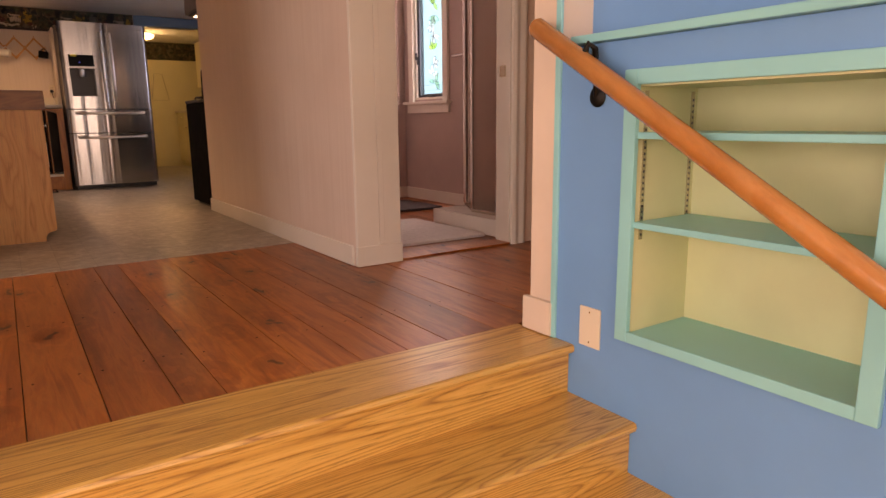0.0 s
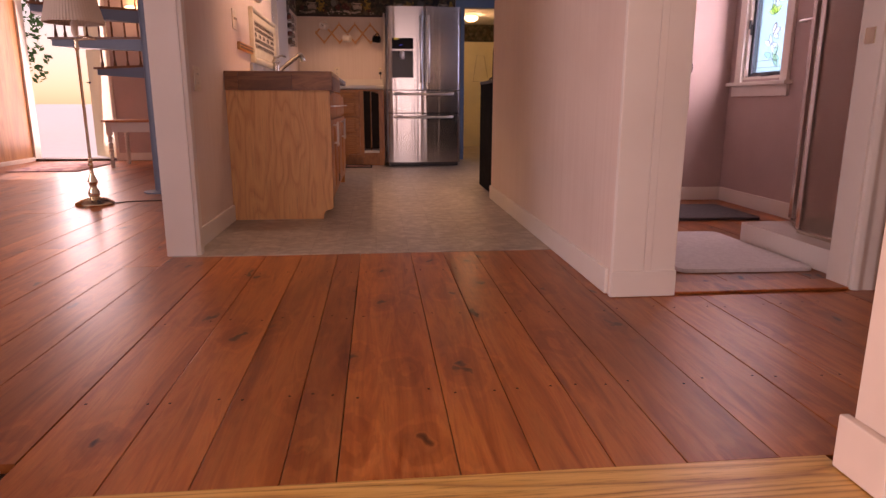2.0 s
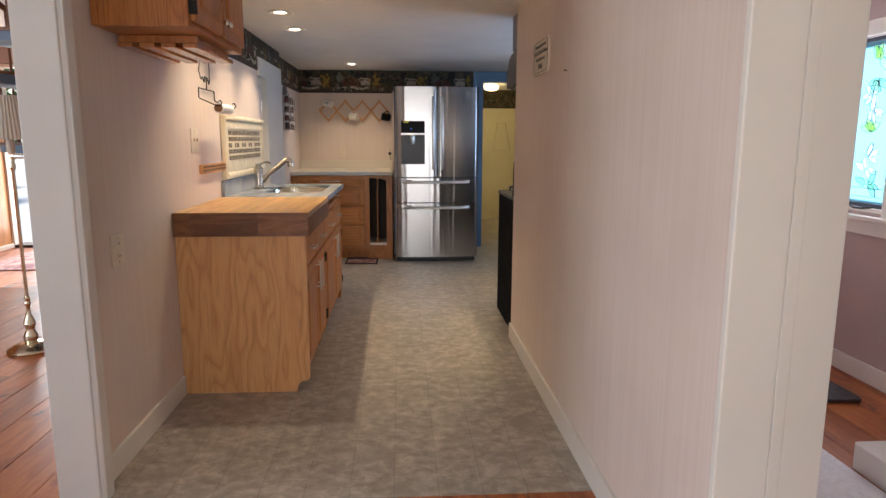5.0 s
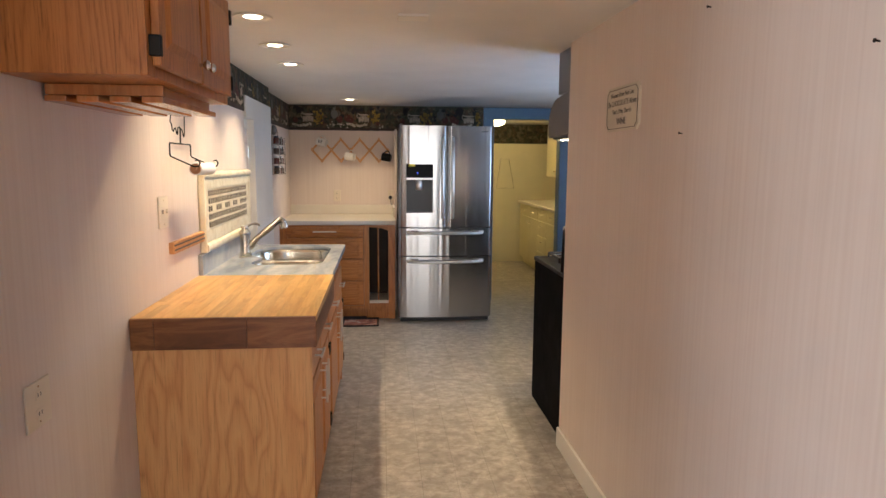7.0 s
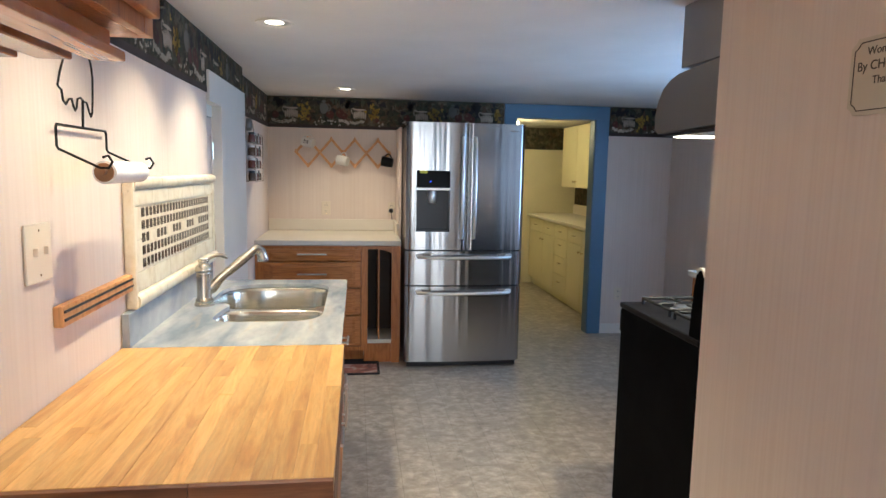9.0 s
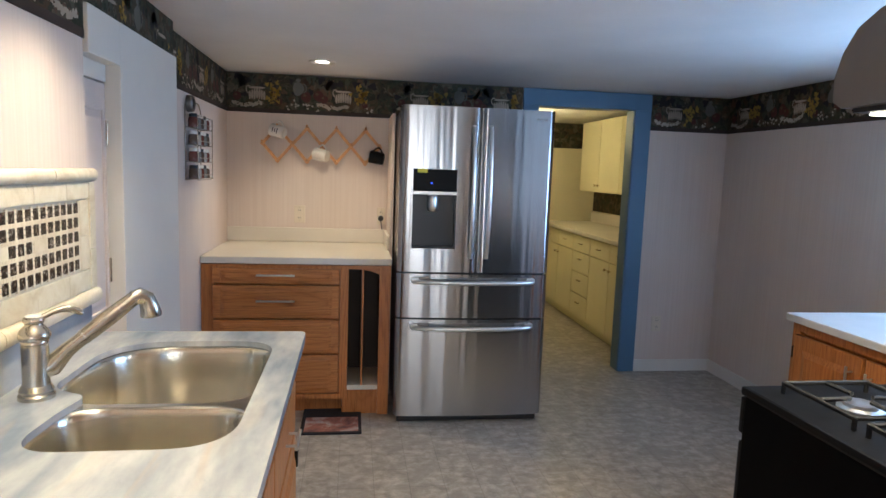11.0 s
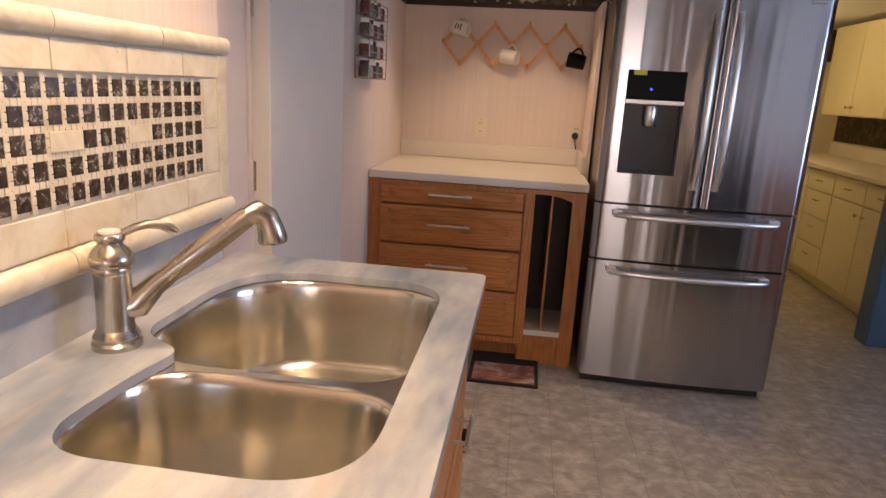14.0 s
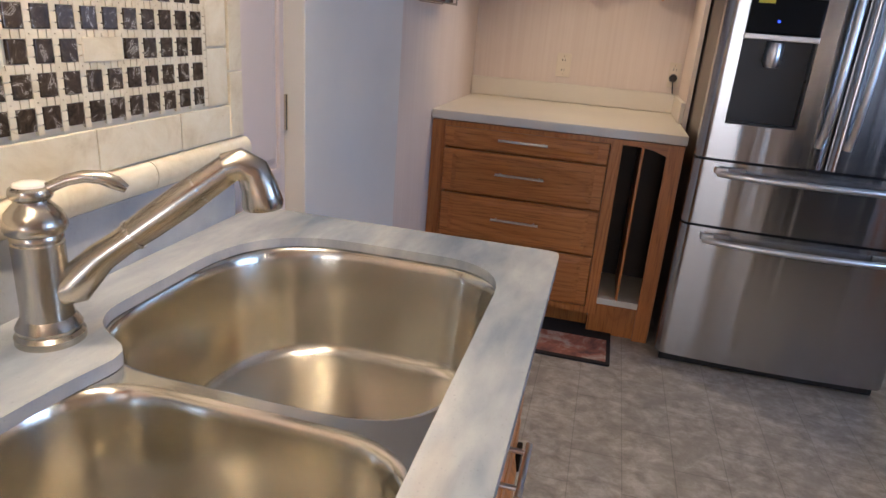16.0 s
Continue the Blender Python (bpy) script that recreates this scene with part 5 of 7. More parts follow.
part("maker_mark", box(1.645, 1.722, face_y(1.68, MIDX, FX1) - 0.0012, face_y(1.68, MIDX, FX1) + 0.004, 1.705, 1.714), M_HOOD, rdoor, "small grey maker's mark")
for x, ob in ((1.318, ldoor), (1.408, rdoor)):
    pts = [(x, FY - 0.012 - 0.043 * math.sin(math.pi * k / 12) ** 0.6, 0.955 + 0.70 * k / 12) for k in range(13)]
    part("handle", tube(pts, 0.0125, 14), M_STEELH, ob, "bowed steel bar handle", 50)
    for z in (0.962, 1.648):
        part("handle_mount", box(x - 0.011, x + 0.011, FY - 0.022, FY + 0.012, z - 0.016, z + 0.016, 0.004), M_STEELH, ob)
for z, ob in ((0.818, d1), (0.562, d2)):
    pts = [(1.012 + 0.665 * k / 14, FY - 0.010 - 0.042 * math.sin(math.pi * k / 14) ** 0.6, z) for k in range(15)]
    part("handle", tube(pts, 0.0125, 14), M_STEELH, ob, "bowed steel bar handle", 50)
    for x in (1.022, 1.668):
        part("handle_mount", box(x - 0.022, x + 0.022, FY - 0.02, FY + 0.016, z - 0.002, z + 0.022, 0.004), M_STEELH, ob)
    part("handle_pocket", box(1.015, 1.108, FY - 0.006, FY + 0.012, z + 0.006, z + 0.024, 0.003), M_HOOD, ob)
    part("handle_pocket", box(1.59, 1.672, FY - 0.002, FY + 0.014, z + 0.006, z + 0.024, 0.003), M_HOOD, ob)

# ---- stove and hood ----
stove = thing("stove", (2.07, 5.75, 0), "black gas stove backed against the divider", "stove")
SX0, SX1, SB, SF = 1.690, 2.450, 5.430, 6.055
part("body", box(SX0, SX1, SB, SF, 0.03, 0.868, 0.006), M_STOVE, stove)
part("cooktop", box(SX0 - 0.004, SX1 + 0.004, SB, SF + 0.014, 0.868, 0.892, 0.008), M_BLACK, stove)
part("toe", box(SX0 + 0.03, SX1 - 0.03, SB + 0.02, SF - 0.05, 0.003, 0.03), M_DARK, stove)
part("oven_door", box(SX0 + 0.012, SX1 - 0.012, SF + 0.001, SF + 0.030, 0.20, 0.74, 0.008), M_BLACK, stove)
part("drawer", box(SX0 + 0.012, SX1 - 0.012, SF + 0.001, SF + 0.026, 0.05, 0.19, 0.006), M_BLACK, stove)
part("handle", tube([(SX0 + 0.06, SF + 0.03, 0.70), (SX0 + 0.07, SF + 0.065, 0.70), (SX1 - 0.07, SF + 0.065, 0.70), (SX1 - 0.06, SF + 0.03, 0.70)], 0.011), M_BLACK, stove, smooth=50)
part("control_strip", box(SX0 + 0.004, SX1 - 0.004, SF + 0.001, SF + 0.022, 0.765, 0.862, 0.006), M_BLACK, stove)
for x in (1.80, 1.94, 2.20, 2.34):
    part("knob", lathe([(0.018, 0), (0.02, 0.008), (0.016, 0.024), (0.001, 0.026)], (x, SF + 0.022, 0.815), 16, (0, 1, 0)), M_DARK, stove, smooth=45)
bgp = [(SB, 0.892), (SB, 1.105), (SB + 0.012, 1.120), (SB + 0.03, 1.120), (SB + 0.05, 1.105), (SB + 0.062, 1.06), (SB + 0.075, 0.892)]
part("backguard", prism(bgp, "x", SX0, SX1), M_STOVE, stove)
part("backguard_cap", prism([(SB - 0.001, 1.10), (SB - 0.001, 1.118), (SB + 0.012, 1.128), (SB + 0.03, 1.128), (SB + 0.044, 1.118), (SB + 0.046, 1.105), (SB + 0.03, 1.1205), (SB + 0.012, 1.1205)], "x", SX0 - 0.004, SX0 + 0.012), M_WHITE, stove, "pale end cap")
for x in (1.875, 2.265):
    for y in (5.62, 5.89):
        bnr = part("burner", lathe([(0.05, 0), (0.05, 0.006), (0.038, 0.01), (0.036, 0.018), (0.001, 0.02)], (x, y, 0.891), 24), M_STEELH, stove, "steel burner head", 45)
        gb = bmesh.new()
        s = 0.115
        ring = [(x + sx * s, y + sy * s, 0.918) for sx, sy in ((-1, -1), (1, -1), (1, 1), (-1, 1))]
        tube(ring, 0.0065, 6, gb, closed=True)
        for sx, sy in ((1, 0), (-1, 0), (0, 1), (0, -1)):
            rod((x + sx * s, y + sy * s, 0.918), (x + sx * 0.03, y + sy * 0.03, 0.920), 0.006, 6, gb)
        for p in ring:
            rod(p, (p[0], p[1], 0.891), 0.006, 6, gb)
        part("grate", gb, M_CASTIRON, stove, "black cast iron grate")
hood = thing("range_hood", (2.07, 5.6, 1.58), "brown-grey metal range hood with a boxed duct", "range hood")
hp = [(5.424, 1.585), (5.84, 1.575), (5.865, 1.59), (5.868, 1.64), (5.850, 1.690), (5.815, 1.735), (5.76, 1.762), (5.70, 1.775), (5.424, 1.790)]
part("canopy", prism(hp, "x", 1.700, 2.46), M_HOOD, hood, smooth=35)
part("underside", box(1.72, 2.44, 5.44, 5.83, 1.566, 1.576), M_DARK, hood)
part("lamp_lens", box(1.76, 1.90, 5.75, 5.83, 1.5625, 1.5655, 0.001), M_CAN, hood, "lit lamp lens under the hood")
part("duct_box", box(1.705, 2.30, 5.424, 5.70, 1.792, CEIL + 0.002, 0.003), M_HOOD, hood)

# ---- cabinet under the east window ----
ec = thing("base_cabinet", (2.9, 6.4, 0), "orange oak base cabinet below the window", "cabinet")
EXF = 2.52
part("body", boxes((EXF + 0.02, 3.335, 6.15, 6.985, 0.10, 0.845), (EXF + 0.08, 3.335, 6.15, 6.985, 0.003, 0.10)), M_CAB, ec)
part("face_frame", boxes((EXF, EXF + 0.02, 6.15, 6.985, 0.81, 0.845), (EXF, EXF + 0.02, 6.94, 6.985, 0.10, 0.81), (EXF, EXF + 0.02, 6.15, 6.20, 0.10, 0.81), (EXF, EXF + 0.02, 6.2, 6.94, 0.10, 0.13)), M_CAB, ec)
for y0, y1, yk, hy in ((6.59, 6.95, 6.63, 6.962), (6.19, 6.575, 6.54, 6.178)):
    dd = part("door", box(EXF - 0.019, EXF - 0.001, y0, y1, 0.12, 0.80, 0.004), M_CAB, ec)
    pn = plane_panel(0, y1 - y0 - 0.11, 0, 0.57, 0, 0.008, 0.025)
    pn.transform(Matrix.Translation((EXF - 0.019, y1 - 0.055, 0.175)) @ Matrix.Rotation(radians(-90), 4, "Z"))
    part("raised_panel", pn, M_CAB, dd)
    bar(dd, (EXF - 0.02, yk, 0.60), (EXF - 0.02, yk, 0.76), (-0.026, 0, 0))
    for z in (0.20, 0.72):
        part("hinge", box(EXF - 0.012, EXF + 0.001, hy - 0.006, hy + 0.006, z - 0.025, z + 0.025, 0.002), M_IRON, dd, "black hinge")
ect = thing("countertop", (2.9, 6.4, 0.845), "white laminate countertop below the window", "countertop")
part("top", box(EXF - 0.025, 3.336, 6.14, 7.005, 0.846, 0.878, 0.006), M_PORCELAIN, ect)

# ---- pantry beyond the blue doorway ----
PXF = 2.80
pc = thing("base_cabinet", (3.1, 10.4, 0), "cream painted pantry base cabinets with brass pulls", "cabinet")
part("body", boxes((PXF + 0.018, 3.395, 9.15, 11.595, 0.09, 0.872), (PXF + 0.06, 3.395, 9.15, 11.595, 0.003, 0.09)), M_PANTRY, pc)
ys = [9.17, 9.62, 10.07, 10.52, 10.97, 11.58]
for a, b in zip(ys, ys[1:]):
    dr = part("drawer_front", box(PXF, PXF + 0.017, a + 0.005, b - 0.005, 0.715, 0.860, 0.003), M_PANTRY, pc)
    part("pull", tube([(PXF, (a + b) / 2 - 0.035, 0.79), (PXF - 0.02, (a + b) / 2 - 0.028, 0.788), (PXF - 0.02, (a + b) / 2 + 0.028, 0.788), (PXF, (a + b) / 2 + 0.035, 0.79)], 0.005, 8), M_BRASS, dr, "brass pull")
    if a == 10.07:
        for z0, z1 in ((0.52, 0.705), (0.315, 0.51), (0.10, 0.305)):
            dr = part("drawer_front", box(PXF, PXF + 0.017, a + 0.005, b - 0.005, z0, z1, 0.003), M_PANTRY, pc)
            zc = (z0 + z1) / 2 + 0.03
            part("pull", tube([(PXF, (a + b) / 2 - 0.035, zc), (PXF - 0.02, (a + b) / 2 - 0.028, zc), (PXF - 0.02, (a + b) / 2 + 0.028, zc), (PXF, (a + b) / 2 + 0.035, zc)], 0.005, 8), M_BRASS, dr, "brass pull")
    else:
        dr = part("door", box(PXF, PXF + 0.017, a + 0.005, b - 0.005, 0.10, 0.705, 0.003), M_PANTRY, pc)
        yk = b - 0.045 if a in (9.17, 10.52) else a + 0.045
        part("knob", lathe([(0.006, 0), (0.006, 0.012), (0.014, 0.018), (0.012, 0.026), (0.001, 0.028)], (PXF, yk, 0.64), 14, (-1, 0, 0)), M_BRASS, dr, "brass knob", 45)
pct = thing("countertop", (3.1, 10.4, 0.875), "cream pantry countertop with a backsplash", "countertop")
part("top", box(PXF - 0.03, 3.396, 9.13, 11.597, 0.874, 0.908, 0.006), M_LAMINATE, pct)
part("backsplash", box(3.376, 3.396, 9.13, 11.597, 0.909, 1.02, 0.004), M_LAMINATE, pct)
pu = thing("wall_cabinet", (3.2, 10.3, 1.26), "cream painted pantry wall cabinets", "cabinet")
part("body", box(3.09, 3.397, 9.15, 11.2, 1.262, 1.97, 0.002), M_PANTRY, pu)
ys = [9.17, 9.67, 10.17, 10.67, 11.18]
for i, (a, b) in enumerate(zip(ys, ys[1:])):
    dd = part("door", box(3.072, 3.089, a + 0.004, b - 0.004, 1.268, 1.962, 0.003), M_PANTRY, pu)
    part("knob", lathe([(0.006, 0), (0.006, 0.012), (0.014, 0.018), (0.012, 0.026), (0.001, 0.028)], (3.072, b - 0.04 if i % 2 == 0 else a + 0.04, 1.33), 14, (-1, 0, 0)), M_BRASS, dd, "brass knob", 45)
pbd = setting("trim_pantry_border", boxes((3.392, 3.3985, 9.1, 11.59, 1.03, 1.255), (1.41, 3.39, 11.592, 11.5985, 1.72, 1.995)), M_BORDER, "dark fruit-print paper border in the pantry", "border")
gl = thing("ceiling_globe", (2.24, 10.49, 1.9), "lit glass ceiling globe in the pantry", "ceiling light")
part("base", lathe([(0.07, 0), (0.075, 0.01), (0.07, 0.02)], (2.24, 10.49, 1.982), 24), M_BRASS, gl)
part("globe", lathe([(0.002, -0.075), (0.05, -0.07), (0.09, -0.05), (0.105, -0.02), (0.09, 0.0), (0.07, 0.004)], (2.24, 10.49, 1.978), 24), M_GLOBE, gl, "glowing glass shade", 60)
wr = thing("wire_rack", (2.52, 11.59, 1.3), "thin wire hanger frame on the pantry wall", "rack")
part("wire", tube([(2.44, 11.588, 1.08), (2.50, 11.588, 1.50), (2.62, 11.588, 1.50), (2.70, 11.588, 1.08)], 0.004, 6, closed=True), M_NICKEL, wr)


# ---- paper border round the kitchen ----
border = setting("border", boxes((WX, WX + 0.002, 4.705, 6.604, 1.752, CEIL), (WX, WX + 0.002, 6.604, 7.508, 1.855, CEIL), (-0.13, -0.128, 7.508, BACK, 1.752, CEIL),
                                 (-0.128, 1.818, BACK - 0.002, BACK, 1.752, CEIL), (2.747, 3.338, BACK - 0.002, BACK, 1.752, CEIL),
                                 (3.338, 3.34, 5.44, BACK - 0.002, 1.752, CEIL)), M_BORDER, "dark paper border printed with crockery and flowers", "border")
part("edge_band", boxes((WX + 0.002, WX + 0.0035, 4.705, 6.604, 1.752, 1.778), (-0.128, -0.1265, 7.508, BACK - 0.003, 1.752, 1.778), (-0.126, 0.911, BACK - 0.0035, BACK - 0.002, 1.752, 1.778),
                        (2.748, 3.336, BACK - 0.0035, BACK - 0.002, 1.752, 1.778), (3.3365, 3.338, 5.45, BACK - 0.004, 1.752, 1.778)), paint("border_edge_brown", (0.035, 0.018, 0.010), 0.6), border, "dark brown printed edge")
PRINT = {"yellow_flowers": ("border_yellow", (0.40, 0.25, 0.035)), "white_blooms": ("border_white", (0.50, 0.43, 0.33)), "crockery": ("border_crock", (0.46, 0.37, 0.28)), "foliage": ("border_leaf", (0.060, 0.062, 0.036)), "dark_fruit": ("border_dark", (0.012, 0.010, 0.011)), "brown_jugs": ("border_brown", (0.12, 0.066, 0.032)), "red_apples": ("border_red", (0.085, 0.020, 0.012)), "grey_pots": ("border_grey", (0.15, 0.14, 0.115))}
sheets = {k: bmesh.new() for k in PRINT}
rb = random.Random(11)


def blot(kind, frame_m, u, v, ru, rv, n=11, wob=0.18, lift=0.0):
    bm = sheets[kind]
    ph = rb.uniform(0, 6)
    vs = []
    for i in range(n):
        a = 2 * math.pi * i / n
        r = 1 + wob * math.sin(3 * a + ph) + rb.uniform(-wob, wob) * 0.6
        w = min(0.246, max(0.022, v + rv * r * math.sin(a)))
        vs.append(bm.verts.new(frame_m @ Vector((u + ru * r * math.cos(a), w, 0.0009 + lift))))
    bm.faces.new(vs)


def motif(m, u0, u1, floor_v=0.0):
    """One repeat of the print is 0.55 m: fruit, cloth, crock, yellow flowers, pots."""
    u = u0
    while u < u1 - 0.05:
        def put(kind, cu, cv, ru, rv, n=11, wob=0.18, lift=0.0):
            if cv > floor_v + 0.02 and 0.0 < u + cu < u1 + 0.02:
                blot(kind, m, u + cu, cv, ru, rv, n, wob, lift)
        for _ in range(26):
            put(rb.choice(("foliage", "foliage", "brown_jugs")), rb.uniform(0, 0.55), rb.uniform(0.05, 0.24), rb.uniform(0.010, 0.026), rb.uniform(0.012, 0.034), 9, 0.4, 0.0)
        for _ in range(8):
            put("dark_fruit", rb.uniform(0, 0.55), rb.uniform(0.10, 0.23), rb.uniform(0.010, 0.028), rb.uniform(0.012, 0.03), 10, 0.3, 0.0004)
        for _ in range(9):
            put("dark_fruit", 0.07 + rb.gauss(0, 0.016), 0.20 + rb.gauss(0, 0.014), 0.018, 0.018, 9, 0.3, 0.0006)
        for cu, cv, r in ((0.0, 0.12, 0.034), (0.035, 0.10, 0.026), (0.30, 0.075, 0.02), (0.47, 0.11, 0.032)):
            put("red_apples", cu, cv, r, r * 1.05, 13, 0.06, 0.0005)
            put("brown_jugs", cu - r * 0.3, cv + r * 0.35, r * 0.35, r * 0.3, 8, 0.2, 0.0008)
        put("grey_pots", 0.42, 0.16, 0.036, 0.044, 14, 0.06, 0.0005)
        put("grey_pots", 0.42, 0.215, 0.016, 0.012, 10, 0.05, 0.0007)
        for k in range(6):
            a = -1.3 + 2.6 * k / 5
            put("grey_pots", 0.453 + 0.018 * math.cos(a), 0.165 + 0.026 * math.sin(a), 0.005, 0.006, 6, 0.0, 0.0006)
        # ribbed crock with a handle
        for k in range(7):
            put("crockery", 0.115 + 0.015 * k, 0.120 - 0.004 * abs(k - 3), 0.0072, 0.036 - 0.002 * abs(k - 3), 9, 0.04, 0.0007)
        put("crockery", 0.16, 0.156, 0.054, 0.007, 12, 0.04, 0.0009)
        for k in range(8):
            a = 1.2 + 3.2 * k / 7
            put("crockery", 0.108 + 0.016 * math.cos(a), 0.145 + 0.022 * math.sin(a), 0.004, 0.005, 6, 0.0, 0.0008)
        for _ in range(22):
            put("yellow_flowers", 0.27 + rb.gauss(0, 0.024), 0.125 + rb.gauss(0, 0.030), 0.012, 0.014, 8, 0.4, 0.0008)
        for _ in range(5):
            put("brown_jugs", 0.27 + rb.gauss(0, 0.016), 0.125 + rb.gauss(0, 0.02), 0.006, 0.006, 7, 0.3, 0.0011)
        # white cloth with a worked edge, and small blooms along the foot
        for k in range(12):
            put("white_blooms", 0.0 + 0.017 * k, 0.068 - 0.022 * math.sin(k * 0.27) + rb.uniform(-0.006, 0.006), 0.014, 0.013, 8, 0.3, 0.0010)
        for _ in range(7):
            put("brown_jugs", rb.uniform(0.0, 0.2), 0.055 + rb.uniform(-0.016, 0.016), 0.006, 0.005, 7, 0.3, 0.0013)
        for _ in range(16):
            put("white_blooms", rb.uniform(0.30, 0.55), 0.052 + rb.gauss(0, 0.014), 0.008, 0.007, 7, 0.35, 0.0010)
        u += 0.55


def face(origin, along, normal):
    a, nn = Vector(along), Vector(normal)
    up = Vector((0, 0, 1))
    return Matrix.Translation(origin) @ Matrix((a, up, nn)).transposed().to_4x4()


motif(face((WX + 0.002, 4.73, 1.752), (0, 1, 0), (1, 0, 0)), 0, 1.8)
motif(face((WX + 0.002, 6.63, 1.752), (0, 1, 0), (1, 0, 0)), 0, 0.8, 0.11)
motif(face((-0.128, 7.53, 1.752), (0, 1, 0), (1, 0, 0)), 0, 1.3)
motif(face((-0.10, BACK - 0.002, 1.752), (1, 0, 0), (0, -1, 0)), 0, 0.9)
motif(face((0.96, BACK - 0.002, 1.752), (1, 0, 0), (0, -1, 0)), 0, 0.8)
motif(face((2.77, BACK - 0.002, 1.752), (1, 0, 0), (0, -1, 0)), 0, 0.45)
motif(face((3.338, 8.90, 1.752), (0, -1, 0), (-1, 0, 0)), 0, 2.3)
for k, bm in sheets.items():
    bm.normal_update()
    part(k, bm, paint(PRINT[k][0], PRINT[k][1], 0.7, 0.25), border, kind="stuff")

# ---- recessed lights and ceiling plate ----
can0 = None
for x, y in CANS:
    cl = thing("recessed_light", (x, y, CEIL), "lit recessed ceiling light with a white trim ring", "ceiling light", "recessed kitchen lights")
    part("trim_ring", lathe([(0.055, 0.002), (0.075, 0.002), (0.078, 0.0), (0.074, -0.005), (0.058, -0.004), (0.055, 0.0)], (x, y, CEIL), 28), M_WHITE, cl, smooth=50)
    part("lens", lathe([(0.001, 0.003), (0.054, 0.003), (0.054, 0.0005), (0.001, -0.001)], (x, y, CEIL), 24), M_CAN, cl, "glowing lens")
vent = thing("ceiling_plate", (0.91, 4.95, CEIL), "small white cover plate on the ceiling", "cover plate")
part("plate", box(0.85, 0.97, 4.905, 4.995, CEIL - 0.008, CEIL + 0.003, 0.003), M_WHITE, vent)

# ---- mug rack on the back wall ----
peg = thing("mug_rack", (0.5, BACK - 0.02, 1.55), "accordion mug rack of pale wooden slats and pegs", "mug rack")
cols = [0.192, 0.381, 0.570, 0.759]
ztop, zmid, zbot = 1.662, 1.556, 1.446


def slat(a, b, layer):
    y = BACK - 0.020 - 0.007 * layer
    d = Vector((b[0] - a[0], 0, b[1] - a[1]))
    n = d.normalized()
    s = Vector((-n.z, 0, n.x)) * 0.0095
    e = n * 0.012
    P = [Vector((a[0], y, a[1])) - e + s, Vector((b[0], y, b[1])) + e + s, Vector((b[0], y, b[1])) + e - s, Vector((a[0], y, a[1])) - e - s]
    part("slat", prism([(p.x, p.z) for p in P], "y", y - 0.003, y + 0.003), M_PLY, peg)


half = 0.0945
for i in range(3):
    slat((cols[i], ztop), (cols[i + 1], zbot), 0)
    slat((cols[i], zbot), (cols[i + 1], ztop), 1)
slat((cols[0] - half, zmid), (cols[0], zbot), 0)
slat((cols[0] - half, zmid), (cols[0], ztop), 1)
slat((cols[3], ztop), (cols[3] + half, zmid), 0)
slat((cols[3], zbot), (cols[3] + half, zmid), 1)
pegs = [(c, ztop) for c in cols] + [(c, zbot) for c in cols] + [(cols[0] - half, zmid)] + [(c + half, zmid) for c in cols]
for x, z in pegs:
    part("peg", lathe([(0.005, 0.0), (0.005, 0.05), (0.008, 0.056), (0.006, 0.064), (0.001, 0.066)], (x, BACK - 0.006, z), 10, Vector((0, -1, 0.25))), M_PLY, peg, smooth=50)


def mug(place, lean, mat, label, face_mark=None):
    th = thing("mug", place, label, "mug", "mugs on the rack")
    m = Matrix.Translation(place) @ lean
    bd = lathe([(0.001, 0.004), (0.034, 0.0), (0.038, 0.004), (0.040, 0.04), (0.041, 0.092), (0.0385, 0.094), (0.037, 0.09), (0.036, 0.012), (0.001, 0.010)], (0, 0, 0), 28)
    bd.transform(m)
    part("cup", bd, mat, th, smooth=40)
    hn = tube([(0.038 + 0.028 * math.sin(math.pi * k / 10), 0, 0.018 + 0.06 * k / 10) for k in range(11)], 0.0052, 10)
    hn.transform(m)
    part("handle", hn, mat, th, smooth=60)
    if face_mark:
        for k, (h, w) in enumerate(((0.066, 0.03), (0.05, 0.022), (0.036, 0.034))):
            bmk = prism([(0.0412 * math.cos(a), 0.0412 * math.sin(a)) for a in [(-1.57 - w / 0.08 + w / 0.04 * q / 6) for q in range(7)]] + [(0.039 * math.cos(a), 0.039 * math.sin(a)) for a in [(-1.57 + w / 0.08 - w / 0.04 * q / 6) for q in range(7)]], "z", h - 0.003, h + 0.003)
            bmk.transform(m)
            part("print", bmk, M_DARK, th, "dark printed mark")


mug((0.24, 8.87, 1.622), Matrix.Rotation(radians(-75), 4, "Y") @ Matrix.Rotation(radians(-20), 4, "X"), M_PORCELAIN, "white mug with a dark print", True)
mug((0.515, 8.87, 1.485), Matrix.Rotation(radians(-80), 4, "Y") @ Matrix.Rotation(radians(-25), 4, "X"), M_PORCELAIN, "plain white mug hanging on a peg")
mug((0.88, 8.87, 1.480), Matrix.Rotation(radians(-80), 4, "Y") @ Matrix.Rotation(radians(-10), 4, "X"), M_BLACK, "glossy black mug hanging on a peg")

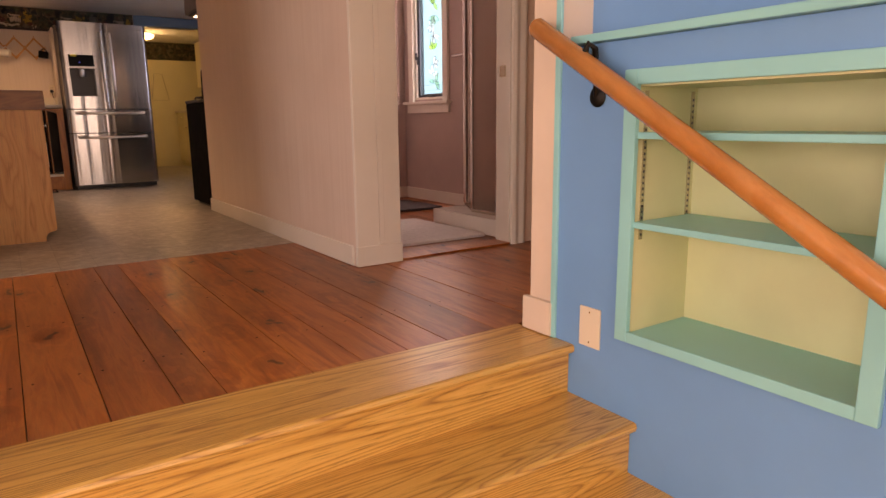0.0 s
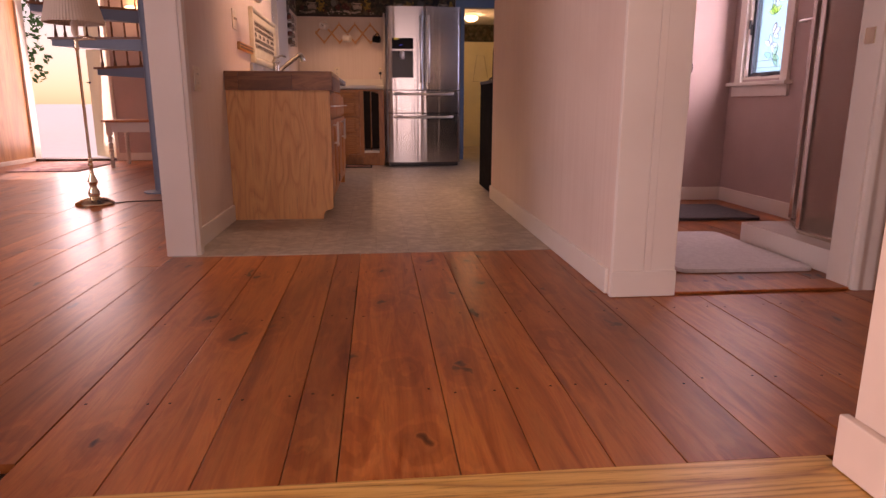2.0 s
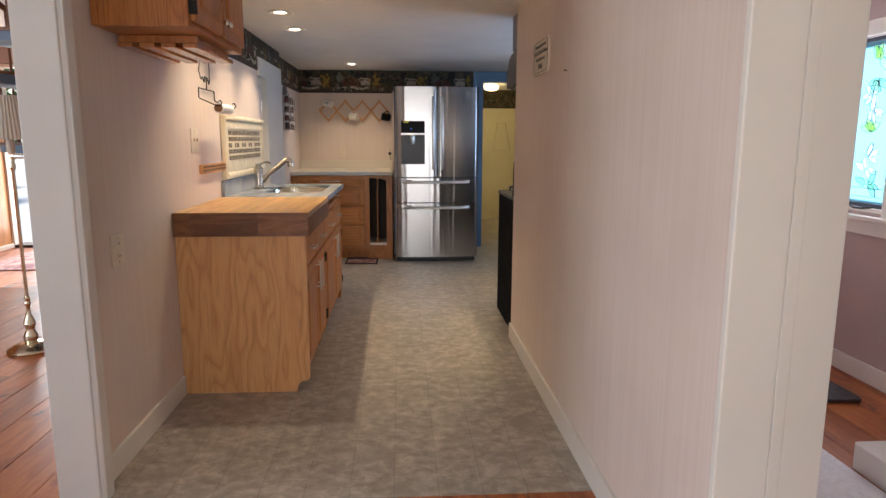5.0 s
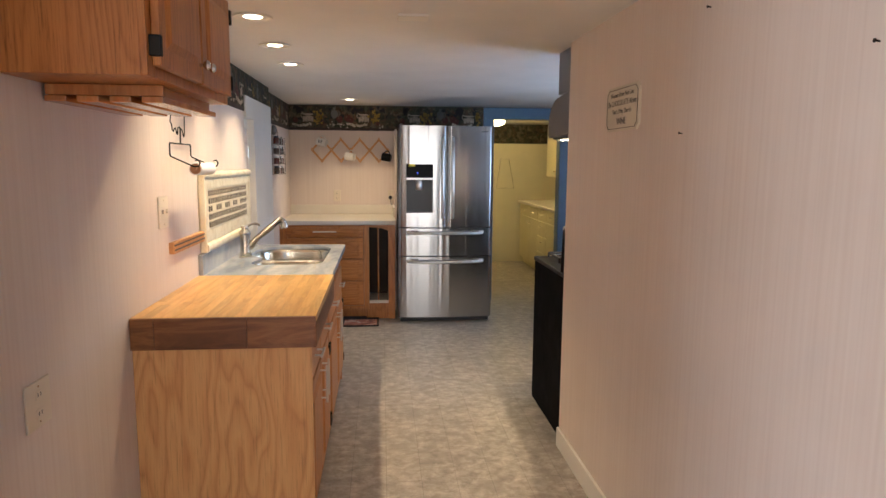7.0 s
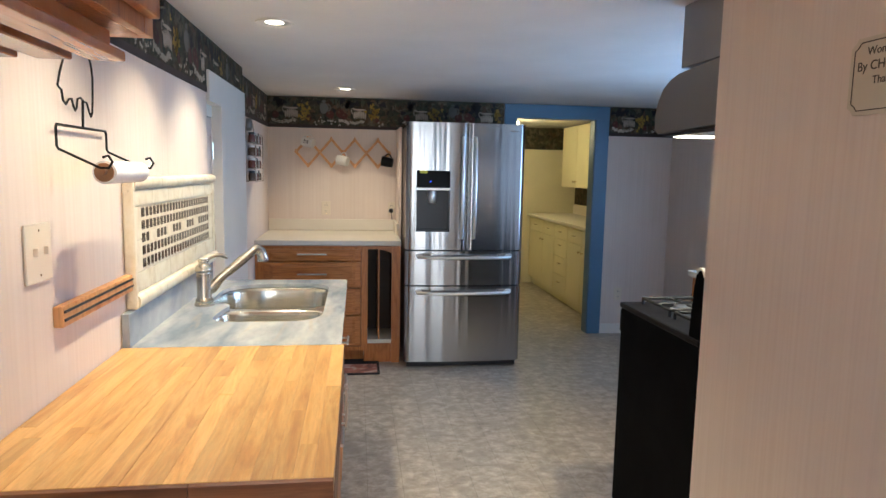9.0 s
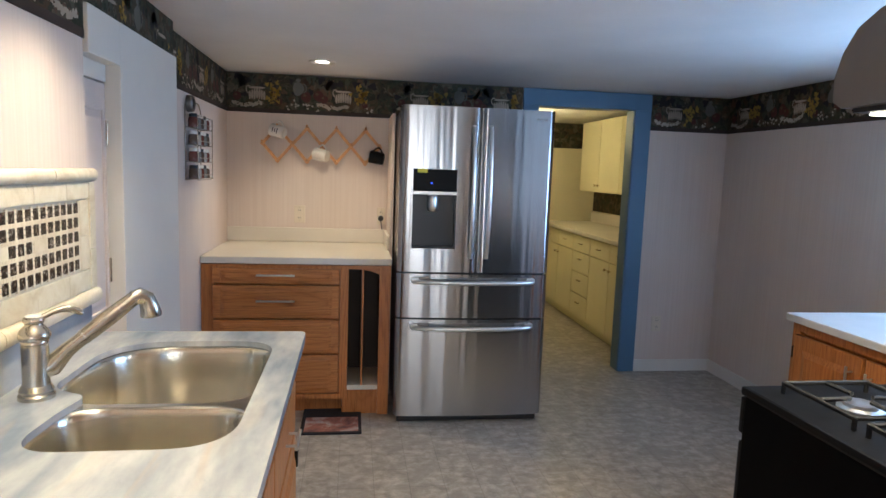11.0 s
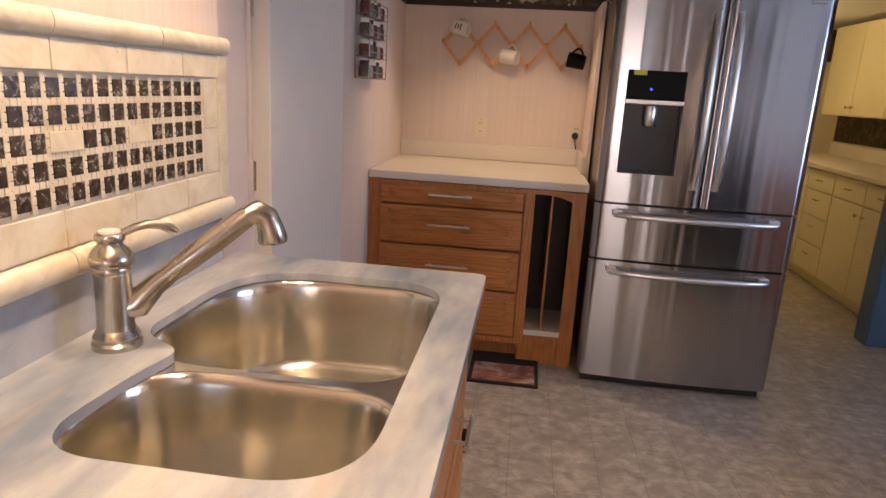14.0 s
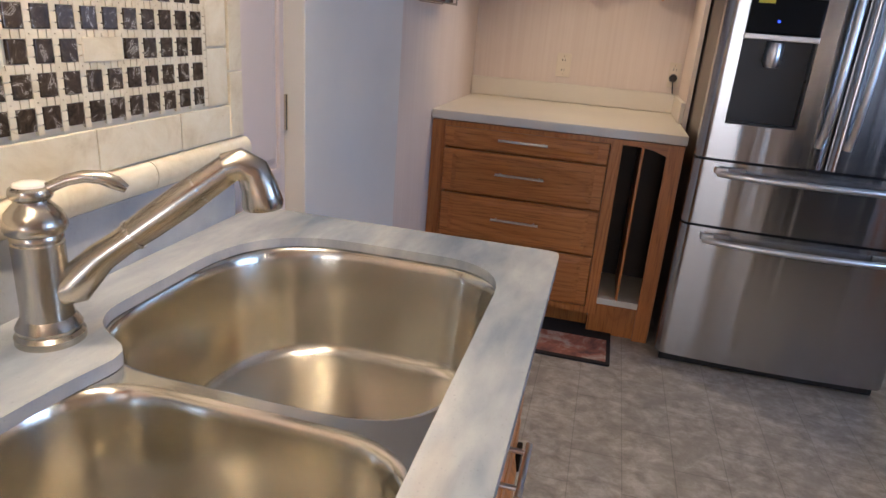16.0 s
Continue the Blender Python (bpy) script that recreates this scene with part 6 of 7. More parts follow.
# ---- spice rack on the recessed wall ----
spice = thing("spice_rack", (-0.10, 8.02, 1.31), "wire spice rack filled with small jars", "spice rack")
SXW = -0.128
fbm = tube([(SXW + 0.006, 7.86, 1.33), (SXW + 0.006, 7.86, 1.68), (SXW + 0.006, 7.90, 1.715), (SXW + 0.006, 8.14, 1.715), (SXW + 0.006, 8.18, 1.68), (SXW + 0.006, 8.18, 1.33)], 0.003, 8, closed=True)
tube([(SXW + 0.065, 7.86, 1.33), (SXW + 0.065, 7.86, 1.64), (SXW + 0.065, 8.18, 1.64), (SXW + 0.065, 8.18, 1.33)], 0.0025, 8, fbm, closed=True)
part("wire_frame", fbm, M_NICKEL, spice, smooth=60)
for r in range(4):
    z = 1.335 + 0.083 * r
    sh = rod((SXW + 0.065, 7.86, z + 0.02), (SXW + 0.065, 8.18, z + 0.02), 0.002, 6)
    rod((SXW + 0.03, 7.86, z - 0.001), (SXW + 0.03, 8.18, z - 0.001), 0.002, 6, sh)
    for y in (7.86, 8.18):
        rod((SXW + 0.006, y, z), (SXW + 0.065, y, z), 0.002, 6, sh)
    part("wire_shelf", sh, M_NICKEL, spice)
M_SPICE = [paint("spice_brown", (0.12, 0.075, 0.05), 0.25), paint("spice_grey", (0.20, 0.19, 0.17), 0.25), paint("spice_red", (0.16, 0.05, 0.035), 0.25), paint("spice_pale", (0.42, 0.39, 0.35), 0.25)]
for r in range(4):
    for c in range(5):
        z, y = 1.336 + 0.083 * r, 7.895 + 0.062 * c
        jar = thing("spice_jar", (SXW + 0.036, y, z), "small glass spice jar with a plain lid", "jar", "spice jars")
        part("jar_body", lathe([(0.001, 0), (0.022, 0.0), (0.023, 0.004), (0.023, 0.042), (0.018, 0.05), (0.001, 0.05)], (SXW + 0.036, y, z), 16), M_SPICE[(r * 2 + c * 3) % 4], jar, smooth=40)
        part("lid", lathe([(0.001, 0.066), (0.019, 0.066), (0.02, 0.063), (0.02, 0.05), (0.001, 0.05)], (SXW + 0.036, y, z), 16), M_PORCELAIN if (r + c) % 3 else M_DARK, jar, smooth=40)
clock = thing("kitchen_timer", (SXW, 7.90, 1.72), "round grey dial on top of the spice rack", "timer")
part("dial", lathe([(0.001, 0.03), (0.034, 0.03), (0.04, 0.024), (0.042, 0.0), (0.001, 0)], (SXW + 0.003, 7.93, 1.700), 24, (1, 0, 0)), M_HOOD, clock, smooth=40)
part("face", lathe([(0.001, 0.032), (0.026, 0.032), (0.026, 0.030), (0.001, 0.03)], (SXW + 0.003, 7.93, 1.700), 20, (1, 0, 0)), M_DARK, clock)

# ---- plaque and nails on the divider ----
sign = thing("wall_plaque", (EX, 4.705, 1.64), "small cream plaque with lettering on the divider", "plaque")
PY0, PY1, PZ0, PZ1, nk = 4.545, 4.868, 1.560, 1.724, 0.018
outl = [(PY0 + nk, PZ0), (PY1 - nk, PZ0), (PY1 - nk * 0.6, PZ0 + nk * 0.6), (PY1, PZ0 + nk), (PY1, PZ1 - nk), (PY1 - nk * 0.6, PZ1 - nk * 0.6), (PY1 - nk, PZ1), (PY0 + nk, PZ1), (PY0 + nk * 0.6, PZ1 - nk * 0.6), (PY0, PZ1 - nk), (PY0, PZ0 + nk), (PY0 + nk * 0.6, PZ0 + nk * 0.6)]
part("board", prism(outl, "x", EX - 0.010, EX - 0.001), paint("plaque_cream", (0.66, 0.58, 0.45), 0.55, 0.08), sign)
edge = [(EX - 0.0105, a, b) for a, b in [((p[0] - 4.7065) * 0.93 + 4.7065, (p[1] - 1.642) * 0.88 + 1.642) for p in outl]]
M_INK = paint("dark_ink", (0.05, 0.04, 0.035), 0.6)
part("edge_line", tube(edge, 0.0011, 5, closed=True), M_INK, sign, "thin dark border line")
for body, size, z in (("Woman Does Not Live", 0.024, 1.686), ("By CHOCOLATE Alone", 0.028, 1.654), ("That's Why There's", 0.024, 1.624), ("WINE", 0.036, 1.584)):
    cu = bpy.data.curves.new("lettering", "FONT")
    cu.body, cu.size, cu.align_x, cu.extrude = body, size, "CENTER", 0.0004
    tmp = bpy.data.objects.new("tmp", cu)
    scene.collection.objects.link(tmp)
    bpy.context.view_layer.update()
    me = bpy.data.meshes.new_from_object(tmp.evaluated_get(bpy.context.evaluated_depsgraph_get()))
    bpy.data.objects.remove(tmp)
    bm = bmesh.new()
    bm.from_mesh(me)
    bm.transform(Matrix.Translation((EX - 0.0106, 4.7065, z)) @ Matrix(((0, 0, -1), (-1, 0, 0), (0, 1, 0))).to_4x4())
    part("lettering", bm, M_INK, sign, "dark lettering")
for y, z in ((4.098, 1.864), (3.472, 1.661), (4.228, 1.530)):
    nl = thing("nail", (EX, y, z), "bare nail in the wallpaper", "nail", "nails in the divider")
    part("shank", rod((EX + 0.005, y, z - 0.002), (EX - 0.010, y, z), 0.0018, 8), M_IRON, nl)
    part("head", lathe([(0.001, 0), (0.004, 0), (0.004, 0.0015), (0.001, 0.002)], (EX - 0.0095, y, z), 10, (-1, 0, 0)), M_IRON, nl)

# ---- mat by the drawers ----
mat = thing("doormat", (0.59, 8.12, 0), "small dark mat with a faded red and cream picture", "mat")
part("rug", prism(rounded([(0.425, 7.90, 0.01), (0.752, 7.90, 0.01), (0.752, 8.35, 0.01), (0.425, 8.35, 0.01)], 3), "z", 0.003, 0.012), paint("mat_black", (0.018, 0.014, 0.014), 0.9, 0.2, 200, 0.6), mat)
part("picture", box(0.445, 0.735, 7.92, 8.12, 0.0125, 0.0135), patchy("mat_picture", [(0.35, (0.12, 0.06, 0.05)), (0.5, (0.34, 0.13, 0.09)), (0.62, (0.50, 0.40, 0.33)), (0.75, (0.16, 0.12, 0.12))], 7, 0.9, None, 0.5), mat, "faded picture")

# ---- bathroom ----
rug = thing("bath_rug", (2.43, 3.5, 0), "white cotton bath rug on the pine floor", "rug")
rm = prism(rounded([(2.10, 3.10, 0.05), (2.705, 3.08, 0.05), (2.69, 3.91, 0.05), (2.10, 3.94, 0.05)], 4), "z", 0.003, 0.018)
bmesh.ops.bevel(rm, geom=[e for e in rm.edges if all(v.co.z > 0.015 for v in e.verts)], offset=0.005, segments=2, affect="EDGES")
part("rug_body", rm, M_RUGWHITE, rug)
rug2 = thing("bath_rug", (2.9, 4.6, 0), "dark grey bath rug below the window", "rug")
part("rug_body", prism(rounded([(2.50, 4.33, 0.04), (3.21, 4.30, 0.04), (3.20, 4.86, 0.04), (2.50, 4.88, 0.04)], 4), "z", 0.003, 0.020), M_RUGGREY, rug2)
sh = thing("shower", (3.1, 3.4, 0), "shower stall with a white base and nickel-framed glass", "shower")
part("base", slab_with_holes(rounded([(2.72, 2.935, 0.004), (3.405, 2.935, 0.004), (3.405, 3.72, 0.004), (2.72, 3.72, 0.018)], 4), [rounded([(2.87, 3.0, 0.04), (3.36, 3.0, 0.04), (3.36, 3.64, 0.04), (2.95, 3.64, 0.10), (2.87, 3.45, 0.10)], 4)], 0.003, 0.105), M_PORCELAIN, sh, "white moulded shower base")
part("tray", box(2.86, 3.38, 2.98, 3.66, 0.004, 0.06), M_PORCELAIN, sh)
part("sill_rail", box(2.816, 2.840, 2.94, 3.40, 0.106, 0.125, 0.003), M_NICKEL, sh, "nickel bottom rail")
part("sill_rail", box(2.984, 3.40, 3.678, 3.702, 0.106, 0.125, 0.003), M_NICKEL, sh, "nickel bottom rail")
part("sill_rail", rod((2.828, 3.40, 0.115), (2.984, 3.69, 0.115), 0.009, 8), M_NICKEL, sh, "nickel bottom rail")
for x, y in ((2.828, 3.40), (2.984, 3.69), (3.392, 3.69), (2.828, 2.955)):
    part("upright", box(x - 0.012, x + 0.012, y - 0.014, y + 0.014, 0.126, 1.90, 0.004), M_CHROME, sh, "bright metal upright")
part("head_rail", box(2.814, 2.842, 2.94, 3.41, 1.90, 1.93), M_NICKEL, sh)
part("head_rail", box(2.972, 3.404, 3.676, 3.704, 1.90, 1.93), M_NICKEL, sh)
part("head_rail", rod((2.828, 3.40, 1.915), (2.984, 3.69, 1.915), 0.013, 8), M_NICKEL, sh)
part("glass_panel", box(2.825, 2.831, 2.97, 3.386, 0.128, 1.898), M_FROST, sh, "frosted glass panel")
part("glass_panel", box(2.998, 3.378, 3.687, 3.693, 0.128, 1.898), M_FROST, sh, "frosted glass panel")
tbar = thing("towel_bar", (3.38, 4.15, 1.2), "chrome towel bar on the bathroom wall", "towel bar")
part("bar", tube([(3.408, 4.385, 1.20), (3.365, 4.385, 1.20), (3.355, 4.37, 1.20), (3.355, 3.96, 1.20), (3.365, 3.945, 1.20), (3.408, 3.945, 1.20)], 0.009), M_CHROME, tbar, smooth=60)
ring = thing("towel_ring", (2.92, 5.18, 1.0), "chrome towel ring on the bathroom wall", "towel ring")
part("mount", lathe([(0.022, 0), (0.022, 0.008), (0.01, 0.016), (0.01, 0.05), (0.001, 0.054)], (3.03, 5.189, 1.02), 18, (0, -1, 0)), M_CHROME, ring, smooth=45)
part("ring", tube([(3.03 + 0.06 * math.sin(a), 5.145, 0.965 + 0.06 * math.cos(a)) for a in [2 * math.pi * k / 24 for k in range(24)]], 0.004, 8, closed=True), M_CHROME, ring, smooth=60)
tp = thing("toilet_paper", (2.85, 5.15, 0.6), "white toilet paper roll on the bathroom wall", "toilet paper")
part("roll", lathe([(0.02, 0), (0.055, 0.0), (0.055, 0.1), (0.02, 0.1)], (2.80, 5.125, 0.62), 24, (1, 0, 0)), M_PAPERROLL, tp, smooth=40)
part("holder", tube([(2.79, 5.188, 0.64), (2.79, 5.125, 0.62), (2.92, 5.125, 0.62), (2.92, 5.188, 0.64)], 0.006), M_CHROME, tp)
bw = thing("window_1", (3.4, 4.8, 0.88), "casement window with a stained glass flower pane", "window", kind="structure")
part("casing", boxes((3.388, 3.41, 4.49, 4.565, 0.862, 1.85), (3.388, 3.41, 5.025, 5.10, 0.862, 1.85), (3.388, 3.41, 4.49, 5.10, 1.775, 1.85), bevel=0.003), M_WHITE, bw)
part("window_sill", box(3.355, 3.42, 4.455, 5.155, 0.838, 0.862, 0.004), M_WHITE, bw)
part("apron", box(3.390, 3.41, 4.48, 5.13, 0.765, 0.837, 0.003), M_WHITE, bw)
part("stop", boxes((3.41, 3.43, 4.56, 4.592, 0.88, 1.78), (3.41, 3.43, 4.998, 5.03, 0.88, 1.78), (3.41, 3.43, 4.592, 4.998, 0.88, 0.898)), M_WHITE, bw)
M_BLUEGREY = paint("dark_bronze_frame", (0.035, 0.05, 0.075), 0.4)
part("sash", boxes((3.432, 3.458, 4.575, 4.595, 0.90, 1.77), (3.432, 3.458, 4.972, 5.005, 0.90, 1.77), (3.432, 3.458, 4.595, 4.972, 0.90, 0.922), (3.432, 3.458, 4.595, 4.972, 1.75, 1.77)), M_BLUEGREY, bw, "dark bronze sash")
part("latch", boxes((3.415, 3.434, 4.985, 5.005, 1.18, 1.25), (3.400, 3.416, 4.99, 5.0, 1.22, 1.28), bevel=0.003), M_DARK, bw, "black latch")
part("crank", tube([(3.42, 4.68, 0.905), (3.39, 4.70, 0.900), (3.385, 4.76, 0.898), (3.39, 4.79, 0.905)], 0.006), M_DARK, bw, "black crank handle")
sg = part("stained_pane", box(3.442, 3.446, 4.595, 4.972, 0.922, 1.75), glass("pale_blue_glass", (0.022, 0.060, 0.080), 0.5), bw, "pale blue stained glass")
sg.visible_shadow = False
M_PETAL = glass("clear_petal_glass", (0.80, 0.93, 0.98), 0.35)
M_LEAFGLASS = glass("green_leaf_glass", (0.62, 0.95, 0.30), 0.3)
M_LEAFDARK = glass("dark_leaf_glass", (0.40, 0.80, 0.62), 0.3)


def leafglass(y, z, ln, wd, ang, m, nm):
    out = []
    for k in range(12):
        a = 2 * math.pi * k / 12
        u, v = ln * math.cos(a), wd * math.sin(a) * (1 - 0.35 * math.cos(a))
        out.append((y + u * math.cos(ang) - v * math.sin(ang), z + u * math.sin(ang) + v * math.cos(ang)))
    part(nm, prism(out, "x", 3.437, 3.4415), m, bw).visible_shadow = False
    part("lead_line", tube([(3.4365, p[0], p[1]) for p in out], 0.0016, 5, closed=True), M_BLUEGREY, bw)


rs = random.Random(7)
for z0, col in ((1.02, M_LEAFDARK), (1.30, M_LEAFGLASS), (1.55, M_LEAFDARK), (1.66, M_LEAFGLASS)):
    for k in range(4):
        a = rs.uniform(0, 6.28)
        leafglass(4.76 + 0.045 * math.cos(a) + rs.uniform(-0.03, 0.03), z0 + 0.04 * math.sin(a), 0.04, 0.018, a, col, "glass_leaf")
for z0 in (1.10, 1.17, 1.40, 1.48):
    for k in range(5):
        a = rs.uniform(0, 6.28)
        leafglass(4.77 + 0.05 * math.cos(a), z0 + 0.035 * math.sin(a), 0.036, 0.016, a, M_PETAL, "glass_petal")
for z in (0.955, 1.0):
    part("lead_line", rod((3.4385, 4.597, z), (3.4385, 4.970, z), 0.0018, 5), M_BLUEGREY, bw)
part("lead_line", rod((3.4385, 4.93, 0.924), (3.4385, 4.93, 1.748), 0.0018, 5), M_BLUEGREY, bw)
thr = setting("threshold", box(1.925, 2.645, 2.80, 2.935, 0.002, 0.012, 0.004), M_PINE, "pine threshold of the bathroom doorway", "threshold")

# ---- parlor: floor lamp ----
fl = thing("floor_lamp", (-1.205, 5.34, 0), "brass swing-arm floor lamp with a pleated cloth shade", "floor lamp")
L = Vector((-1.205, 5.34, 0))
part("base", lathe([(0.001, 0.002), (0.128, 0.002), (0.130, 0.010), (0.122, 0.022), (0.098, 0.032), (0.09, 0.040), (0.06, 0.047), (0.04, 0.055), (0.001, 0.056)], L, 36), M_BRASS, fl, smooth=40)
part("column", lathe([(0.03, 0.05), (0.040, 0.075), (0.036, 0.10), (0.022, 0.125), (0.026, 0.15), (0.034, 0.165), (0.028, 0.185), (0.014, 0.22), (0.011, 0.27), (0.018, 0.285), (0.012, 0.30), (0.018, 0.315), (0.011, 0.33)], L, 24), M_BRASS, fl, "turned brass column", 40)
part("pole", lathe([(0.010, 0.32), (0.0095, 1.06), (0.015, 1.07), (0.017, 1.09), (0.011, 1.11), (0.016, 1.125), (0.010, 1.14)], L, 16), M_BRASS, fl, smooth=40)
part("swing_arm", tube([L + Vector((0, 0, 1.13)), L + Vector((0.06, 0, 1.135)), L + Vector((0.13, 0.0, 1.135)), L + Vector((0.10, 0.0, 1.15)), L + Vector((0.0, 0, 1.155)), L + Vector((-0.005, 0, 1.2))], 0.006), M_BRASS, fl, smooth=60)
part("lamp_holder", lathe([(0.012, 1.15), (0.022, 1.17), (0.022, 1.24), (0.014, 1.25), (0.01, 1.36)], L, 16), M_PLATE, fl, "ivory lamp holder", 45)
shb = bmesh.new()
nseg = 120
rr = []
for r, z in ((0.186, 1.236), (0.188, 1.244), (0.132, 1.466), (0.128, 1.474)):
    rr.append([shb.verts.new(L + Vector(((r + (0.0022 if k % 2 else -0.0018)) * math.cos(2 * math.pi * k / nseg), (r + (0.0022 if k % 2 else -0.0018)) * math.sin(2 * math.pi * k / nseg), z))) for k in range(nseg)])
for a, b in zip(rr, rr[1:]):
    for i in range(nseg):
        shb.faces.new((a[i], a[(i + 1) % nseg], b[(i + 1) % nseg], b[i]))
ob = part("shade", shb, M_SHADE, fl, "pleated beige cloth shade")
so = ob.modifiers.new("thick", "SOLIDIFY")
so.thickness = 0.003
part("cord", tube([(-1.10, 5.38, 0.006), (-0.98, 5.46, 0.005), (-0.80, 5.48, 0.005), (-0.55, 5.62, 0.005), (-0.28, 5.66, 0.005)], 0.004, 6), M_DARK, fl, "dark cord on the floor")

# ---- parlor: spiral stair ----
ss = thing("spiral_stair", (-0.945, 6.0, 0), "slate blue steel spiral stair with dark wooden treads", "staircase")
S = Vector((-0.945, 6.0, 0))
part("base_plate", lathe([(0.001, 0.002), (0.14, 0.002), (0.14, 0.010), (0.06, 0.016)], S, 32), M_STAIRBLUE, ss)
part("pole", lathe([(0.054, 0.012), (0.054, 3.55)], S, 28), M_STAIRBLUE, ss, smooth=40)
RAD = 0.78
for k in range(1, 14):
    z, mid = 0.19 + 0.205 * (k - 1), radians(126 + 32 * (k - 5))
    a0, a1 = mid - radians(17), mid + radians(17)
    arc = [(S.x + RAD * math.cos(a0 + (a1 - a0) * i / 6), S.y + RAD * math.sin(a0 + (a1 - a0) * i / 6)) for i in range(7)]
    inner = [(S.x + 0.06 * math.cos(a1), S.y + 0.06 * math.sin(a1)), (S.x + 0.06 * math.cos(a0), S.y + 0.06 * math.sin(a0))]
    tr = part("tread", prism(arc + inner, "z", z - 0.018, z), M_TREAD, ss, "dark oak tread")
    arc2 = [(S.x + (RAD - 0.015) * math.cos(a0 + 0.03 + (a1 - a0 - 0.06) * i / 6), S.y + (RAD - 0.015) * math.sin(a0 + 0.03 + (a1 - a0 - 0.06) * i / 6)) for i in range(7)]
    pan = bmesh.new()
    inr = [(S.x + 0.055 * math.cos(a1), S.y + 0.055 * math.sin(a1)), (S.x + 0.055 * math.cos(a0), S.y + 0.055 * math.sin(a0))]
    up = [pan.verts.new((p[0], p[1], z - 0.0185)) for p in arc2 + inr]
    dn = [pan.verts.new((p[0], p[1], z - (0.065 if i < 7 else 0.105))) for i, p in enumerate(arc2 + inr)]
    pan.faces.new(up)
    pan.faces.new(dn)
    for i in range(len(up)):
        j = (i + 1) % len(up)
        pan.faces.new((up[i], up[j], dn[j], dn[i]))
    bmesh.ops.recalc_face_normals(pan, faces=pan.faces[:])
    part("tread_pan", pan, M_STAIRBLUE, tr, "slate blue steel pan")
    if k >= 3:
        for i in range(4):
            a = mid + radians(-12 + 8 * i)
            p = S + Vector(((RAD - 0.03) * math.cos(a), (RAD - 0.03) * math.sin(a), 0))
            zr = z + 0.85 + 0.205 * (i - 1.5) * 0.25
            if zr < 3.5:
                part("baluster", lathe([(0.013, 0), (0.014, 0.03), (0.011, 0.05), (0.008, 0.065), (0.0085, zr - z)], p + Vector((0, 0, z)), 8), M_TREAD, ss)
hr = []
for i in range(60):
    k = 3 + i * 8.5 / 59
    a = radians(126 + 32 * (k - 5))
    hr.append(S + Vector(((RAD - 0.03) * math.cos(a), (RAD - 0.03) * math.sin(a), 0.19 + 0.205 * (k - 1) + 0.86)))
part("handrail", tube(hr, 0.02, 10), M_TREAD, ss, smooth=60)

# ---- parlor: table, rug, door, garden ----
tb = thing("side_table", (-1.7, 8.45, 0), "white painted table with barley-twist legs and a wooden top", "table")
TX0, TX1, TY0, TY1 = -2.16, -1.28, 8.10, 8.62
part("tabletop", box(TX0 - 0.04, TX1 + 0.04, TY0 - 0.04, TY1 + 0.04, 0.507, 0.530, 0.006), M_CABH, tb, "brown wooden top")
part("apron", boxes((TX0, TX1, TY0, TY0 + 0.02, 0.40, 0.506), (TX0, TX1, TY1 - 0.02, TY1, 0.40, 0.506), (TX0, TX0 + 0.02, TY0, TY1, 0.40, 0.506), (TX1 - 0.02, TX1, TY0, TY1, 0.40, 0.506)), M_WHITE, tb)
for x in (TX0 + 0.02, TX1 - 0.02):
    for y in (TY0 + 0.02, TY1 - 0.02):
        lg = bmesh.new()
        rings = []
        for i in range(49):
            z, tw = 0.07 + 0.30 * i / 48, 2 * math.pi * 4 * i / 48
            rings.append([lg.verts.new((x + (0.019 + 0.008 * math.cos(2 * (a - tw))) * math.cos(a), y + (0.019 + 0.008 * math.cos(2 * (a - tw))) * math.sin(a), z)) for a in [2 * math.pi * q / 12 for q in range(12)]])
        for a, b in zip(rings, rings[1:]):
            for q in range(12):
                lg.faces.new((a[q], a[(q + 1) % 12], b[(q + 1) % 12], b[q]))
        join(lathe([(0.012, 0.002), (0.022, 0.01), (0.026, 0.03), (0.016, 0.05), (0.024, 0.07)], (x, y, 0), 14), lg)
        join(box(x - 0.026, x + 0.026, y - 0.026, y + 0.026, 0.37, 0.506, 0.003), lg)
        part("leg", lg, M_WHITE, tb, "barley-twist leg", 60)
sc = thing("wall_sconce", (-2.10, 9.138, 1.80), "lit wall sconce with a warm glass shade", "wall light")
part("mount", lathe([(0.05, 0), (0.05, 0.008), (0.018, 0.018), (0.012, 0.05), (0.001, 0.052)], (-2.10, 9.138, 1.76), 20, (0, -1, 0)), M_BRASS, sc, "brass mount", 45)
part("shade", lathe([(0.03, -0.01), (0.055, 0.02), (0.07, 0.07), (0.068, 0.09), (0.06, 0.092), (0.045, 0.03), (0.02, 0.0)], (-2.10, 9.06, 1.755), 24), M_GLOBE, sc, "glowing glass shade", 50)
mr = thing("wall_mirror", (-1.45, 9.13, 0.9), "small dark-framed mirror on the parlor wall", "mirror")
part("mirror_frame", boxes((-1.72, -1.69, 9.10, 9.138, 0.72, 1.25), (-1.28, -1.25, 9.10, 9.138, 0.72, 1.25), (-1.69, -1.28, 9.10, 9.138, 0.72, 0.75), (-1.69, -1.28, 9.10, 9.138, 1.22, 1.25)), M_TREAD, mr)
part("mirror_glass", box(-1.69, -1.28, 9.125, 9.13, 0.75, 1.22), metal("mirror_silver", (0.9, 0.9, 0.9), 0.03, (1, 1, 1), 0.01), mr)
prug = thing("area_rug", (-2.75, 8.2, 0), "faded pink and grey rug at the garden door", "rug")
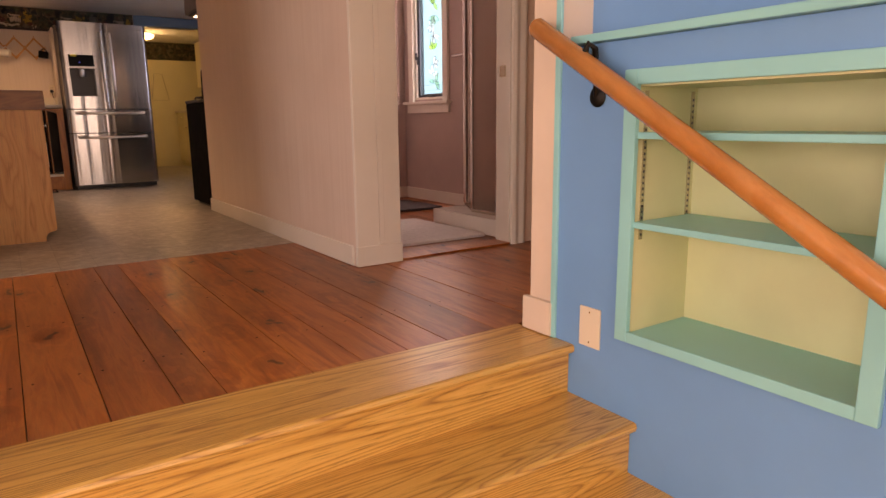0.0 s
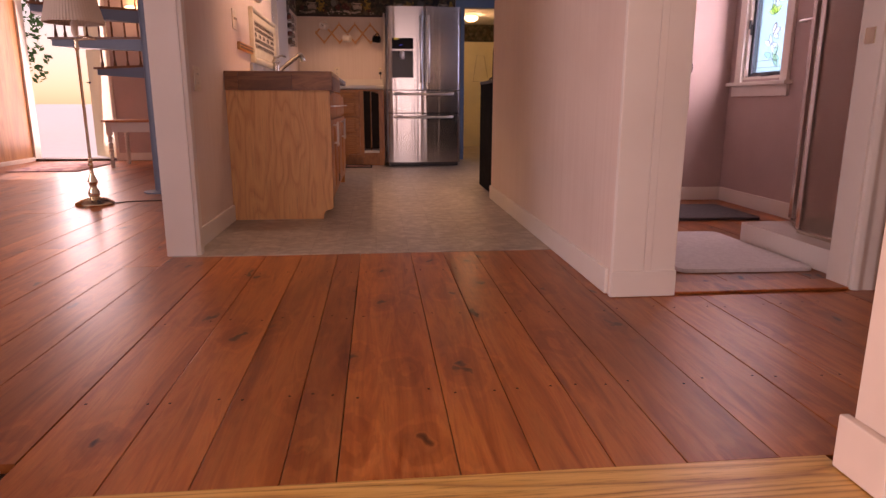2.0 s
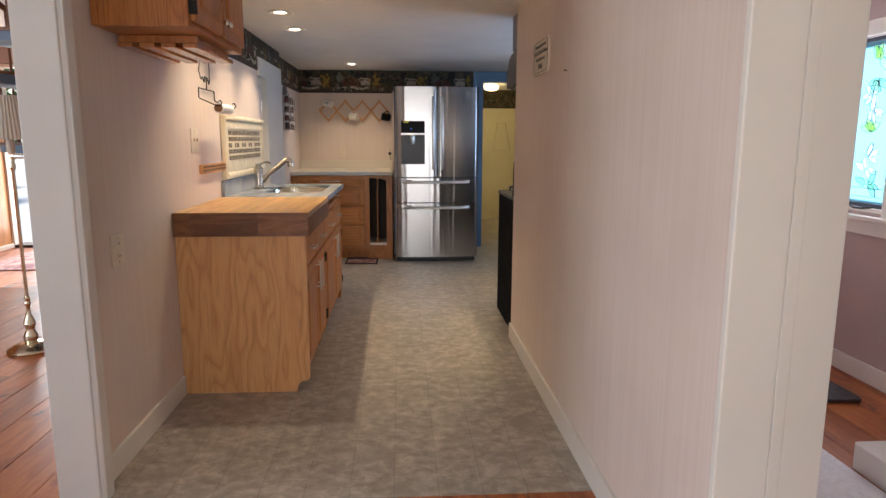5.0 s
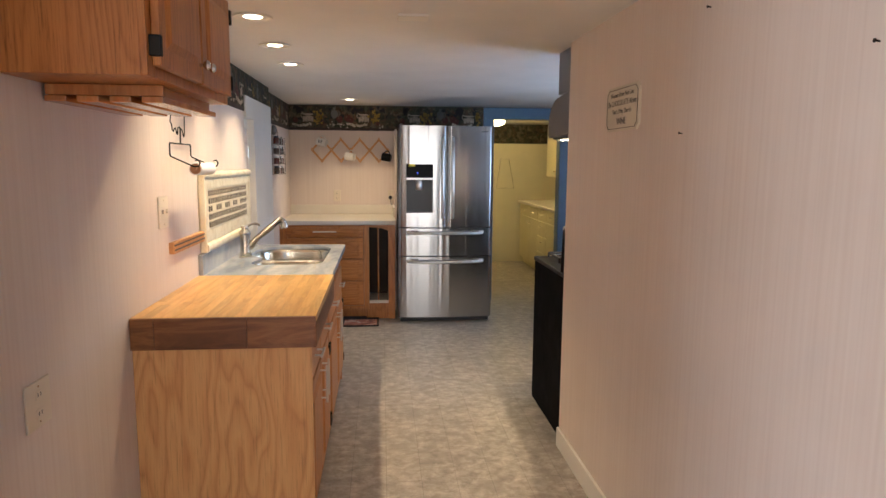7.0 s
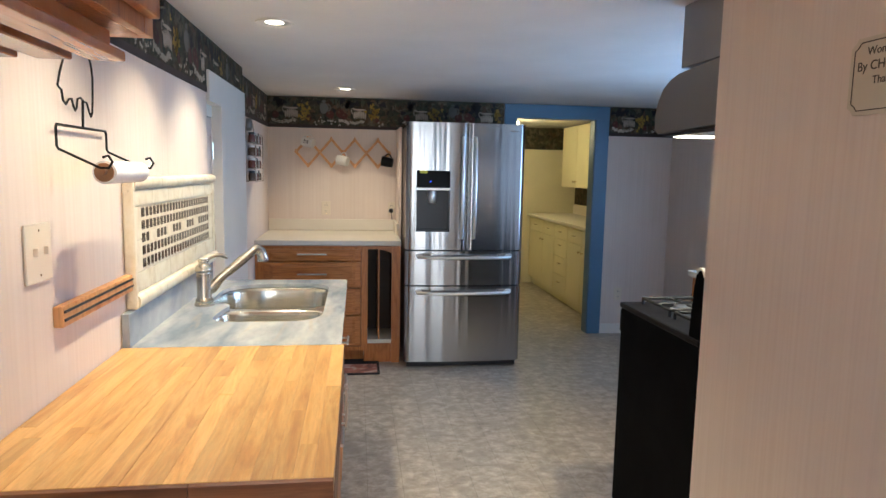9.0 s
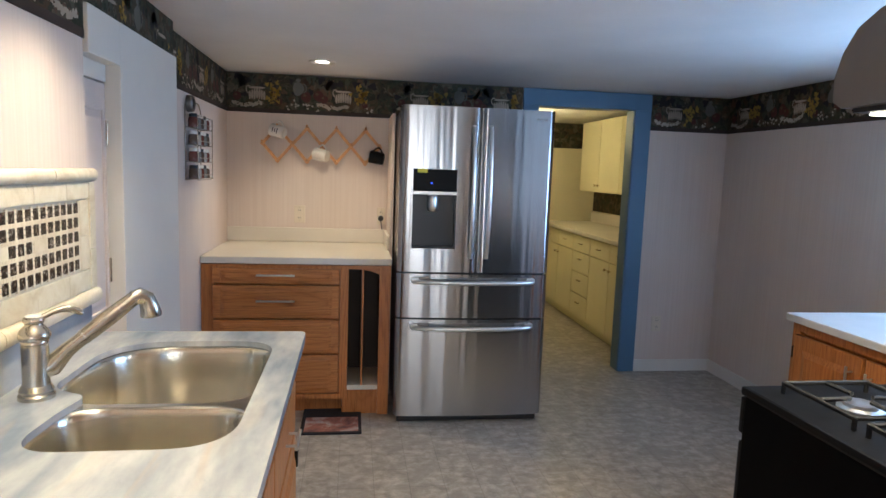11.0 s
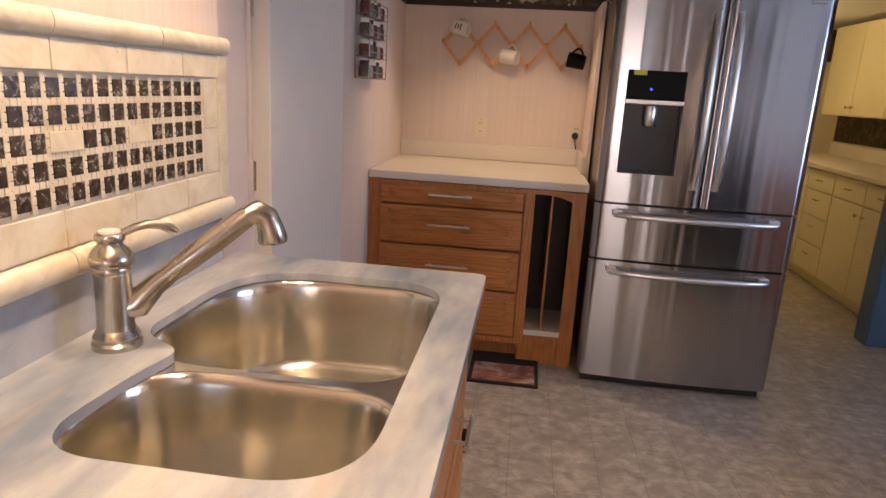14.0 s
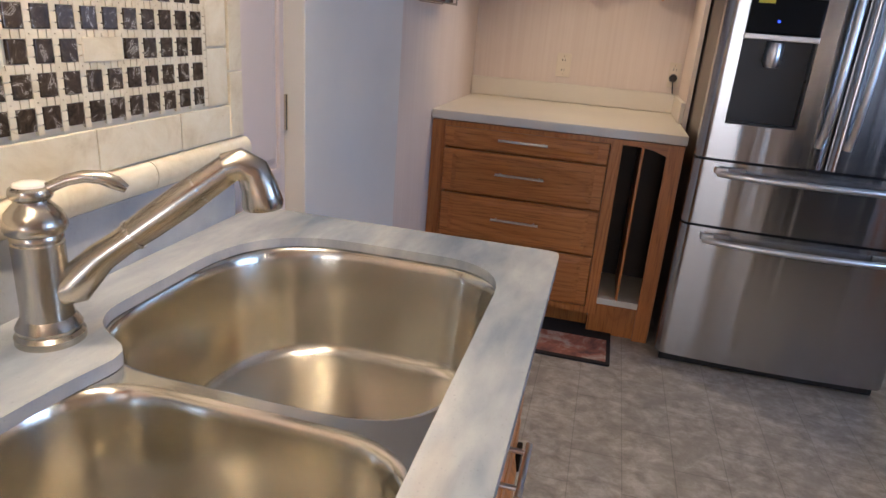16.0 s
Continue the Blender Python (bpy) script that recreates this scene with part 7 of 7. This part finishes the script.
part("rug", box(-3.08, -2.36, 7.74, 8.76, 0.003, 0.012, 0.003), M_RUGPINK, prug)
gd = thing("door_garden", (-2.5, 9.2, 0), "cream garden door standing open with a lever handle", "door", kind="structure")
leaf = box(-0.81, 0.0, -0.02, 0.02, 0.02, 2.02, 0.003)
leaf.transform(Matrix.Translation((-2.475, 9.18, 0)) @ Matrix.Rotation(radians(-52), 4, "Z"))
lf = part("leaf", leaf, M_PANTRY, gd)
hn = tube([(-0.74, 0.02, 0.98), (-0.74, 0.065, 0.98), (-0.66, 0.068, 0.975), (-0.63, 0.065, 0.97)], 0.008)
join(tube([(-0.74, -0.02, 0.98), (-0.74, -0.065, 0.98), (-0.66, -0.068, 0.975), (-0.63, -0.065, 0.97)], 0.008), hn)
hn.transform(Matrix.Translation((-2.475, 9.18, 0)) @ Matrix.Rotation(radians(-52), 4, "Z"))
part("lever", hn, M_IRON, lf, "dark lever handle")
part("frame", boxes((-3.468, -3.445, 9.12, 9.27, 0.0, 2.05), (-2.475, -2.44, 9.12, 9.27, 0.0, 2.05), (-3.445, -2.475, 9.12, 9.27, 2.01, 2.05)), M_WHITE, gd)
part("sill", box(-3.445, -2.475, 9.10, 9.32, 0.0, 0.03, 0.004), M_DARKVOID, gd, "dark wooden sill")

ground = setting("ground", boxes((-400, 400, 9.4, 800, -0.3, -0.16), (-400, -3.62, -400, 9.4, -0.3, -0.16), (3.62, 400, -400, 9.4, -0.3, -0.16)), M_GRASS, "lawn round the house", "ground")
patio = setting("pavement", box(-380.0, 40.0, 9.27, 795.0, -0.16, -0.12, 0.01), M_PAVE, "pale sunlit concrete drive outside the garden door", "pavement")

def tree(x, y, height, seed):
    r = random.Random(seed)
    th = thing("tree", (x, y, -0.16), "leafy green garden tree beyond the patio", "tree", "garden trees")
    tk = tube([(x, y, -0.2), (x + 0.06, y, height * 0.25), (x - 0.05, y + 0.05, height * 0.5), (x, y, height * 0.8)], [0.16, 0.12, 0.08, 0.03], 9)
    for k in range(7):
        a, z = r.uniform(0, 6.28), height * r.uniform(0.22, 0.65)
        tube([(x, y, z), (x + 0.8 * math.cos(a), y + 0.8 * math.sin(a), z + 0.5), (x + 1.4 * math.cos(a), y + 1.4 * math.sin(a), z + 0.8)], [0.05, 0.03, 0.012], 6, tk)
    part("trunk", tk, M_BARK, th)
    verts, faces = [], []
    for _ in range(4200):
        d = Vector((r.gauss(0, 1), r.gauss(0, 1), r.gauss(0, 1))).normalized()
        rad = r.uniform(0.45, 1.0) ** 0.5 * (1 + 0.25 * math.sin(5 * d.x + 3 * d.z))
        c = Vector((x, y, height * 0.56)) + Vector((d.x * 1.7, d.y * 1.7, d.z * height * 0.46)) * rad
        u = Vector((r.gauss(0, 1), r.gauss(0, 1), r.gauss(0, 1))).normalized()
        w = u.orthogonal().normalized()
        s = r.uniform(0.06, 0.12)
        i = len(verts)
        verts += [c - u * s, c + w * s * 0.5, c + u * s, c - w * s * 0.5]
        faces.append((i, i + 1, i + 2, i + 3))
    me = bpy.data.meshes.new("crown")
    me.from_pydata([tuple(v - Vector((x, y, -0.16))) for v in verts], [], faces)
    me.materials.append(M_LEAF)
    ob = new("crown", me)
    ob.parent = th


tree(-9.15, 18.0, 7.0, 1)
tree(-11.6, 21.5, 7.5, 3)

# ---- pine planks, last ----
rp = random.Random(21)
SEAMS = [-0.16, 0.078, 0.279, 0.45, 0.617, 0.725, 0.967, 1.125, 1.28, 1.43, 1.63, 1.83, 2.02, 2.24, 2.40, 2.61, 2.80, 3.0, 3.17, 3.36, 3.515]
s = -0.16
while s > -3.30:
    s -= rp.uniform(0.14, 0.24)
    SEAMS.insert(0, max(s, -3.468))
if SEAMS[0] > -3.46:
    SEAMS.insert(0, -3.468)
for a, b in zip(SEAMS, SEAMS[1:]):
    if b - a < 0.02:
        continue
    mid = (a + b) / 2
    lo = 1.672 if mid > 0.0 else 1.80
    hi = 9.14 if mid < -0.17 else 3.612
    if mid > 1.70:
        hi = 5.19
    if -0.17 < mid < -0.02 or (a < 0 < b):
        hi = 3.63
    spans = [(lo, hi)]
    for y0, y1 in spans:
        y = y0
        while y < y1 - 0.01:
            e = min(y1, y + rp.uniform(1.6, 3.4))
            if y1 - e < 0.5:
                e = y1
            pl = box(a + 0.0012, b - 0.0012, y + 0.0006, e - 0.0006, -0.0215, 0.0 + rp.uniform(-0.0008, 0.0006), 0.0014)
            part("plank", pl, M_PINE, subfloor)
            y = e
nail_places = []
for a, b in zip(SEAMS, SEAMS[1:]):
    for y in (2.05, 2.66, 3.27):
        for x in (a + 0.03, b - 0.03):
            if 0.1 < x < 2.6:
                nail_places.append((x + rp.uniform(-0.006, 0.006), y + rp.uniform(-0.02, 0.02), 0.0004))
copies("nail_head", lathe([(0.001, 0.0006), (0.0035, 0.0004), (0.004, 0.0), (0.001, 0)], (0, 0, 0), 8), M_IRON, subfloor, nail_places)
